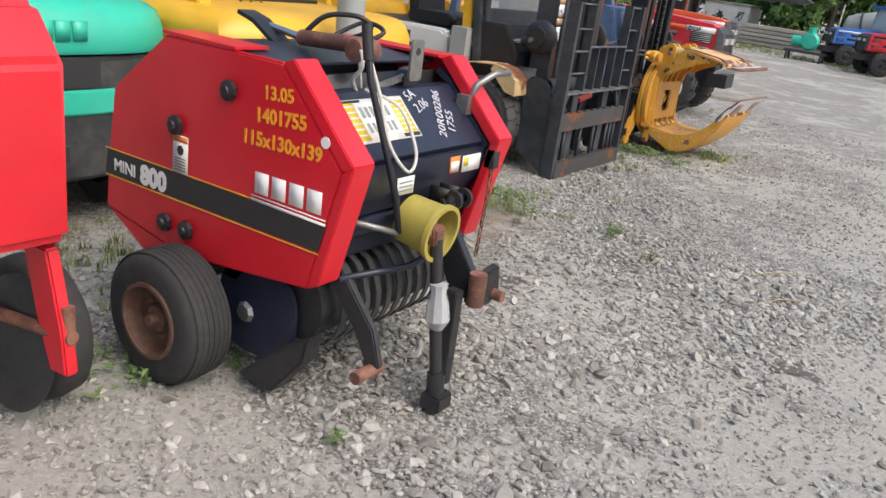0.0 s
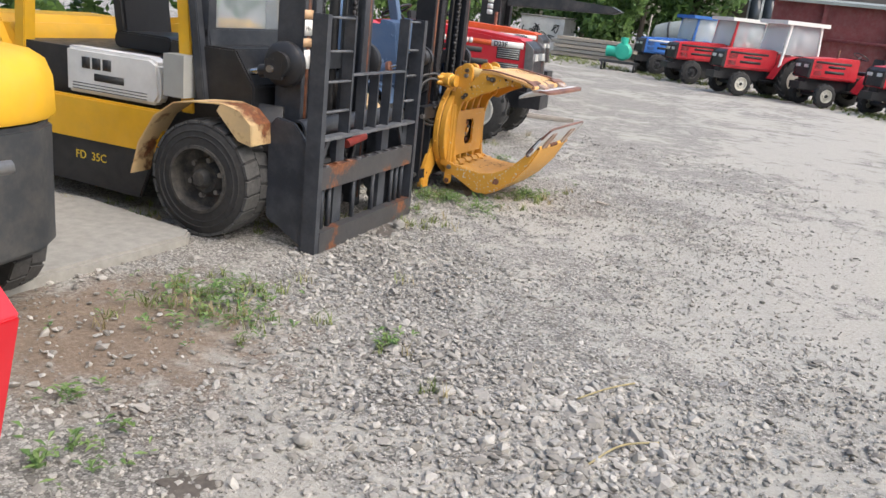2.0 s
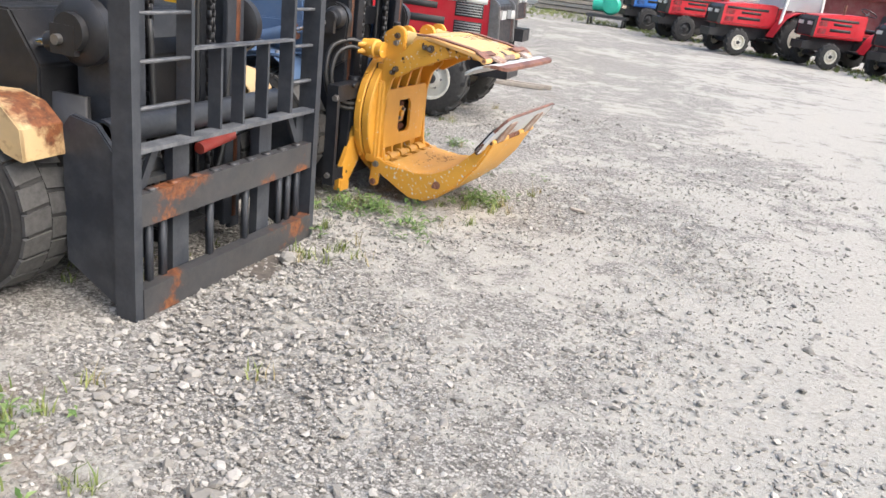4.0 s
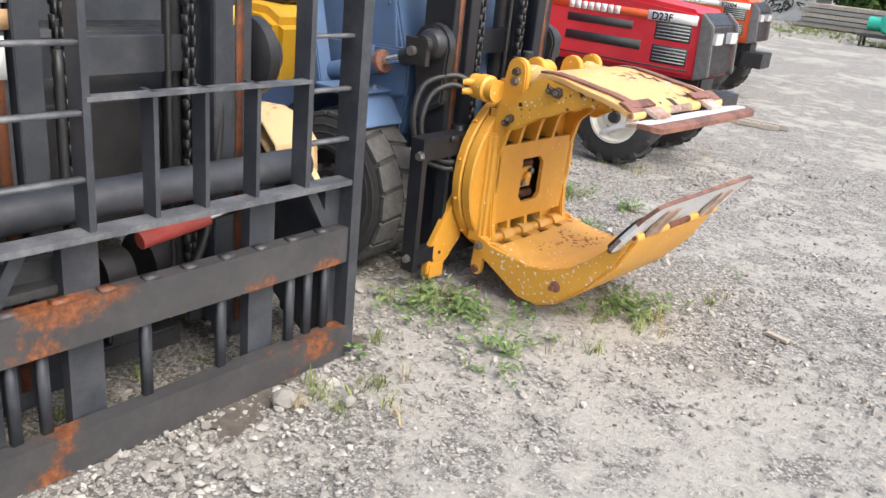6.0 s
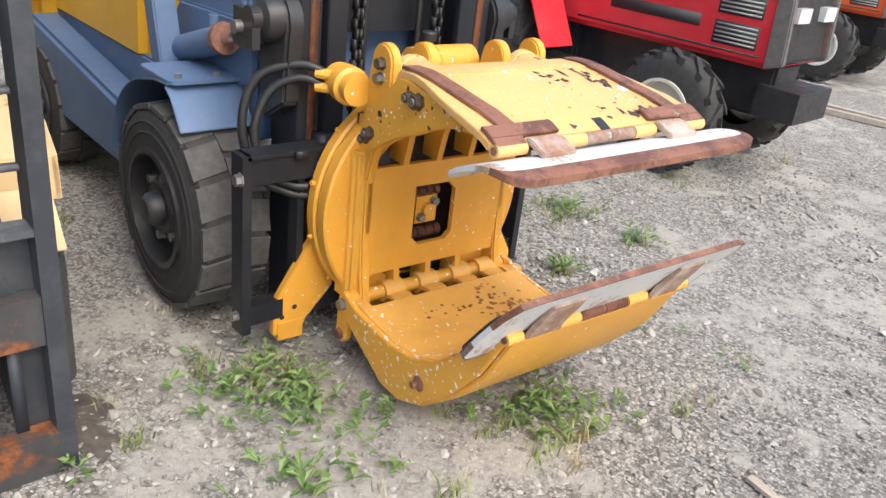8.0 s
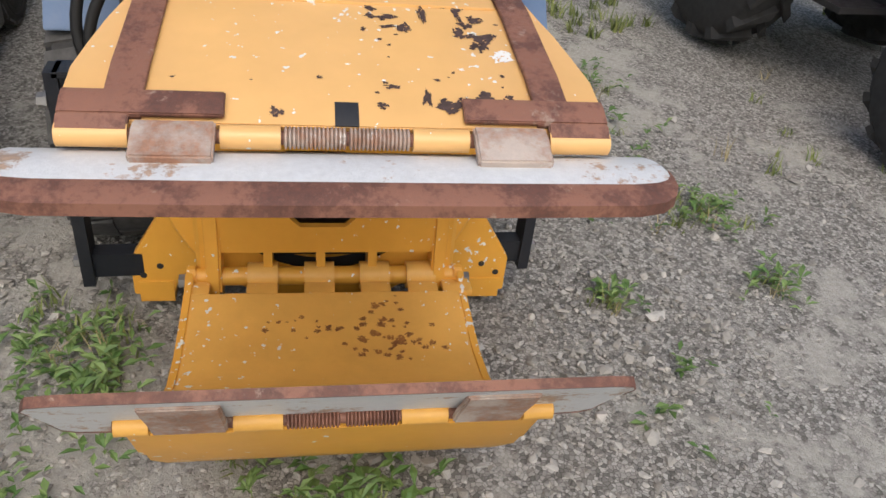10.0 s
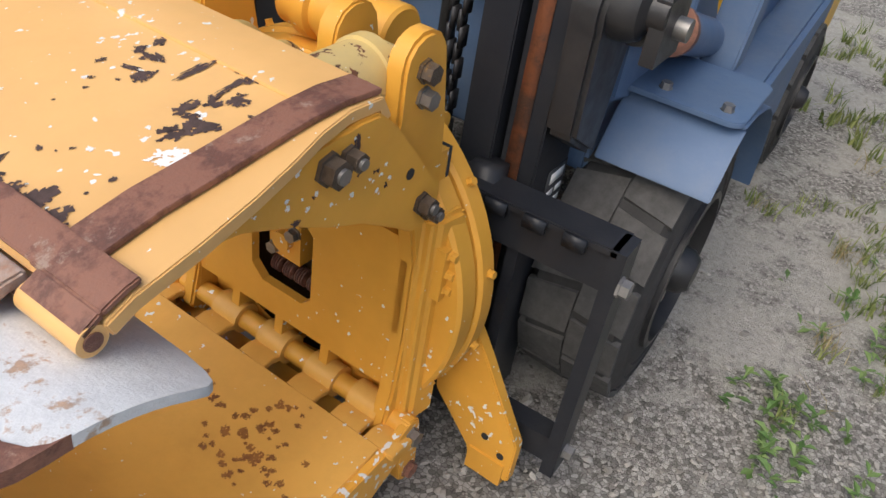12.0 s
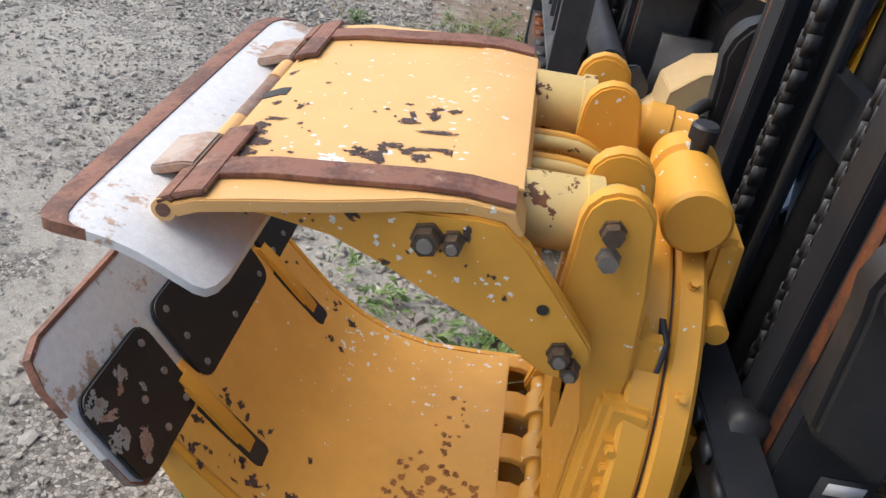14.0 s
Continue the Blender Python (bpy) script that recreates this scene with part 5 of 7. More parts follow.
        part("wheel_well", bm_box(-1.15, -0.32, min(ys - s * 0.14, ys - s * 0.11), max(ys - s * 0.14, ys - s * 0.11), 0.18, 0.80), M_GREASE, f)
        part("side_skirt", bm_prism([(-2.1, 0.12), (-1.25, 0.10), (-1.12, 0.42), (-2.1, 0.42)], "y", min(ys, ys + s * 0.04), max(ys, ys + s * 0.04)), M_GREASE, f, bev=0.008)
        part("side_panel", bm_prism([(-2.4, 0.40), (-1.14, 0.40), (-1.02, 0.68), (-2.4, 0.68)], "y", min(ys, ys + s * 0.05), max(ys, ys + s * 0.05)), M_YELLOW, f, bev=0.012)
        part("white_side_cover", bm_prism([(-1.86, 0.70), (-1.14, 0.70), (-1.10, 0.76), (-1.12, 0.95), (-1.18, 0.985), (-1.86, 0.985)], "y", min(ys - s * 0.10, ys + s * 0.03), max(ys - s * 0.10, ys + s * 0.03)), M_WHITE, f, "white plastic engine side cover", bev=0.02)
        tilt_cylinder(f, yc + s * 0.50, -0.32, 1.02, -1.0, 0.90, 0.13, M_RUST, False)
    side = yc - 0.63
    name_blocks(3, 0.10, M_INK, f, face_ny(-1.72, side - 0.0015, 0.86), wide=0.85)
    part("badge", bm_box(-1.62, -1.38, side - 0.002, side - 0.0005, 0.79, 0.835), M_INK, f)
    for k in range(3):
        part("panel_groove", bm_box(-1.80, -1.2, side - 0.0015, side - 0.0003, 0.725 + 0.018 * k, 0.730 + 0.018 * k), M_DGREY, f)
    writing("FD  35C", 0.075, M_YINK, f, face_ny(-1.78, yc - 0.642, 0.28))
    part("engine_hood", bm_box(-2.4, -1.10, yc - 0.55, yc + 0.55, 0.55, 0.97), M_GREASE, f, bev=0.03)
    part("counterweight", bm_prism([(-3.1, 0.32), (-2.35, 0.28), (-2.35, 0.95), (-2.45, 1.12), (-2.95, 1.12), (-3.12, 0.95)], "y", yc - 0.62, yc + 0.62), M_YELLOW, f, bev=0.06)
    part("front_cowl", bm_prism([(-0.50, 0.45), (-0.48, 0.90), (-0.62, 1.10), (-1.10, 1.10), (-1.10, 0.45)], "y", yc - 0.55, yc + 0.52), M_GREASE, f, bev=0.01)
    # cab front frame with its glass
    for y in (yc - 0.56, yc + 0.56):
        part("cab_post", bm_prism([(-0.86, 0.78), (-0.80, 0.78), (-0.98, 2.1), (-1.04, 2.1)], "y", y - 0.03, y + 0.03), M_DUSTY, f, bev=0.006)
    part("cab_front", bm_prism([(-0.82, 0.80), (-0.77, 0.80), (-0.83, 1.20), (-0.88, 1.20)], "y", yc - 0.53, yc + 0.53), M_DUSTY, f, bev=0.01)
    for ya in (yc - 0.53, yc + 0.46):
        part("cab_post", bm_box(-0.90, -0.83, ya, ya + 0.07, 1.15, 2.1), M_DUSTY, f, bev=0.01)
    part("windscreen", bm_box(-0.865, -0.86, yc - 0.47, yc + 0.47, 1.2, 2.05), M_GLASS, f)
    seat_and_levers(f, -1.55, yc - 0.05, 0.98)
    part("grey_box", bm_box(-1.05, -0.90, yc - 0.66, yc - 0.52, 0.78, 1.03), M_GALV, f, "grey steel switch box", bev=0.004)
    overhead_guard(f, yc, 0.52, -0.95, -2.35, 0.68, 2.2, M_YELLOW, 0.1, 0.045)
    # paper number slips taped to the mast
    slip = part("paper_slip", bm_box(-0.2365, -0.2355, yc - 0.422, yc - 0.335, 1.22, 1.31), M_PAPER, f, "white paper slip with a number, taped on")
    writing("346", 0.035, M_INK, slip, face_x(-0.235, yc - 0.415, 1.25))
    part("paper_slip", bm_box(-0.2365, -0.2355, yc - 0.415, yc - 0.35, 1.03, 1.14), M_PAPER, f)
    for z in (1.315, 1.155):
        part("tape", bm_box(-0.2372, -0.2345, yc - 0.43, yc - 0.325, z, z + 0.05), M_TAPE, f)
    part("yellow_label", bm_box(-0.2365, -0.2355, yc + 0.33, yc + 0.35, 1.16, 1.22), M_YINK, f)
    return f


build_black_forklift()


# ---- the red round baler ----
def build_baler():
    b = thing("round_baler", "small red and navy round baler with yellow paint-marker numbers", "hay baler")
    side = [(0.08, 0.47), (0.10, 0.70), (0.134, 0.927), (0.418, 1.152), (0.955, 1.150), (1.222, 0.880), (1.115, 0.475), (0.54, 0.40)]
    for s, y in ((-1, -6.42), (1, -5.50)):
        pan = part("side_panel", bm_prism(side, "y", min(y, y - s * 0.03), max(y, y - s * 0.03)), M_RED, b, "red painted sheet-steel side panel", bev=0.008)
        # bent flange round the front
        yo, yi = y + s * 0.0, y - s * 0.10
        part("front_flange", bm_joined(bm_prism([(0.955, 1.150), (1.222, 0.880), (1.262, 0.902), (1.0, 1.168)], "y", min(yo, yi), max(yo, yi)),
                                       bm_prism([(1.222, 0.880), (1.115, 0.475), (1.16, 0.50), (1.262, 0.902)], "y", min(yo, yi), max(yo, yi))), M_RED, b, bev=0.004)
        part("lower_flap", bm_prism([(0.08, 0.47), (0.54, 0.40), (0.54, 0.30), (0.40, 0.30)], "y", min(y - s * 0.005, y - s * 0.03), max(y - s * 0.005, y - s * 0.03)), M_RED, b, bev=0.003)
        stripe = [(0.083, 0.60), (0.097, 0.692), (1.175, 0.702), (1.150, 0.612)]
        part("stripe", bm_prism(stripe, "y", y + s * 0.0005, y + s * 0.0025), M_INK, b, "black stripe with thin yellow borders")
        for dz0 in (0.596, 0.698):
            part("stripe_border", bm_prism([(0.084, dz0 - 0.003), (0.084, dz0), (1.155, dz0 + 0.010), (1.155, dz0 + 0.007)], "y", y + s * 0.001, y + s * 0.003), M_YINK, b)
        for x, z in ((0.74, 1.027), (0.486, 0.863), (0.435, 0.505), (0.549, 0.507)):
            part("knob", bm_lathe([(0, 0), (0.028, 0), (0.035, 0.006), (0.033, 0.02), (0.018, 0.026), (0.015, 0.032), (0, 0.032)], (x, y, z), (0, s, 0), 9), M_SEAT, b, "black plastic knob")
        # wheel
        wy = y + s * 0.11
        wh = part("wheel", bm_lathe([(0.12, -0.085), (0.19, -0.09), (0.225, -0.075), (0.235, -0.05), (0.236, 0), (0.235, 0.05), (0.225, 0.075), (0.19, 0.09), (0.12, 0.085)], (0.60, wy, 0.236), (0, 1, 0), 48), M_TYRE, b, "black ribbed tyre on a rusty rim", smooth=60)
        for k in range(7):
            part("tyre_rib", bm_lathe([(0.232, -0.007), (0.2405 - 0.0016 * abs(k - 3), -0.005), (0.2405 - 0.0016 * abs(k - 3), 0.005), (0.232, 0.007)], (0.60, wy - 0.063 + 0.021 * k, 0.236), (0, 1, 0), 48), M_TYRE, wh)
        part("rim", bm_lathe([(0.135, 0.0), (0.135, 0.02), (0.122, 0.02), (0.115, -0.045), (0.05, -0.05), (0.045, -0.02), (0.022, -0.015), (0.02, 0.012), (0, 0.012)], (0.60, wy + s * 0.075, 0.236), (0, s, 0), 32), M_RUSTRIM, wh)
        for k in range(3):
            a = 2.1 * k + 0.5
            bolt(wh, (0.60 + 0.075 * math.cos(a), wy + s * 0.026, 0.236 + 0.075 * math.sin(a)), (0, s, 0), 0.008, 0.01, M_RUST)
    part("axle", bm_cyl((0.60, -6.55, 0.236), (0.60, -5.40, 0.236), 0.03), M_GREASE, b)
    y = -6.4225
    # marks on the near side
    writing("MINI", 0.062, M_PAPER, b, face_ny(0.135, y - 0.0005, 0.622), bold=0.0012)
    writing("800", 0.095, M_PAPER, b, face_ny(0.29, y - 0.0005, 0.612), bold=0.005)
    name_blocks(4, 0.100, M_PAPER, b, face_ny(0.868, y, 0.728, 0.5), wide=0.75)
    part("underline", bm_box(0.855, 1.175, y - 0.002, y, 0.700, 0.709), M_PAPER, b)
    part("underline", bm_box(0.855, 1.175, y - 0.002, y, 0.716, 0.720), M_PAPER, b)
    writing("13.05", 0.058, M_CHALK, b, face_ny(0.885, y + 0.001, 1.03, 4), bold=0.0015)
    writing("1401755", 0.062, M_CHALK, b, face_ny(0.855, y + 0.001, 0.955, 4), bold=0.002)
    writing("115x130x139", 0.062, M_CHALK, b, face_ny(0.80, y + 0.001, 0.878, 2), bold=0.002)
    lab = part("warning_label", bm_box(0.468, 0.545, y - 0.002, y, 0.70, 0.83), M_PAPER, b, "white warning label with an orange head")
    part("label_head", bm_box(0.470, 0.543, y - 0.0027, y - 0.001, 0.808, 0.828), M_ORANGEMARK, lab)
    part("label_picture", bm_lathe([(0, 0), (0.018, 0), (0.018, 0.001), (0, 0.001)], (0.507, y - 0.0018, 0.78), (0, -1, 0), 7), M_INK, lab)
    for k in range(5):
        part("label_line", bm_box(0.478, 0.535, y - 0.0027, y - 0.001, 0.71 + 0.010 * k, 0.713 + 0.010 * k), M_DGREY, lab)
    part("sticker", bm_lathe([(0, 0), (0.018, 0), (0.018, 0.002), (0, 0.002)], (1.15, y, 0.952), (0, -1, 0), 16), M_PAPER, b)
    # body between the sides
    part("body_shell", bm_prism([(0.13, 0.50), (0.17, 0.90), (0.43, 1.10), (0.70, 1.12), (0.72, 0.98), (1.02, 0.86), (1.08, 0.52), (0.56, 0.42)], "y", -6.39, -5.53), M_NAVY, b, bev=0.01)
    part("top_cover", bm_strip([(0.40, 1.135), (0.62, 1.158), (0.90, 1.135)], "y", -6.36, -5.56, 0.008), M_NAVY, b, "dark navy top cover", bev=0.002)
    part("top_cover_flap", bm_box(0.40, 0.75, -6.42, -6.28, 1.153, 1.163), M_RED, b, bev=0.003)
    part("top_cover_flap", bm_box(0.45, 0.96, -5.62, -5.50, 1.153, 1.163), M_RED, b, bev=0.003)
    apron = part("sloping_front_cover", bm_strip([(0.97, 1.065), (1.015, 1.06), (1.19, 0.885), (1.165, 0.845)], "y", -6.31, -5.60, 0.010), M_NAVY, b, "sloping navy cover with labels and white chalk numbers", bev=0.002)
    part("cover_frame", bm_strip([(0.955, 1.115), (1.005, 1.085), (1.215, 0.875)], "y", -5.605, -5.585, 0.02), M_NAVY, b)
    part("cover_frame", bm_strip([(0.955, 1.115), (1.005, 1.085), (1.215, 0.875)], "y", -6.335, -6.31, 0.02), M_NAVY, b)
    part("lower_front_panel", bm_prism([(1.15, 0.86), (1.20, 0.87), (1.20, 0.80), (1.13, 0.68), (1.10, 0.68)], "y", -6.33, -5.56), M_NAVY, b, bev=0.006)
    # cover's plane: from (1.015, 1.06) down to (1.19, 0.885)
    slope = Matrix.Translation((1.015, -6.31, 1.062)) @ Euler((radians(0), radians(45), 0)).to_matrix().to_4x4() @ Euler((0, 0, radians(90))).to_matrix().to_4x4()

    def on_cover(u0, u1, v0, v1, h, name, mat, parent):
        bm = bm_box(u0, u1, -v1, -v0, 0.0, h)
        bm.transform(slope)
        return part(name, bm, mat, parent)
    big = on_cover(0.05, 0.37, 0.03, 0.19, 0.003, "instruction_label", M_PAPER, apron)
    tagged(big, "white and yellow instruction sheet")
    on_cover(0.055, 0.11, 0.04, 0.18, 0.0036, "label_block", M_YINK, big)
    on_cover(0.29, 0.36, 0.045, 0.17, 0.0036, "label_block", M_YINK, big)
    on_cover(0.05, 0.15, 0.033, 0.042, 0.0040, "label_line", M_INK, big)
    on_cover(0.28, 0.365, 0.172, 0.186, 0.0040, "label_line", M_INK, big)
    for k in range(6):
        on_cover(0.06, 0.105, 0.052 + 0.021 * k, 0.058 + 0.021 * k, 0.0040, "label_line", M_PAPER, big)
        on_cover(0.295, 0.355, 0.058 + 0.019 * k, 0.063 + 0.019 * k, 0.0040, "label_line", M_PAPER, big)
        on_cover(0.125 + 0.025 * k, 0.142 + 0.025 * k, 0.06, 0.10, 0.0036, "label_line", M_GALV, big)
        on_cover(0.125 + 0.025 * k, 0.140 + 0.025 * k, 0.12, 0.155, 0.0036, "label_line", M_GALV, big)
    for k, (t, u, v) in enumerate((("5A", 0.40, 0.055), ("2.06", 0.42, 0.105), ("20R00286", 0.50, 0.215), ("1755", 0.565, 0.205))):
        m = slope @ Matrix.Translation((u, -v, 0.002)) @ Euler((0, 0, radians(18 if k < 2 else 62))).to_matrix().to_4x4()
        writing(t, 0.052, M_WCHALK, apron, m)
    # labels on the lower panel
    for y0, y1, z0, z1, m, t in ((-6.12, -6.03, 0.755, 0.815, M_PAPER, "white plate"), (-5.82, -5.76, 0.79, 0.85, M_ORANGEMARK, "orange warning label"), (-5.74, -5.62, 0.785, 0.845, M_PAPER, "white label")):
        pl = part("label", bm_box(1.2, 1.203, y0, y1, z0, z1), m, b, t)
        if m is M_ORANGEMARK:
            part("label_line", bm_box(1.2025, 1.2045, y0 + 0.006, y1 - 0.006, z0 + 0.006, z1 - 0.018), M_PAPER, pl)
        elif y0 < -6:
            for k in range(3):
                part("label_line", bm_box(1.2025, 1.2045, y0 + 0.01, y1 - 0.01, z0 + 0.012 + 0.014 * k, z0 + 0.017 + 0.014 * k), M_GALV, pl)
        else:
            part("label_line", bm_box(1.2025, 1.2045, y0 + 0.005, y0 + 0.035, z0 + 0.022, z1 - 0.006), M_YINK, pl)
    # open gap with twine rods, control rod, lever and hydraulics
    part("gap_back", bm_box(0.90, 0.93, -6.36, -5.56, 0.95, 1.10), M_GREASE, b)
    part("twine_arm", bm_prism([(-6.18, 1.04), (-5.86, 1.10), (-5.82, 1.13), (-5.80, 1.09), (-6.18, 1.02)], "x", 0.97, 0.985), M_STEEL, b)
    part("knotter", bm_cyl((0.95, -5.82, 1.08), (0.99, -5.82, 1.08), 0.045, 9), M_GREASE, b)
    part("guide_rod", bm_bar([(0.99, -6.27, 0.98), (0.96, -6.30, 1.14)], 0.010), M_STEEL, b)
    part("guide_rod", bm_bar([(1.0, -6.24, 1.02), (0.97, -6.05, 1.05)], 0.008), M_STEEL, b)
    lever = part("hand_lever", bm_bar([(1.27, -6.18, 0.66), (1.26, -6.20, 0.78), (1.20, -6.215, 0.95), (1.13, -6.22, 1.12), (1.10, -6.22, 1.26)], 0.011), M_BLACK, b, "long black hand lever")
    part("grip", bm_cyl((1.115, -6.22, 1.18), (1.095, -6.22, 1.285), 0.017, 12), M_SEAT, lever)
    part("lever_foot", bm_bar([(1.27, -6.18, 0.66), (1.15, -6.32, 0.70)], 0.011), M_STEEL, b)
    part("twine", bm_tube([(1.08, -6.21, 1.24), (1.13, -6.17, 1.08), (1.19, -6.17, 0.93), (1.225, -6.10, 0.84), (1.21, -6.05, 0.90), (1.14, -6.07, 1.03), (1.03, -6.12, 1.07)], 0.006), M_ROPE, b, "dirty white rope")
    part("twine", bm_tube([(0.98, -6.12, 1.19), (1.02, -6.15, 1.20), (1.06, -6.18, 1.15), (1.01, -6.16, 1.10), (0.99, -6.10, 1.04)], 0.006), M_ROPE, b)
    part("twine", bm_tube([(0.97, -6.10, 1.20), (1.0, -6.12, 1.14), (0.98, -6.08, 1.06)], 0.005), M_ROPE, b)
    part("gate_cylinder", bm_cyl((0.70, -6.08, 1.185), (1.0, -6.12, 1.205), 0.027), M_RUST, b)
    part("gate_rod", bm_cyl((0.48, -6.05, 1.20), (0.70, -6.08, 1.185), 0.013), M_CHROME, b)
    part("cylinder_clevis", bm_cyl((1.0, -6.16, 1.19), (1.0, -6.06, 1.19), 0.035), M_RUST, b)
    part("gate_arm", bm_strip([(0.42, 1.24), (0.50, 1.22), (0.62, 1.15)], "y", -6.12, -6.04, 0.015), M_BLACK, b)
    part("hose", bm_tube([(0.72, -6.08, 1.21), (0.78, -6.05, 1.27), (0.88, -6.0, 1.28), (0.90, -5.96, 1.24), (0.80, -5.98, 1.19)], 0.009), M_HOSE, b)
    part("hose", bm_tube([(0.80, -6.05, 1.20), (0.86, -5.95, 1.26), (0.95, -5.95, 1.24), (0.90, -6.02, 1.19)], 0.008), M_HOSE, b)
    part("lug_plate", bm_prism(rounded(-5.90, -5.83, 1.09, 1.23, 0.012), "x", 1.03, 1.04), M_STEEL, b, bev=0.001)
    # black disc on the plate gives the hole's darkness by colour
    part("lug_hole", bm_cyl((1.0405, -5.865, 1.19), (1.042, -5.865, 1.19), 0.013, 14), M_INK, b)
    part("latch", bm_bar([(1.10, -5.60, 1.00), (1.12, -5.58, 1.08), (1.14, -5.50, 1.12), (1.16, -5.42, 1.125)], 0.013), M_STEEL, b)
    part("latch_body", bm_box(1.07, 1.12, -5.63, -5.57, 0.97, 1.04), M_STEEL, b, bev=0.01)
    # drawbar eyes
    for y in (-5.92, -5.86):
        part("link_eye", bm_lathe([(0.018, -0.006), (0.034, -0.006), (0.034, 0.006), (0.018, 0.006)], (1.30, y, 0.735), (0, 1, 0), 18, closed=True), M_GREASE, b)
        part("link_bar", bm_box(1.20, 1.275, y - 0.006, y + 0.006, 0.73, 0.765), M_GREASE, b)
    # PTO: guard cone, joint and hanging shaft
    part("pto_guard", bm_lathe([(0.096, 0.14), (0.093, 0.13), (0.088, 0.06), (0.085, 0.0), (0.05, 0.0), (0.05, 0.006), (0.079, 0.006), (0.082, 0.06), (0.087, 0.132), (0.090, 0.14)], (1.19, -6.02, 0.66), (1, 0.02, -0.12), 40, closed=True), M_PTO, b, "yellow plastic shaft guard")
    part("pto_rim", bm_lathe([(0.086, 0), (0.101, 0), (0.101, 0.018), (0.086, 0.018)], (1.318, -6.018, 0.644), (1, 0.02, -0.12), 40, closed=True), M_PTO, b)
    part("pto_joint", bm_joined(bm_cyl((1.18, -6.02, 0.66), (1.30, -6.02, 0.645), 0.030), bm_cyl((1.30, -6.06, 0.645), (1.30, -5.98, 0.645), 0.022), bm_box(1.275, 1.33, -6.05, -5.99, 0.60, 0.66)), M_RUST, b, bev=0.006)
    part("pto_shaft", bm_cyl((1.315, -6.02, 0.62), (1.385, -6.02, 0.13), 0.022, 14), M_GREASE, b)
    part("pto_yoke", bm_joined(bm_cyl((1.385, -6.02, 0.15), (1.395, -6.02, 0.05), 0.032), bm_box(1.36, 1.44, -6.065, -5.975, 0.012, 0.075)), M_GREASE, b, bev=0.008)
    part("plastic_bag", bm_lathe([(0, 0), (0.022, 0.005), (0.045, 0.04), (0.038, 0.10), (0.028, 0.14), (0.034, 0.17), (0, 0.18)], (1.365, -6.02, 0.30), (-0.1, 0.0, 1), 9), M_BAG, b, "torn clear plastic bag")
    # hitch stand
    part("hitch_arm", bm_prism([(1.08, 0.72), (1.16, 0.74), (1.36, 0.46), (1.36, 0.36), (1.28, 0.36)], "y", -5.83, -5.79), M_BLACK, b, bev=0.004)
    part("hitch_bracket", bm_prism([(-5.83, 0.43), (-5.66, 0.46), (-5.64, 0.36), (-5.70, 0.31), (-5.83, 0.34)], "x", 1.34, 1.38), M_GREASE, b, bev=0.006)
    part("hitch_pin", bm_cyl((1.40, -5.85, 0.36), (1.40, -5.85, 0.48), 0.032), M_RUST, b)
    part("hitch_pin", bm_cyl((1.32, -5.68, 0.35), (1.42, -5.68, 0.35), 0.022), M_RUST, b)
    part("jack_stand", bm_joined(bm_box(1.325, 1.375, -5.94, -5.89, 0.08, 0.42), bm_cyl((1.35, -5.915, 0.03), (1.35, -5.915, 0.16), 0.03)), M_GREASE, b, bev=0.004)
    part("jack_foot", bm_lathe([(0, 0), (0.04, 0.0), (0.042, 0.03), (0.03, 0.06), (0, 0.06)], (1.35, -5.915, 0.0), (0, 0, 1), 16), M_STEEL, b)
    part("hitch_arm", bm_prism([(1.02, 0.56), (1.10, 0.58), (1.30, 0.36), (1.34, 0.24), (1.29, 0.22), (1.22, 0.34)], "y", -6.30, -6.27), M_GREASE, b, bev=0.005)
    part("hitch_pin", bm_cyl((1.31, -6.38, 0.225), (1.31, -6.25, 0.225), 0.022), M_RUST, b, "rusty hitch pin")
    # pickup reel with its strippers
    part("pickup_drum", bm_cyl((0.98, -6.33, 0.36), (0.98, -5.58, 0.36), 0.13, 28), M_GREASE, b)
    for k in range(12):
        yk = -6.28 + 0.06 * k
        part("stripper_band", bm_strip([(0.98 + 0.175 * math.cos(radians(a)), 0.36 + 0.175 * math.sin(radians(a))) for a in range(150, -80, -20)], "y", yk, yk + 0.026, 0.006), M_DGREY, b)
    part("wind_guard", bm_bar([(1.16, -6.32, 0.50), (1.20, -6.0, 0.48), (1.16, -5.60, 0.50)], 0.012), M_NAVY, b)
    part("cross_beam", bm_cyl((1.10, -6.38, 0.64), (1.10, -5.55, 0.64), 0.04), M_NAVY, b)
    disc = part("chain_guard", bm_prism(rounded(0.66, 1.02, 0.12, 0.45, 0.12, 6), "y", -6.37, -6.34), M_NAVY, b, "dark chain guard", bev=0.006)
    part("guard_cap", bm_lathe([(0, 0), (0.04, 0), (0.03, 0.014), (0.012, 0.016), (0, 0.016)], (0.80, -6.37, 0.27), (0, -1, 0), 8), M_STEEL, disc)
    part("skid_plate", bm_prism([(0.80, 0.04), (0.96, 0.03), (1.10, 0.20), (1.12, 0.30), (1.0, 0.22)], "y", -6.40, -6.32), M_GREASE, b, bev=0.006)
    part("frame_tube", bm_cyl((0.55, -6.40, 0.36), (0.55, -5.52, 0.36), 0.05), M_NAVY, b)
    part("grease_drum", bm_cyl((0.72, -6.37, 0.42), (0.72, -6.30, 0.42), 0.05), M_RUST, b)
    # safety chain
    bm = bmesh.new()
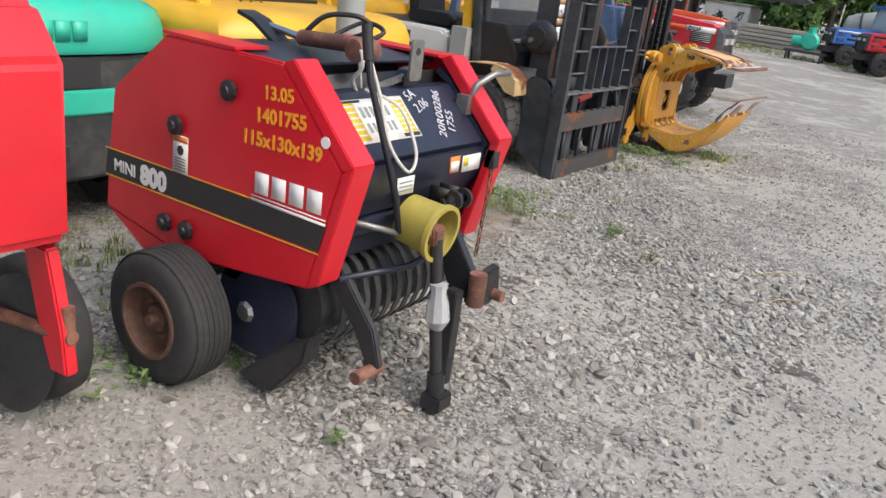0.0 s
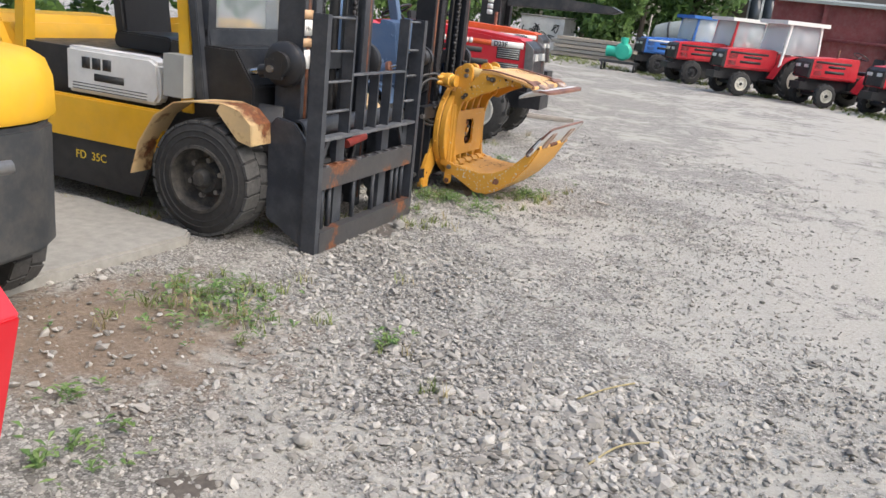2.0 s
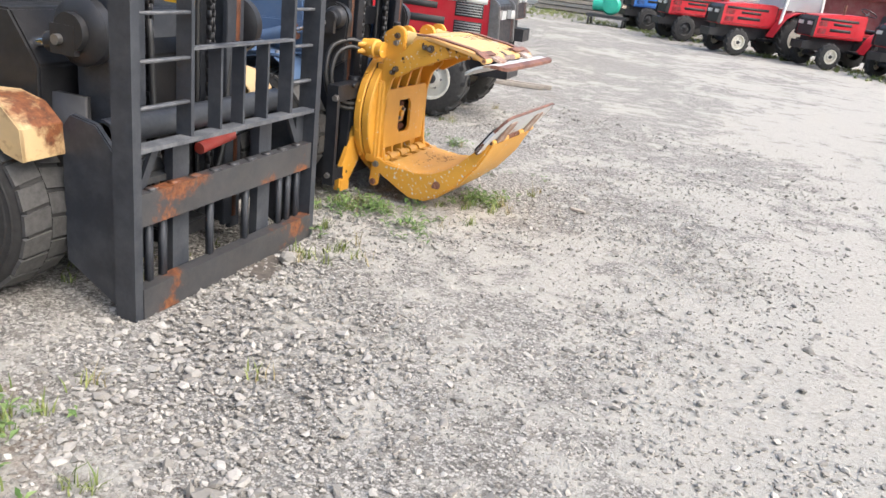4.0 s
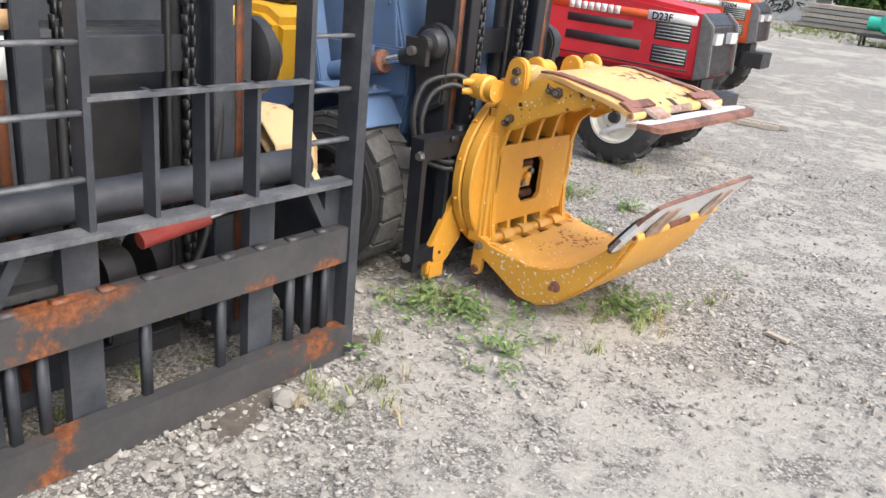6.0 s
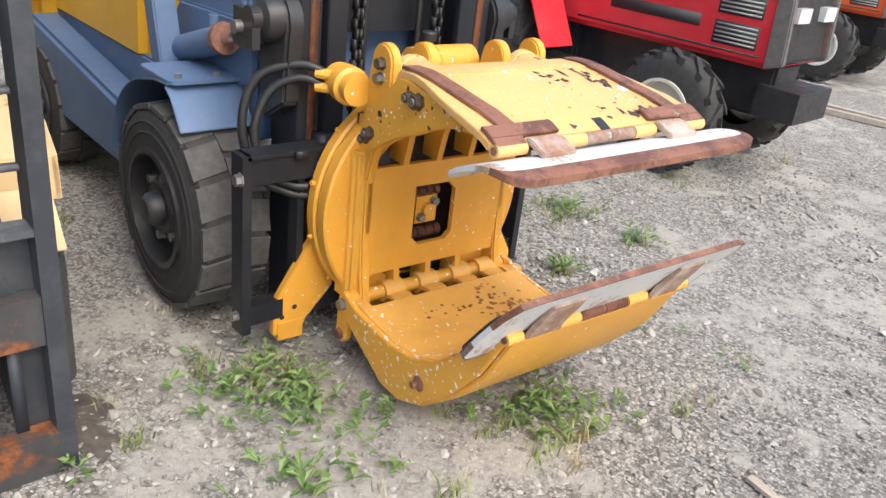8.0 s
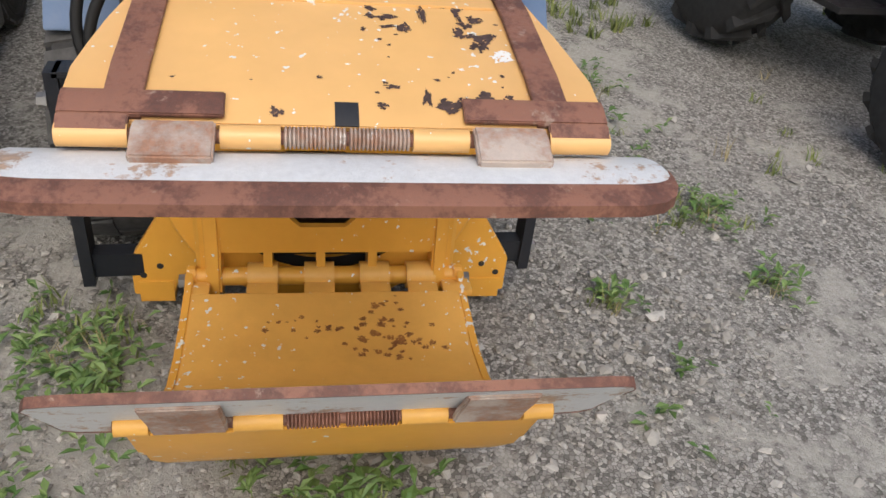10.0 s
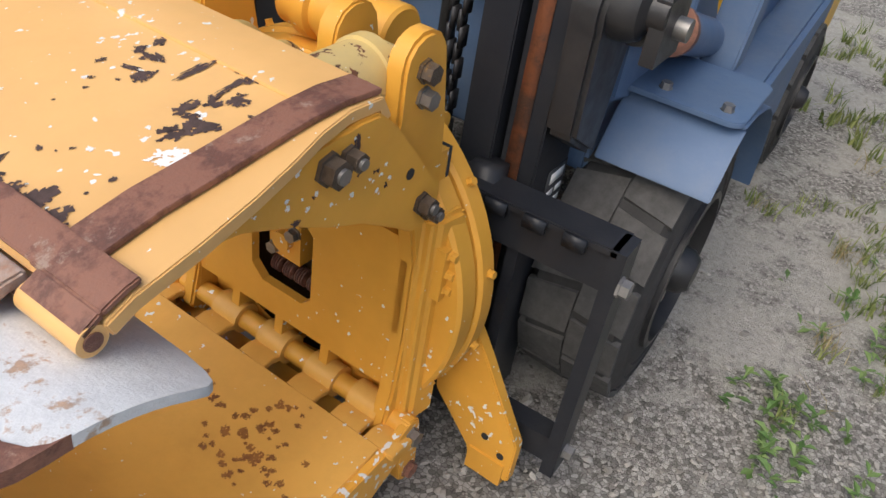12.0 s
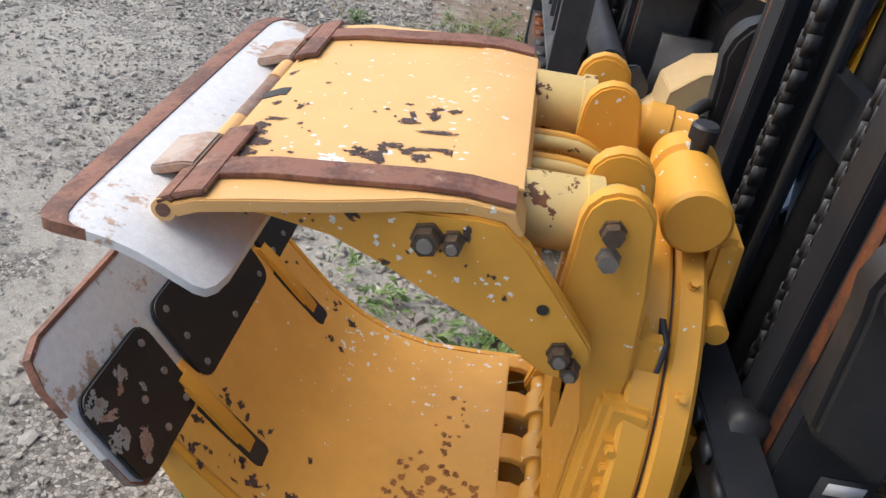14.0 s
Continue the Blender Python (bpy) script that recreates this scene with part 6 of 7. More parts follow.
    for k in range(16):
        z = 0.80 - 0.024 * k
        ax = (1, 0, 0) if k % 2 else (0.5, 1, 0)
        lk = bm_lathe([(0.009 + 0.003 * math.cos(2 * math.pi * i / 6), 0.003 * math.sin(2 * math.pi * i / 6)) for i in range(6)], (0, 0, 0), ax, 10, closed=True)
        lk.transform(Matrix.Translation((1.235 - 0.001 * k, -5.575, z)) @ Matrix.Diagonal((1, 1, 1.6, 1)))
        me = bpy.data.meshes.new("tmp")
        lk.to_mesh(me)
        lk.free()
        bm.from_mesh(me)
        bpy.data.meshes.remove(me)
    part("safety_chain", bm, M_RUST, b)
    part("chain_hook", bm_box(1.21, 1.25, -5.60, -5.56, 0.79, 0.86), M_GREASE, b, bev=0.006)
    return b


build_baler()


def build_red_implement():
    """The second red machine beside the baler, of which the front edge shows."""
    b = thing("hay_machine", "faded red farm implement with a rubber latch and rusty linkage", "farm implement")
    part("side_hood", bm_prism([(0.10, 0.62), (0.08, 1.20), (0.30, 1.30), (0.66, 1.262), (0.775, 1.13), (0.775, 0.66), (0.63, 0.60)], "y", -7.95, -6.985), M_RED, b, bev=0.02)
    part("door_seam", bm_box(0.545, 0.551, -6.985, -6.982, 0.62, 1.25), M_INK, b)
    lat = part("rubber_latch", bm_box(0.52, 0.70, -6.98, -6.968, 0.865, 0.885), M_SEAT, b, "black rubber latch", bev=0.004)
    part("latch_end", bm_box(0.665, 0.725, -6.975, -6.955, 0.855, 0.90), M_SEAT, lat, bev=0.008)
    part("latch_end", bm_box(0.52, 0.545, -6.975, -6.955, 0.845, 0.905), M_SEAT, lat, bev=0.006)
    wh = part("wheel", bm_lathe([(0.10, -0.06), (0.20, -0.07), (0.232, -0.05), (0.24, 0), (0.232, 0.05), (0.20, 0.07), (0.10, 0.06)], (0.42, -6.90, 0.24), (0, 1, 0), 40), M_TYRE, b, smooth=60)
    part("rim", bm_lathe([(0.12, 0), (0.10, -0.03), (0.04, -0.02), (0, -0.015)], (0.42, -6.965, 0.24), (0, -1, 0), 24), M_RUSTRIM, wh)
    part("frame_plate", bm_prism([(0.60, 0.62), (0.72, 0.62), (0.78, 0.40), (0.80, 0.26), (0.72, 0.25), (0.66, 0.40)], "y", -7.03, -6.99), M_RED, b, bev=0.006)
    part("link_rod", bm_cyl((0.35, -7.06, 0.34), (0.79, -7.0, 0.37), 0.02), M_RUST, b)
    part("link_pin", bm_cyl((0.77, -7.0, 0.30), (0.77, -7.0, 0.46), 0.018), M_RUST, b)
    part("disc", bm_lathe([(0, 0.03), (0.15, 0.012), (0.21, 0), (0.21, -0.004), (0, 0.02)], (0.52, -7.02, 0.26), (0, -1, 0.2), 32), M_GREASE, b, "worn dark steel disc")
    part("rust_patch", bm_box(0.40, 0.60, -7.0, -6.98, 0.60, 0.70), M_RUST, b, bev=0.01)
    bm = bmesh.new()
    for k in range(13):
        bm_box(0.655 + (0.004 if k % 2 else -0.006), 0.672 + (0.004 if k % 2 else -0.006), -6.978, -6.966, 0.68 - 0.026 * k, 0.70 - 0.026 * k + 0.008, bm)
    part("drive_chain", bm, M_RUST, b)
    return b


build_red_implement()


# ---- machines behind, seen from their counterweights ----
def counterweight_truck(name, label, x, y, half, top_mat, z_mid, z_top, brand, text_size, low_mat, post_mat):
    f = thing(name, label, "forklift")
    prof = [(x - half, -0.78), (x + 0, 0)]
    rows = []
    bm = bmesh.new()
    n = 14
    levels = [(z_mid, 0.0, 1.0), (z_mid + 0.02, 0.012, 1.0), (z_top - 0.12, 0.0, 1.0), (z_top - 0.05, -0.03, 0.985), (z_top - 0.015, -0.09, 0.95), (z_top, -0.18, 0.88)]
    for z, dx, k in levels:
        row = []
        for i in range(n + 1):
            u = -1 + 2 * i / n
            xx = x + dx - 0.14 * abs(u) ** 5
            row.append(bm.verts.new((xx, y + half * k * u, z)))
        for u in (0.98, -0.98):
            row.append(bm.verts.new((x - 0.95, y + half * k * u, z)))
        rows.append(row)
    for a, b2 in zip(rows, rows[1:]):
        for i in range(len(a)):
            j = (i + 1) % len(a)
            bm.faces.new((a[i], a[j], b2[j], b2[i]))
    bm.faces.new(rows[-1])
    bm.faces.new(rows[0][::-1])
    bmesh.ops.recalc_face_normals(bm, faces=bm.faces[:])
    cw = part("counterweight", bm, top_mat, f, smooth=50)
    name_blocks(brand, text_size, top_mat, cw, face_x(x + 0.006, y - half * 0.80, (z_mid + z_top) / 2 - text_size * 0.45), "raised_mark", 0.012)
    low = [(-1.0, x - 0.15), (-0.8, x - 0.05), (-0.4, x - 0.01), (0.4, x - 0.01), (0.8, x - 0.05), (1.0, x - 0.15)]
    part("lower_counterweight", bm_prism([(px + 0.02, y + half * 0.98 * u) for u, px in low] + [(x - 0.9, y + half), (x - 0.9, y - half)], "z", 0.28, z_mid - 0.012), low_mat, f, bev=0.02)
    if top_mat is M_TEAL:
        part("side_band", bm_prism([(px + 0.035, y + half * 1.0 * u) for u, px in low] + [(x - 0.9, y + half * 1.01), (x - 0.9, y - half * 1.01)], "z", 0.60, 0.72), top_mat, f, bev=0.01)
        part("recess", bm_prism([(px + 0.028, y + half * 0.8 * u) for u, px in low] + [(x - 0.6, y + half * 0.8), (x - 0.6, y - half * 0.8)], "z", 0.73, 0.866), M_INK, f)
    part("body_side", bm_box(x - 2.2, x - 0.85, y - half * 0.92, y + half * 0.92, 0.30, z_mid + 0.1), top_mat, f, bev=0.03)
    # slot not cut: a black block paints the shade inside it
    part("tow_slot", bm_box(x - 0.05, x + 0.014, y - 0.10, y + 0.10, 0.40, 0.52), M_INK, f)
    for s in (-1, 1):
        wheel_block("rear_wheel", f, (x - 0.42, y + s * (half - 0.13), 0.27), 0.27, 0.18, s, M_GREASE, 15)
        wheel_block("front_wheel", f, (x - 1.95, y + s * (half - 0.06), 0.33), 0.33, 0.22, s, M_GREASE, 15)
        part("rear_post", bm_prism([(x - 0.55, z_top - 0.03), (x - 0.44, z_top - 0.03), (x - 0.54, 2.1), (x - 0.63, 2.1)], "y", y + s * (half - 0.16) - 0.045, y + s * (half - 0.16) + 0.045), post_mat, f, bev=0.008)
        part("front_post", bm_box(x - 1.75, x - 1.68, y + s * (half - 0.12) - 0.03, y + s * (half - 0.12) + 0.03, z_mid, 2.1), post_mat, f, bev=0.006)
        part("roof_rail", bm_box(x - 1.76, x - 0.52, y + s * (half - 0.15) - 0.03, y + s * (half - 0.15) + 0.03, 2.08, 2.14), post_mat, f, bev=0.006)
    for k in range(6):
        part("roof_bar", bm_box(x - 0.70 - 0.19 * k, x - 0.66 - 0.19 * k, y - half + 0.16, y + half - 0.16, 2.09, 2.13), post_mat, f)
    part("engine_hood", bm_box(x - 1.35, x - 0.75, y - half * 0.7, y + half * 0.7, z_mid, z_top + 0.02), M_GREASE, f, bev=0.03)
    seat_and_levers(f, x - 1.15, y, z_top + 0.02)
    part("work_lamp", bm_cyl((x - 0.45, y + half - 0.16, z_top + 0.25), (x - 0.37, y + half - 0.16, z_top + 0.24), 0.04), M_SEAT, f)
    for s in (-1, 1):
        part("mast_rail", bm_box(x - 2.75, x - 2.55, y + s * 0.34 - 0.04, y + s * 0.34 + 0.04, 0.08, 2.2), M_BLACK, f, bev=0.004)
    return f


counterweight_truck("forklift", "yellow forklift seen from its raised-letter counterweight, dark grey below", -0.38, -4.60, 0.79, M_YELLOW, 0.84, 1.13, 3, 0.17, M_DGREY, M_YELLOW)
counterweight_truck("forklift", "teal green forklift seen from its wide counterweight", -0.78, -6.16, 0.74, M_TEAL, 0.88, 1.12, 10, 0.125, M_DGREY, M_TEAL)


def build_pole():
    p = thing("steel_pole", "grey steel pole streaked with rust", "pole")
    part("shaft", bm_cyl((-0.24, -4.74, 0.06), (-0.24, -4.74, 5.5), 0.075, 20), M_GALV, p)
    part("base_plate", bm_box(-0.36, -0.12, -4.86, -4.62, 0.06, 0.08), M_GALV, p)
    return p


build_pole()


def build_slab():
    s = part("concrete_slab", bm_prism([(-0.60, -2.84), (-0.66, -2.74), (-1.6, -2.60), (-2.6, -2.9), (-2.6, -4.95), (-0.10, -4.98), (-0.12, -4.55), (-0.68, -4.45), (-0.70, -3.9), (-0.63, -3.2)], "z", -0.06, 0.06), M_CONC, None, bev=0.015)
    return tagged(s, "weathered grey concrete slab lying in the gravel", "slab")


build_slab()


# ---- tractors ----
def lug_wheel(name, parent, at, r, w, side, rim_mat, lugs=14, rim_r=None, label=""):
    x, y, z = at
    rim_r = rim_r or r * 0.52
    wh = part(name, bm_lathe([(rim_r, -w / 2), (r * 0.80, -w / 2), (r * 0.90, -w * 0.38), (r * 0.92, 0), (r * 0.90, w * 0.38), (r * 0.80, w / 2), (rim_r, w / 2)], at, (0, 1, 0), 40), M_TYRE, parent, label, smooth=60)
    for k in range(lugs):
        for row in (-1, 1):
            a = 2 * math.pi * (k + (0.5 if row > 0 else 0)) / lugs
            bm = bmesh.new()
            vs = []
            for rr in (r * 0.88, r):
                for yy, skew in ((0.0, 0.30), (w * 0.48, -0.02)):
                    for d in (-0.06, 0.06):
                        aa = a + d + skew
                        q = rr * (0.94 if yy else 1)
                        vs.append(bm.verts.new((x + q * math.cos(aa), y + row * yy, z + q * math.sin(aa))))
            for f in ((0, 1, 3, 2), (4, 6, 7, 5), (0, 4, 5, 1), (2, 3, 7, 6), (0, 2, 6, 4), (1, 5, 7, 3)):
                bm.faces.new([vs[i] for i in f])
            bmesh.ops.recalc_face_normals(bm, faces=bm.faces[:])
            part("lug", bm, M_TYRE, wh)
    yo = y + side * w / 2
    part("rim", bm_lathe([(rim_r * 1.03, -0.02), (rim_r * 1.03, 0.01), (rim_r * 0.93, 0.01), (rim_r * 0.88, -0.05), (rim_r * 0.55, -0.04), (rim_r * 0.42, -0.01), (0, -0.01)], (x, yo, z), (0, side, 0), 32), rim_mat, wh)
    part("hub", bm_lathe([(0, 0), (rim_r * 0.26, 0), (rim_r * 0.22, 0.035), (0, 0.04)], (x, yo - side * 0.012, z), (0, side, 0), 16), M_GREASE, wh)
    for k in range(6):
        a = 2 * math.pi * k / 6
        bolt(wh, (x + rim_r * 0.48 * math.cos(a), yo - side * 0.04, z + rim_r * 0.48 * math.sin(a)), (0, side, 0), 0.012, 0.02)
    return wh


def build_tractor(name, label, at, turn, paint, brand=0, model="", cab=None, fr=0.33, rr=0.55, L=1.0, rim=None, group="", stripe=None):
    """A compact tractor that faces +x, with its front axle at the origin."""
    t = thing(name, label, "tractor", group, at, turn)
    rim = rim or M_RIM
    hood = [(-1.05, 0.70), (0.42, 0.70), (0.47, 0.74), (0.44, 1.10), (0.34, 1.20), (-0.2, 1.25), (-1.05, 1.28)]
    hood = [(x * L, z) for x, z in hood]
    h = part("hood", bm_prism(hood, "y", -0.30, 0.30), paint, t, bev=0.035)
    for s in (-1, 1):
        part("grille_slot", bm_box(-0.62 * L, -0.10 * L, min(s * 0.299, s * 0.304), max(s * 0.299, s * 0.304), 1.0, 1.06), M_INK, h)
        part("grille_slot", bm_box(-0.62 * L, -0.02 * L, min(s * 0.299, s * 0.304), max(s * 0.299, s * 0.304), 0.86, 0.93), M_INK, h)
        for z0 in (0.80, 0.97):
            if model:
                part("louvre_panel", bm_box(0.07 * L, 0.33 * L, min(s * 0.299, s * 0.3025), max(s * 0.299, s * 0.3025), z0 - 0.012, z0 + 0.118), M_INK, h)
            for k in range(5):
                part("louvre", bm_box(0.08 * L, 0.32 * L, min(s * 0.299, s * 0.305), max(s * 0.299, s * 0.305), z0 + 0.024 * k, z0 + 0.010 + 0.024 * k), M_GALV if model else M_GREASE, h)
        part("stripe", bm_box(-0.80 * L, 0.30 * L, min(s * 0.299, s * 0.3035), max(s * 0.299, s * 0.3035), 1.095, 1.155), stripe or M_TORANGE, h)
        part("hood_line", bm_box(-0.85 * L, 0.36 * L, min(s * 0.299, s * 0.3035), max(s * 0.299, s * 0.3035), 0.755, 0.765), M_INK, h)
    if brand:
        name_blocks(brand, 0.085, M_PAPER, h, face_ny(-0.62 * L, -0.3045, 1.097))
    if model:
        part("model_plate", bm_box(0.0, 0.36 * L, -0.3055, -0.303, 1.09, 1.16), M_PAPER, h)
        writing(model, 0.075, M_INK, h, face_ny(0.03, -0.3062, 1.097), bold=0.002)
    g = part("grille", bm_prism([(0.44 * L, 0.72), (0.475 * L, 0.75), (0.45 * L, 1.10), (0.36 * L, 1.19)], "y", -0.26, 0.26), M_GREASE, t, bev=0.01)
    for s in (-1, 1):
        part("grille_frame", bm_prism([(0.40 * L, 0.70), (0.50 * L, 0.74), (0.475 * L, 1.10), (0.38 * L, 1.19)], "y", min(s * 0.315, s * 0.27), max(s * 0.315, s * 0.27)), M_STEEL if model else M_GREASE, t, bev=0.008)
    for s in (-1, 1):
        part("headlamp", bm_box(0.45 * L, 0.492 * L, s * 0.17 - 0.075, s * 0.17 + 0.075, 0.97, 1.05), M_LENS, g, bev=0.008)
    part("bumper_weight", bm_box(0.36 * L, 0.60 * L, -0.22, 0.22, 0.42, 0.60), M_GREASE, t, bev=0.02)
    part("chassis", bm_joined(bm_box(-1.2 * L, 0.42 * L, -0.16, 0.16, 0.40, 0.72), bm_box(-1.95 * L, -0.9 * L, -0.20, 0.20, 0.38, 0.80)), M_GREASE, t, bev=0.02)
    part("front_axle", bm_cyl((0, -0.42, fr), (0, 0.42, fr), 0.055), M_GREASE, t)
    part("rear_axle", bm_cyl((-1.5 * L, -0.5, rr), (-1.5 * L, 0.5, rr), 0.09), M_GREASE, t)
    for s in (-1, 1):
        lug_wheel("front_wheel", t, (0, s * 0.50, fr), fr, 0.19, s, rim)
        lug_wheel("rear_wheel", t, (-1.5 * L, s * 0.54, rr), rr, 0.28, s, rim, 16)
        fen = [(-1.5 * L + (rr + 0.07) * math.cos(radians(a)), rr + (rr + 0.07) * math.sin(radians(a))) for a in range(165, 10, -12)]
        part("fender", bm_strip(fen + [(-1.5 * L + rr + 0.16, rr - 0.02)], "y", min(s * 0.36, s * 0.68), max(s * 0.36, s * 0.68), -0.012), paint, t, bev=0.004)
        part("fender_side", bm_prism(fen + [(-1.5 * L, rr)], "y", min(s * 0.36, s * 0.375), max(s * 0.36, s * 0.375)), paint, t)
        part("step", bm_box(-1.05 * L, -0.70 * L, min(s * 0.2, s * 0.48), max(s * 0.2, s * 0.48), 0.44, 0.47), M_GREASE, t, bev=0.006)
    part("dashboard", bm_prism([(-1.10 * L, 0.75), (-0.98 * L, 0.75), (-1.0 * L, 1.30), (-1.12 * L, 1.26)], "y", -0.22, 0.22), M_SEAT, t, bev=0.02)
    part("steering_wheel", bm_lathe([(0.19 + 0.014 * math.cos(2 * math.pi * k / 8), 0.014 * math.sin(2 * math.pi * k / 8)) for k in range(8)], (-1.26 * L, 0, 1.36), (-0.5, 0, 1), 28, closed=True), M_SEAT, t)
    part("steering_column", bm_bar([(-1.07 * L, 0, 1.2), (-1.26 * L, 0, 1.36)], 0.018), M_SEAT, t)
    part("seat", bm_prism(rounded(-1.85 * L, -1.45 * L, 0.88, 0.98, 0.04), "y", -0.22, 0.22), M_SEAT, t, bev=0.01)
    part("backrest", bm_prism([(-1.85 * L, 0.95), (-1.78 * L, 0.95), (-1.86 * L, 1.35), (-1.93 * L, 1.33)], "y", -0.21, 0.21), M_SEAT, t, bev=0.02)
    part("exhaust", bm_cyl((-0.45 * L, 0.12, 1.22), (-0.45 * L, 0.12, 1.48), 0.03), M_RUST, t) if not cab else None
    if cab:
        roof, post, glass = cab
        for s in (-1, 1):
            for x0, x1 in ((-1.0 * L, -1.12 * L), (-2.05 * L, -1.98 * L)):
                part("cab_post", bm_prism([(x0 - 0.03, 0.85), (x0 + 0.03, 0.85), (x1 + 0.03, 2.0), (x1 - 0.03, 2.0)], "y", s * 0.55 - 0.03, s * 0.55 + 0.03), post, t, bev=0.006)
        part("cab_roof", bm_box(-2.15 * L, -0.92 * L, -0.65, 0.65, 1.98, 2.08), roof, t, bev=0.03)
        if glass:
            part("windscreen", bm_prism([(-0.99 * L, 1.25), (-0.985 * L, 1.25), (-1.10 * L, 1.98), (-1.105 * L, 1.98)], "y", -0.53, 0.53), M_GLASS, t)
            for s in (-1, 1):
                part("side_glass", bm_box(-2.0 * L, -1.1 * L, s * 0.55 - 0.003, s * 0.55 + 0.003, 1.2, 1.98), M_GLASS, t)
    return t


build_tractor("tractor", "red compact tractor with white wheel rims, bonnet towards the yard road", (-0.86, 3.02, 0), 3, M_TRED, 8, "D23F", None, 0.37, 0.58, 1.08)
build_tractor("tractor", "orange-red compact tractor with worn bonnet lettering", (-1.95, 7.25, 0), 4, M_TORANGE, 8, "E2004", None, 0.36, 0.58, 1.05, stripe=M_PAPER)
ROW = "tractors across the yard road"
build_tractor("tractor", "red compact tractor with a white sun canopy and glass", (1.05, 17.3, 0), -146, M_TRED, 0, "", (M_PAPER, M_PAPER, True), 0.33, 0.55, 1.05, group=ROW, stripe=M_INK)
build_tractor("tractor", "small faded red tractor without a canopy", (3.15, 16.9, 0), -146, M_TRED, 0, "", None, 0.31, 0.45, 0.95, group=ROW, stripe=M_INK)
build_tractor("tractor", "small faded red tractor without a canopy", (4.75, 15.9, 0), -146, M_TRED, 0, "", None, 0.31, 0.45, 0.95, group=ROW, stripe=M_INK)
build_tractor("tractor", "small faded red tractor without a canopy", (6.35, 14.9, 0), -146, M_TRED, 0, "", None, 0.31, 0.45, 0.95, group=ROW, stripe=M_INK)
build_tractor("tractor", "red tractor with a cab and large windows", (-0.5, 19.8, 0), -146, M_TRED, 0, "", (M_PAPER, M_TRED, True), 0.36, 0.58, 1.1, M_DGREY, ROW, M_INK)
build_tractor("tractor", "blue tractor with a blue cab roof", (-1.9, 22.4, 0), -146, M_TBLUE, 0, "", (M_TBLUE, M_TBLUE, True), 0.36, 0.6, 1.1, M_DGREY, ROW, M_PAPER)


# ---- timber on the ground ----
def plank(name, label, a, b, w, h, mat, z=0.0):
    d = Vector((b[0] - a[0], b[1] - a[1], 0))
    ang = math.degrees(math.atan2(d.y, d.x))
    ob = part(name, bm_box(-d.length / 2, d.length / 2, -w / 2, w / 2, 0, h), mat, None, bev=0.004)
    ob.matrix_basis = pose((a[0] + b[0]) / 2, (a[1] + b[1]) / 2, z, 0, 0, ang)
    return tagged(ob, label, "timber")


plank("timber_batten", "long weathered timber batten lying on the gravel", (-2.3, 5.40), (-0.42, 5.68), 0.07, 0.05, M_WOOD)
plank("timber_batten", "long weathered timber batten lying on the gravel", (-2.2, 5.20), (-0.50, 5.55), 0.06, 0.045, M_WOOD)


# ---- far side of the yard ----
def build_container():
    c = thing("storage_box", "white painted storage box covered in dark spray scribble", "container")
    part("body", bm_box(-9.4, -7.3, 31.0, 33.2, 0.0, 1.55), M_WHITE, c, bev=0.02)
    part("lid", bm_box(-9.45, -7.25, 30.95, 33.25, 1.5, 1.58), M_CONC, c)
    rnd = random.Random(4)
    for k in range(22):
        x, z = rnd.uniform(-9.2, -7.5), rnd.uniform(0.35, 1.35)
        pts = [(x + rnd.uniform(-0.2, 0.2), 30.985, z + rnd.uniform(-0.22, 0.22)) for _ in range(4)]
        part("scribble", bm_tube(pts, 0.022, 5), M_INK, c)
    return c


build_container()


def build_slab_stack():
    s = thing("slab_stack", "stack of pale grey concrete slabs and boards", "slabs")
    rnd = random.Random(7)
    for k in range(5):
        y = 27.6 + rnd.uniform(-0.08, 0.08)
        part("slab", bm_box(-6.7 + rnd.uniform(-0.2, 0.1), -3.2 + rnd.uniform(-0.2, 0.3), y, y + 1.2, 0.06 + 0.16 * k, 0.19 + 0.16 * k), M_CONC if k % 2 else M_WOOD, s, bev=0.012)
    for x in (-6.2, -3.9):
        part("bearer", bm_box(x, x + 0.12, 27.6, 28.8, 0, 0.06), M_WOOD, s)
    return s


build_slab_stack()


def build_pump():
    p = thing("pump", "teal painted pump on a small steel frame", "pump")
    part("skid", bm_box(-3.5, -2.2, 21.6, 22.2, 0.25, 0.33), M_DGREY, p, bev=0.01)
    for x in (-3.4, -2.3):
        part("leg", bm_box(x - 0.03, x + 0.03, 21.62, 21.7, 0, 0.26), M_DGREY, p)
        part("leg", bm_box(x - 0.03, x + 0.03, 22.1, 22.18, 0, 0.26), M_DGREY, p)
    part("casing", bm_lathe([(0, 0), (0.24, 0.02), (0.30, 0.10), (0.30, 0.25), (0.20, 0.32), (0, 0.34)], (-2.78, 21.7, 0.65), (0, 1, 0), 28), M_TEAL, p)
    part("motor", bm_cyl((-3.35, 21.9, 0.62), (-2.85, 21.9, 0.62), 0.18, 24), M_TEAL, p)
    part("flange", bm_cyl((-2.78, 21.87, 0.92), (-2.78, 21.87, 1.12), 0.13, 20), M_TEAL, p)
    return p


build_pump()


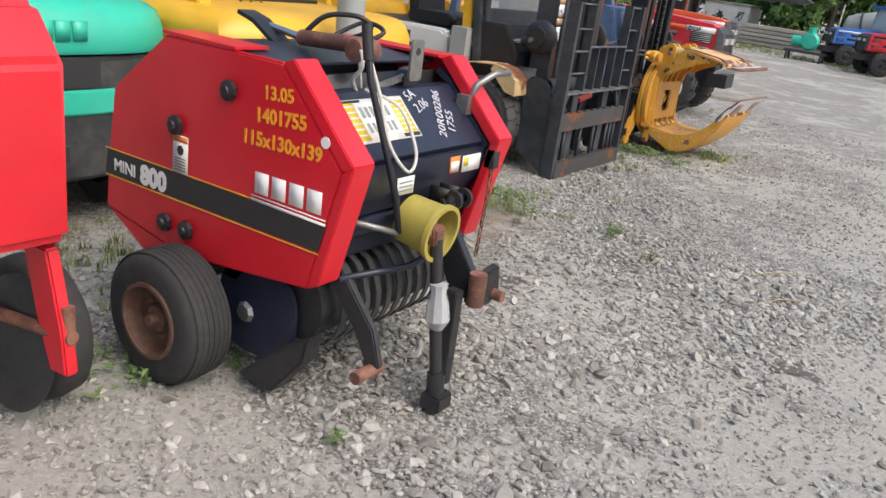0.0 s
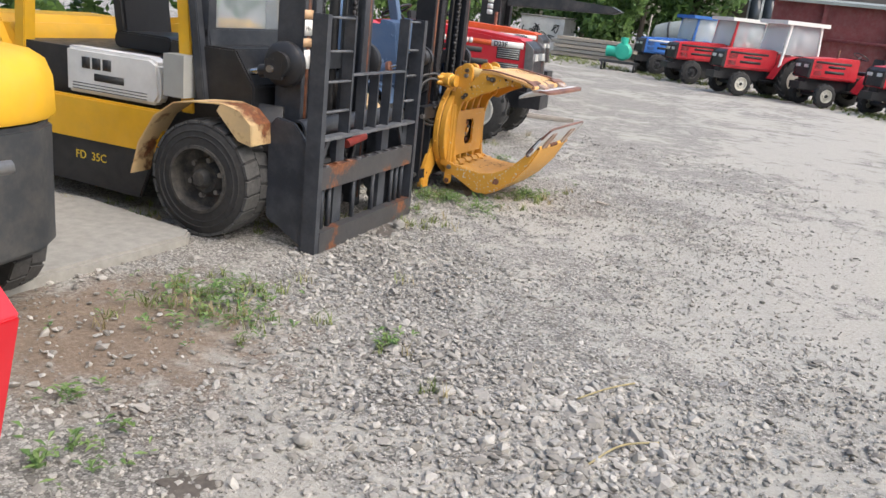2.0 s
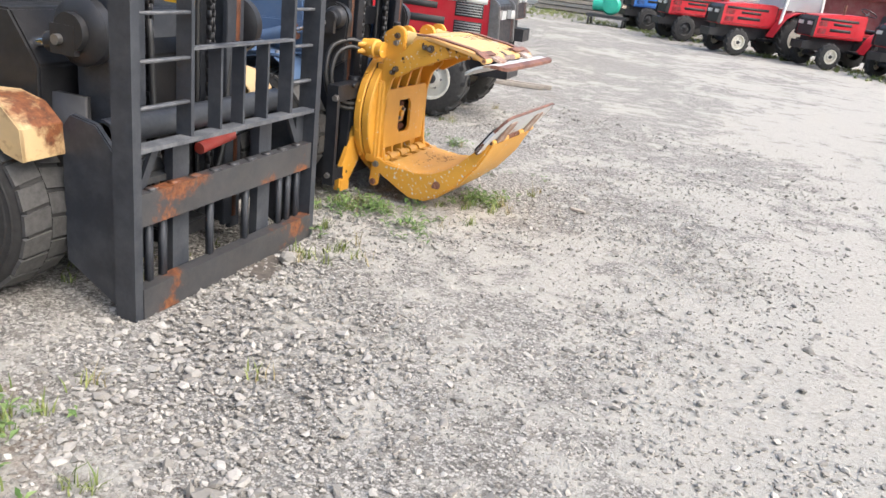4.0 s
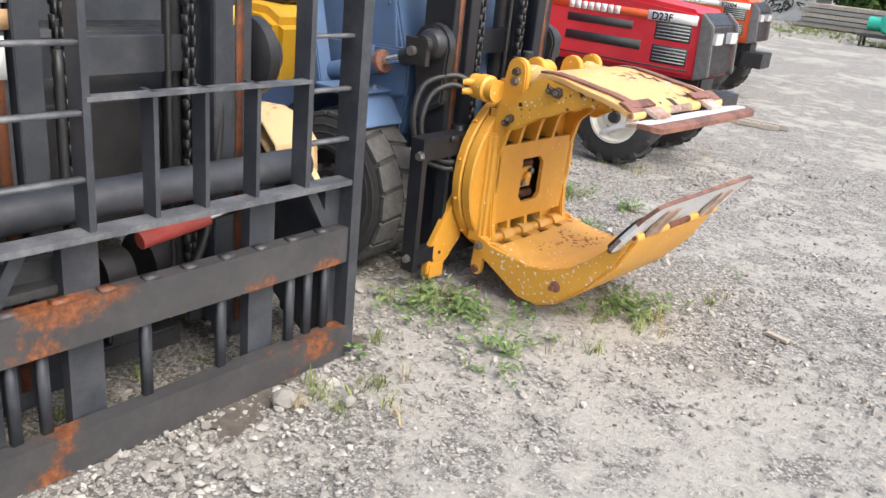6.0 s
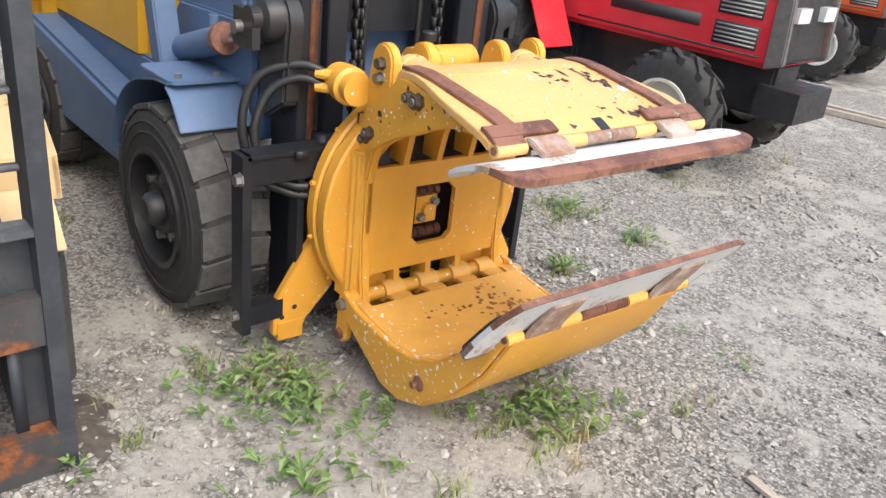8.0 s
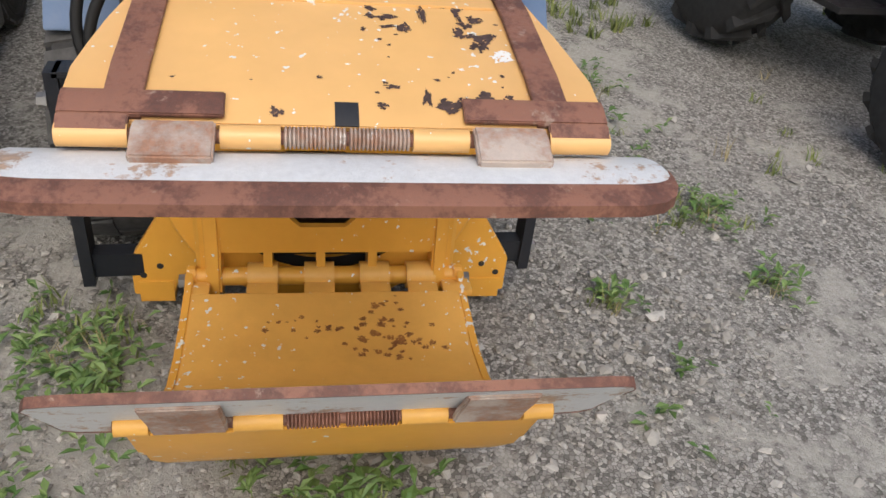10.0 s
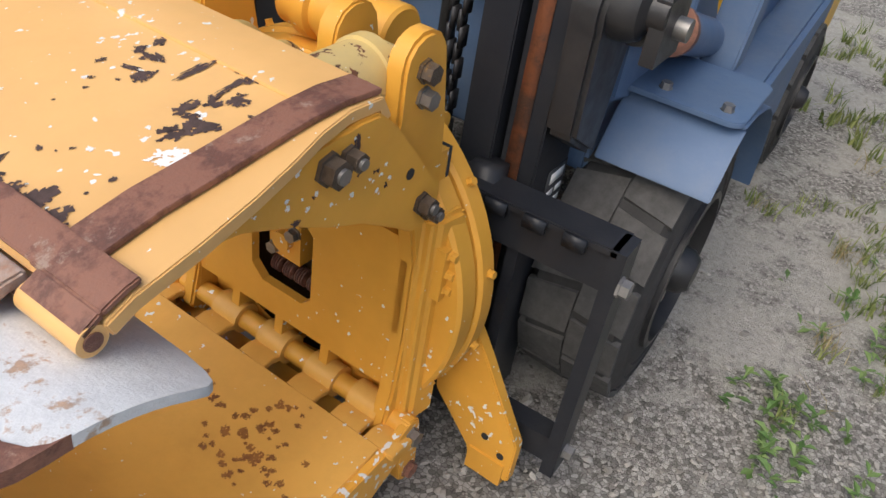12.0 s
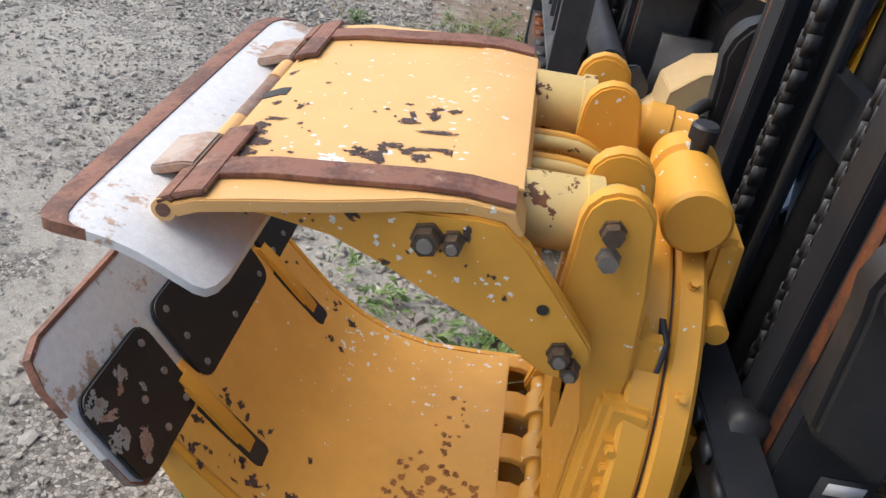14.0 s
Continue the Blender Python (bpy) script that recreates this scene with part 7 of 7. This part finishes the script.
def build_tank():
    t = thing("tank_trailer", "dirty grey steel tank on a black wheeled frame", "tank trailer")
    part("tank", bm_lathe([(0, 0), (0.35, 0.03), (0.52, 0.15), (0.58, 0.4), (0.58, 1.7), (0.40, 2.3), (0.25, 2.5), (0, 2.52)], (-2.35, 25.2, 1.1), (1, -0.05, 0.22), 36), M_TANK, t)
    part("hoop", bm_lathe([(0.575, 0), (0.60, 0), (0.60, 0.07), (0.575, 0.07)], (-1.75, 25.17, 1.235), (1, -0.05, 0.22), 36, closed=True), M_DGREY, t)
    part("frame", bm_box(-2.3, 0.2, 24.8, 25.5, 0.45, 0.58), M_DGREY, t, bev=0.01)
    for x in (-1.9, -0.2):
        for y, s in ((24.7, -1), (25.6, 1)):
            lug_wheel("wheel", t, (x, y, 0.40), 0.40, 0.22, s, M_DGREY)
    part("pole", bm_bar([(-2.5, 24.6, 0), (-2.45, 24.65, 2.0)], 0.025), M_WOOD, t)
    return t


build_tank()


def build_hut():
    h = thing("red_sheet_shed", "long dark red corrugated steel shed behind the tractors", "shed")
    n = 120
    pts = []
    for k in range(n + 1):
        x = 1.6 + 14.0 * k / n
        pts.append((x, 24.5 + (0.04 if k % 2 else 0.0)))
    bm = bmesh.new()
    lo, hi = [bm.verts.new((x, y, 0)) for x, y in pts], [bm.verts.new((x, y, 2.9)) for x, y in pts]
    for k in range(n):
        bm.faces.new((lo[k], lo[k + 1], hi[k + 1], hi[k]))
    part("front_wall", bm, M_REDHUT, h, smooth=10)
    part("back_wall", bm_box(1.6, 15.6, 28.9, 29.0, 0, 2.9), M_REDHUT, h)
    part("side_wall", bm_box(1.6, 1.7, 24.54, 28.9, 0, 2.9), M_REDHUT, h)
    part("side_wall", bm_box(15.5, 15.6, 24.54, 28.9, 0, 2.9), M_REDHUT, h)
    part("roof", bm_prism([(24.2, 2.88), (24.2, 2.98), (29.2, 3.3), (29.2, 3.2)], "x", 1.4, 15.8), M_TANK, h)
    for x in (3.2, 5.4, 7.6, 9.8):
        part("post", bm_box(x, x + 0.14, 24.3, 24.44, 0, 2.9), M_REDHUT, h, bev=0.01)
    part("rail", bm_box(1.6, 15.6, 24.36, 24.42, 1.7, 1.82), M_REDHUT, h)
    return h


build_hut()


def build_far_building():
    b = thing("brick_workshop", "grey-brown workshop building with white window frames", "building")
    part("wall", bm_box(-1.0, 22.0, 36.0, 36.4, 0, 6.0), M_BRICK, b)
    part("side_wall", bm_box(-1.0, -0.6, 36.4, 46.0, 0, 6.0), M_BRICK, b)
    part("roof", bm_prism([(35.6, 5.9), (46.5, 5.9), (46.5, 6.3), (41.0, 7.4), (35.6, 6.3)], "x", -1.4, 22.4), M_TANK, b)
    for k in range(7):
        x = 0.2 + 3.0 * k
        w = part("window", bm_box(x, x + 1.3, 35.93, 36.02, 1.6, 3.6), M_PAPER, b)
        part("pane", bm_box(x + 0.08, x + 0.60, 35.90, 35.94, 1.68, 3.52), M_GLASSD, w)
        part("pane", bm_box(x + 0.70, x + 1.22, 35.90, 35.94, 1.68, 3.52), M_GLASSD, w)
        part("sill", bm_box(x - 0.05, x + 1.35, 35.85, 36.0, 1.53, 1.6), M_CONC, w)
    return b


M_BRICK = painted("grey_brown_brick_wall", (0.20, 0.165, 0.14), 0.3, (0.1, 0.08, 0.07), 0, 0.4, 0.85, scale=0.6)
M_GLASSD = plain("dark_window_glass", (0.05, 0.06, 0.07), 0.12, 0, 0.1, 3, bump=0)
build_far_building()


def build_boom_forklift():
    f = thing("forklift", "black forklift mast with a raised dark boom behind the tractors", "forklift")
    part("mast", bm_box(-3.45, -3.05, 9.3, 9.45, 0.05, 2.4), M_GREASE, f, bev=0.01)
    part("mast", bm_box(-3.45, -3.05, 9.95, 10.1, 0.05, 2.4), M_GREASE, f, bev=0.01)
    part("cross_plate", bm_box(-3.2, -3.15, 9.45, 9.95, 1.0, 2.3), M_GREASE, f)
    part("boom", bm_prism([(-3.0, 1.62), (-0.9, 1.66), (-0.7, 1.72), (-0.9, 1.80), (-2.9, 1.92)], "y", 9.5, 9.9), M_DGREY, f, bev=0.015)
    name_blocks(6, 0.17, M_PAPER, f, Matrix.Translation((-3.20, 9.297, 1.42)) @ Euler((radians(90), radians(-90), 0)).to_matrix().to_4x4())
    part("body", bm_prism([(-5.6, 0.3), (-3.6, 0.3), (-3.6, 0.9), (-4.2, 1.1), (-5.6, 1.1)], "y", 9.15, 10.25), M_TORANGE, f, bev=0.04)
    for x in (-4.0, -5.2):
        for y, s in ((9.15, -1), (10.25, 1)):
            wheel_block("wheel", f, (x, y, 0.33), 0.33, 0.2, s, M_GREASE, 15)
    return f


build_boom_forklift()


# ---- trees and bushes ----
def foliage(cx, cy, cz, rx, ry, rz, n, size, rnd):
    """Leaf clumps scattered through uneven lobes."""
    lobes = [(cx + rnd.uniform(-0.75, 0.75) * rx, cy + rnd.uniform(-0.7, 0.7) * ry, cz + rnd.uniform(-0.75, 0.8) * rz, rnd.uniform(0.28, 0.55)) for _ in range(16)]
    v, f = [], []
    for k in range(n):
        lx, ly, lz, lr = lobes[rnd.randrange(16)]
        d = Vector((rnd.gauss(0, 1), rnd.gauss(0, 1), rnd.gauss(0, 1))).normalized() * (rnd.random() ** 0.4)
        p = Vector((lx + d.x * rx * lr, ly + d.y * ry * lr, max(0.05, lz + d.z * rz * lr)))
        a = Vector((rnd.gauss(0, 1), rnd.gauss(0, 1), rnd.gauss(0, 1))).normalized()
        b = a.orthogonal().normalized()
        s = size * rnd.uniform(0.5, 1.3)
        i = len(v)
        v += [p - a * s, p + b * s * 0.45, p + a * s, p - b * s * 0.45]
        f.append((i, i + 1, i + 2, i + 3))
    return v, f


def build_tree(x, y, h, spread, seed, n=5200, size=0.16, low=0.35, label="broad green deciduous tree with a ragged crown"):
    rnd = random.Random(seed)
    t = thing("tree", label, "tree", "", (x, y, 0))
    part("trunk", bm_lathe([(0, 0), (0.16, 0), (0.11, h * 0.3), (0.06, h * 0.75), (0, h * 0.8)], (0, 0, 0), (0.04, 0.02, 1), 12), M_BARK, t)
    for k in range(6):
        a = rnd.uniform(0, 6.28)
        z = h * rnd.uniform(0.25, 0.6)
        part("limb", bm_tube([(0, 0, z), (math.cos(a) * spread * 0.35, math.sin(a) * spread * 0.35, z + h * 0.13), (math.cos(a) * spread * 0.7, math.sin(a) * spread * 0.7, z + h * 0.22)], 0.045, 6), M_BARK, t)
    v, f = foliage(0, 0, h * (0.5 + low / 2), spread, spread, h * (0.5 - low / 2), n, size, rnd)
    me = bpy.data.meshes.new("crown")
    me.from_pydata(v, [], f)
    me.materials.append(M_LEAF)
    ob = new("crown", me)
    ob.parent = t
    return t


for i, (x, y, h, sp) in enumerate(((-6.6, 34.5, 7.0, 2.4), (-4.2, 33.0, 6.5, 2.3), (-2.2, 34.0, 7.5, 2.5), (-10.5, 37.0, 7.5, 3.0), (-13.5, 34.0, 7.0, 3.0), (-17.0, 36.0, 8.0, 3.4), (-8.6, 40.0, 8.5, 3.0), (-5.2, 30.6, 3.2, 1.5))):
    build_tree(x, y, h, sp, 20 + i, 6500, 0.17, 0.12)
for i, (x, y, h, sp) in enumerate(((-8.5, 2.0, 5.0, 2.4), (-9.5, 7.0, 6.0, 2.6), (-9.0, -3.0, 4.5, 2.3), (-9.5, -8.5, 5.0, 2.5), (-9.8, -14.0, 5.5, 2.6), (-10.5, 13.0, 6.0, 2.8), (-11.0, 20.0, 6.5, 2.8), (-11.5, 27.0, 7.0, 3.0))):
    build_tree(x, y, h, sp, 60 + i, 5200, 0.15, 0.1, "leafy green tree behind the row of machines")


# ---- grass, weeds and stones ----
def blades(patches, name, mat, label, seed, height=(0.02, 0.08), width=0.003):
    """Grass: bent tapered blades in patches of (x, y, radius, count)."""
    rnd = random.Random(seed)
    v, f = [], []
    for cx, cy, r, n in patches:
        tufts = [(cx + rnd.gauss(0, 0.5) * r, cy + rnd.gauss(0, 0.5) * r) for _ in range(max(1, n // 14))]
        for _ in range(n):
            tx, ty = tufts[rnd.randrange(len(tufts))]
            x, y = tx + rnd.gauss(0, 0.02), ty + rnd.gauss(0, 0.02)
            h = rnd.uniform(*height)
            a, lean = rnd.uniform(0, 6.28), rnd.uniform(0.15, 1.0)
            dx, dy = math.cos(a), math.sin(a)
            w = width * rnd.uniform(0.6, 1.4)
            i = len(v)
            for u, k in ((0, 1.0), (0.5, 0.8), (1.0, 0.12)):
                px, py, pz = x + dx * lean * h * u * u, y + dy * lean * h * u * u, h * (u - 0.28 * lean * u * u) - 0.006
                v += [(px - dy * w * k, py + dx * w * k, pz), (px + dy * w * k, py - dx * w * k, pz)]
            f += [(i, i + 1, i + 3, i + 2), (i + 2, i + 3, i + 5, i + 4)]
    me = bpy.data.meshes.new(name)
    me.from_pydata(v, [], f)
    me.materials.append(mat)
    return tagged(new(name, me), label, "grass", kind="stuff")


def broadleaves(patches, name, mat, label, seed):
    """Low weeds: rosettes of pointed folded leaves."""
    rnd = random.Random(seed)
    v, f = [], []
    for cx, cy, r, n in patches:
        for _ in range(n // 2):
            x, y = cx + rnd.gauss(0, 0.5) * r, cy + rnd.gauss(0, 0.5) * r
            for k in range(rnd.randint(3, 7)):
                a = rnd.uniform(0, 6.28)
                L, w, up = rnd.uniform(0.018, 0.055), rnd.uniform(0.28, 0.5), rnd.uniform(0.1, 0.9)
                z0 = rnd.uniform(0.0, 0.05)
                dx, dy = math.cos(a), math.sin(a)
                i = len(v)
                v += [(x, y, z0), (x + dx * L * 0.5 - dy * L * w * 0.5, y + dy * L * 0.5 + dx * L * w * 0.5, z0 + up * L * 0.55),
                      (x + dx * L, y + dy * L, z0 + up * L * 0.5), (x + dx * L * 0.5 + dy * L * w * 0.5, y + dy * L * 0.5 - dx * L * w * 0.5, z0 + up * L * 0.55),
                      (x + dx * L * 0.5, y + dy * L * 0.5, z0 + up * L * 0.38)]
                f += [(i, i + 4, i + 1), (i + 1, i + 4, i + 2), (i, i + 3, i + 4), (i + 4, i + 3, i + 2)]
    me = bpy.data.meshes.new(name)
    me.from_pydata(v, [], f)
    me.materials.append(mat)
    return tagged(new(name, me), label, "weeds", kind="stuff")


GREEN = [(0.0, -3.42, 0.32, 420), (0.1, -3.2, 0.3, 200), (0.35, -3.55, 0.22, 120), (0.5, -3.43, 0.15, 90), (-0.1, -3.7, 0.25, 160), (1.31, -3.72, 0.05, 60), (0.98, -3.4, 0.07, 40),
         (0.19, -1.40, 0.12, 170), (0.28, -1.32, 0.1, 60), (0.43, -1.25, 0.08, 30), (-0.16, -0.70, 0.16, 150), (-0.03, -0.60, 0.14, 110), (0.60, -0.15, 0.18, 210), (0.62, 0.05, 0.16, 170),
         (0.64, -0.5, 0.12, 50), (-0.58, 1.38, 0.16, 120), (-0.95, 1.9, 0.25, 100), (-0.45, 2.5, 0.3, 120), (-0.85, 3.8, 0.3, 160), (-1.26, -0.65, 0.3, 90), (-0.6, -0.70, 0.12, 40),
         (0.83, 0.5, 0.1, 50), (-1.65, 1.15, 0.3, 420), (-1.3, 1.15, 0.22, 260), (-2.1, 1.05, 0.35, 420), (-1.6, 2.4, 0.3, 80), (-0.12, 1.45, 0.14, 50), (-0.60, 1.45, 0.14, 110), (-0.8, 1.0, 0.14, 60),
         (-0.10, 0.90, 0.10, 50), (-0.65, -5.9, 0.25, 420), (-0.55, -6.2, 0.25, 300), (-0.1, -6.4, 0.25, 200), (0.40, -6.66, 0.15, 90), (-0.5, -2.35, 0.25, 120), (-0.2, -2.2, 0.25, 130), (0.02, -0.95, 0.2, 60),
         (-0.4, -1.5, 0.35, 220), (-0.3, -1.9, 0.3, 160), (-1.1, -2.55, 0.25, 200), (-1.5, -2.5, 0.3, 260), (0.2, -2.9, 0.1, 30), (0.66, -2.58, 0.05, 20)]
GREEN = [(x, y, r, int(n * 0.42)) for x, y, r, n in GREEN]
blades(GREEN, "grass_tufts", M_GRASS, "thin green grass tufts growing through the gravel", 11)
blades([(x + 0.05, y - 0.04, r * 1.2, max(8, n // 4)) for x, y, r, n in GREEN], "dry_grass", M_DRY, "dry straw-coloured grass stems among the gravel", 12, (0.04, 0.11), 0.0022)
broadleaves([(0.0, -3.45, 0.35, 160), (0.25, -3.6, 0.3, 60), (0.55, -4.75, 0.18, 50), (0.25, -4.5, 0.12, 24), (0.98, -3.4, 0.07, 26), (0.08, -1.23, 0.05, 6), (-0.02, -0.65, 0.22, 90), (0.10, -0.58, 0.15, 60), (0.30, -0.40, 0.04, 10), (0.55, -0.02, 0.2, 70), (0.62, 0.12, 0.15, 40),
             (0.35, -0.55, 0.2, 25), (0.45, -0.85, 0.2, 20), (-0.82, 0.99, 0.10, 26), (-0.65, 1.05, 0.12, 30), (-0.6, 1.43, 0.15, 40), (-0.12, 1.46, 0.14, 34), (-0.1, 0.9, 0.08, 26), (-0.62, 1.44, 0.1, 20), (0.2, 0.97, 0.06, 10),
             (-1.3, 1.2, 0.3, 60), (0.40, -0.76, 0.12, 26), (0.68, -6.33, 0.08, 14), (0.42, -6.64, 0.12, 30), (0.59, -6.65, 0.06, 14), (1.31, -6.42, 0.03, 6), (0.5, 0.8, 0.3, 14), (-1.8, 1.4, 0.3, 50)],
            "weed_leaves", M_WEED, "small broad-leaved weeds growing in the gravel", 13)
VERGE = []
vr = random.Random(3)
for k in range(46):
    u = k / 45
    VERGE.append((-3.8 + 12.5 * u + vr.uniform(-0.4, 0.4), 22.5 - 11.0 * u + vr.uniform(-0.7, 0.9) + 1.0, 0.7, 260))
for k in range(24):
    VERGE.append((vr.uniform(-7.0, -4.6), vr.uniform(20, 30), 0.9, 200))
for k in range(40):
    VERGE.append((vr.uniform(-7.5, -3.3), vr.uniform(-9, 12), 0.8, 240))
for k in range(18):
    VERGE.append((vr.uniform(-4.2, -2.6), vr.uniform(0.9, 2.0), 0.35, 110))
blades(VERGE, "verge_grass", M_GRASS, "rough green grass verge under and behind the machines", 14, (0.03, 0.13), 0.0045)


def build_stones():
    """Crushed stones, denser along the machines, thinning out on the road."""
    rng = np.random.default_rng(5)
    n = 250000
    x, y = rng.uniform(-1.4, 4.6, n), rng.uniform(-8.4, 4.6, n)
    walked = np.where(y < -2, 2.3 + 0.02 * (y + 8), 1.6)
    keep = np.exp(-np.clip(np.abs(x - walked + 0.7) - 0.9, 0, None) * 0.75)
    patch = 0.5 + 0.5 * np.sin(x * 2.1 + 1.3 * np.sin(y * 1.7)) * np.sin(y * 1.9 + 0.7 * np.sin(x * 2.3))
    road = np.clip(1.5 - 0.42 * np.clip(x - 1.4, 0, None), 0.12, 1)
    lean = np.where(y > 0.9, 0.8, 1.0)
    bare = np.where((x + 0.1) ** 2 + (y + 3.95) ** 2 < 0.42, 0.22, 1.0)
    fade = np.clip((4.6 - y) / 3.0, 0, 1) * np.clip((4.6 - x) / 1.6, 0, 1) * np.where(y > -1.6, 0.62, 1.0) * np.clip(1.35 - 0.5 * np.clip(x - 1.2, 0, None), 0.18, 1.0)
    sel = rng.random(n) < fade * bare * keep * road * lean * (0.42 + 0.58 * patch)
    x, y, patch = x[sel], y[sel], patch[sel]
    n = len(x)
    r = np.clip(rng.lognormal(math.log(0.0056), 0.50, n), 0.0028, 0.022) * (0.8 + 0.45 * patch) * np.where((x > 0.9) & (x < 2.3) & (y < -3.1) & (y > -6.5), 1.5, np.where(y > -1.6, 0.82, 1.0))
    g = (1 + 5 ** 0.5) / 2
    ico = np.array([(-1, g, 0), (1, g, 0), (-1, -g, 0), (1, -g, 0), (0, -1, g), (0, 1, g), (0, -1, -g), (0, 1, -g), (g, 0, -1), (g, 0, 1), (-g, 0, -1), (-g, 0, 1)], float) / 1.9
    tri = np.array([(0, 11, 5), (0, 5, 1), (0, 1, 7), (0, 7, 10), (0, 10, 11), (1, 5, 9), (5, 11, 4), (11, 10, 2), (10, 7, 6), (7, 1, 8), (3, 9, 4), (3, 4, 2), (3, 2, 6), (3, 6, 8), (3, 8, 9), (4, 9, 5), (2, 4, 11), (6, 2, 10), (8, 6, 7), (9, 8, 1)])
    v = ico[None] * (1 + rng.uniform(-0.48, 0.42, (n, 12, 1)))
    v = v * np.stack([rng.uniform(0.8, 1.6, n), rng.uniform(0.7, 1.15, n), rng.uniform(0.38, 0.75, n)], 1)[:, None, :]
    a, b = rng.uniform(0, 6.283, n), rng.normal(0, 0.35, n)
    ca, sa, cb, sb = np.cos(a)[:, None], np.sin(a)[:, None], np.cos(b)[:, None], np.sin(b)[:, None]
    vx, vz = v[..., 0] * cb + v[..., 2] * sb, -v[..., 0] * sb + v[..., 2] * cb
    px, py = vx * ca - v[..., 1] * sa, vx * sa + v[..., 1] * ca
    P = np.stack([px * r[:, None] + x[:, None], py * r[:, None] + y[:, None], vz * r[:, None] + (r * 0.12)[:, None]], -1).reshape(-1, 3)
    T = (tri[None] + (np.arange(n) * 12)[:, None, None]).reshape(-1, 3)
    me = bpy.data.meshes.new("gravel_stones")
    me.vertices.add(len(P))
    me.vertices.foreach_set("co", P.astype(np.float32).ravel())
    me.loops.add(T.size)
    me.loops.foreach_set("vertex_index", T.astype(np.int32).ravel())
    me.polygons.add(len(T))
    me.polygons.foreach_set("loop_start", np.arange(0, T.size, 3, dtype=np.int32))
    me.update(calc_edges=True)
    me.polygons.foreach_set("use_smooth", np.zeros(len(T), dtype=bool))
    me.materials.append(M_STONE)
    return tagged(new("gravel_stones", me), "loose grey crushed stones lying over the yard", "gravel", kind="stuff")


build_stones()


def loose_rock(x, y, r, seed, label):
    rnd = random.Random(seed)
    bm = bmesh.new()
    bmesh.ops.create_icosphere(bm, subdivisions=2, radius=r)
    for q in bm.verts:
        q.co *= 1 + 0.28 * noise.noise(q.co * (1.3 / r) + Vector((seed, 0, 0)))
        q.co.z *= 0.75
    ob = part("rock", bm, M_CONC, None, smooth=20)
    ob.matrix_basis = pose(x, y, r * 0.55, rnd.uniform(-20, 20), rnd.uniform(-20, 20), rnd.uniform(0, 360))
    return tagged(ob, label, "rock")


loose_rock(0.16, -1.61, 0.042, 3, "pale fist-sized rock beside the fork carriage")
loose_rock(0.30, -1.45, 0.025, 5, "small pale rock on the gravel")
loose_rock(1.10, -4.3, 0.032, 8, "grey rock lying on the gravel")


def twig(pts, label):
    return tagged(part("twig", bm_tube(pts, 0.004, 5), M_DRY, None), label, "twig")


def flat_stain(x, y, r, seed, stretch):
    rnd = random.Random(seed)
    bm = bmesh.new()
    n = 36
    mid = bm.verts.new((x, y, 0.004))
    ring = []
    for k in range(n):
        a = 6.283 * k / n
        q = r * (1 + 0.3 * math.sin(3 * a + seed) + 0.2 * math.sin(7 * a + 2 * seed) + rnd.uniform(-0.12, 0.12))
        ring.append(bm.verts.new((x + q * math.cos(a), y + q * stretch * math.sin(a), 0.003)))
    for k in range(n):
        bm.faces.new((mid, ring[k], ring[(k + 1) % n]))
    return tagged(part("ground_stain", bm, M_OIL, None), "dark damp oily stain on the gravel", "stain", kind="structure")


flat_stain(2.33, -4.56, 0.10, 2, 0.7)
flat_stain(0.95, -4.70, 0.07, 5, 1.2)
flat_stain(0.10, -1.75, 0.09, 3, 1.6)
flat_stain(-0.10, -1.15, 0.13, 7, 0.9)
flat_stain(-0.06, -1.42, 0.10, 9, 1.3)
twig([(1.85, -3.43, 0.012), (1.94, -3.28, 0.02), (2.03, -3.14, 0.012)], "thin dry twig lying on the gravel")
twig([(2.0, -3.9, 0.012), (2.08, -3.72, 0.02), (2.2, -3.6, 0.01)], "thin dry twig lying on the gravel")
plank("wood_scrap", "small splintered scrap of weathered wood", (1.11, 0.342), (1.21, 0.324), 0.03, 0.012, M_WOOD)
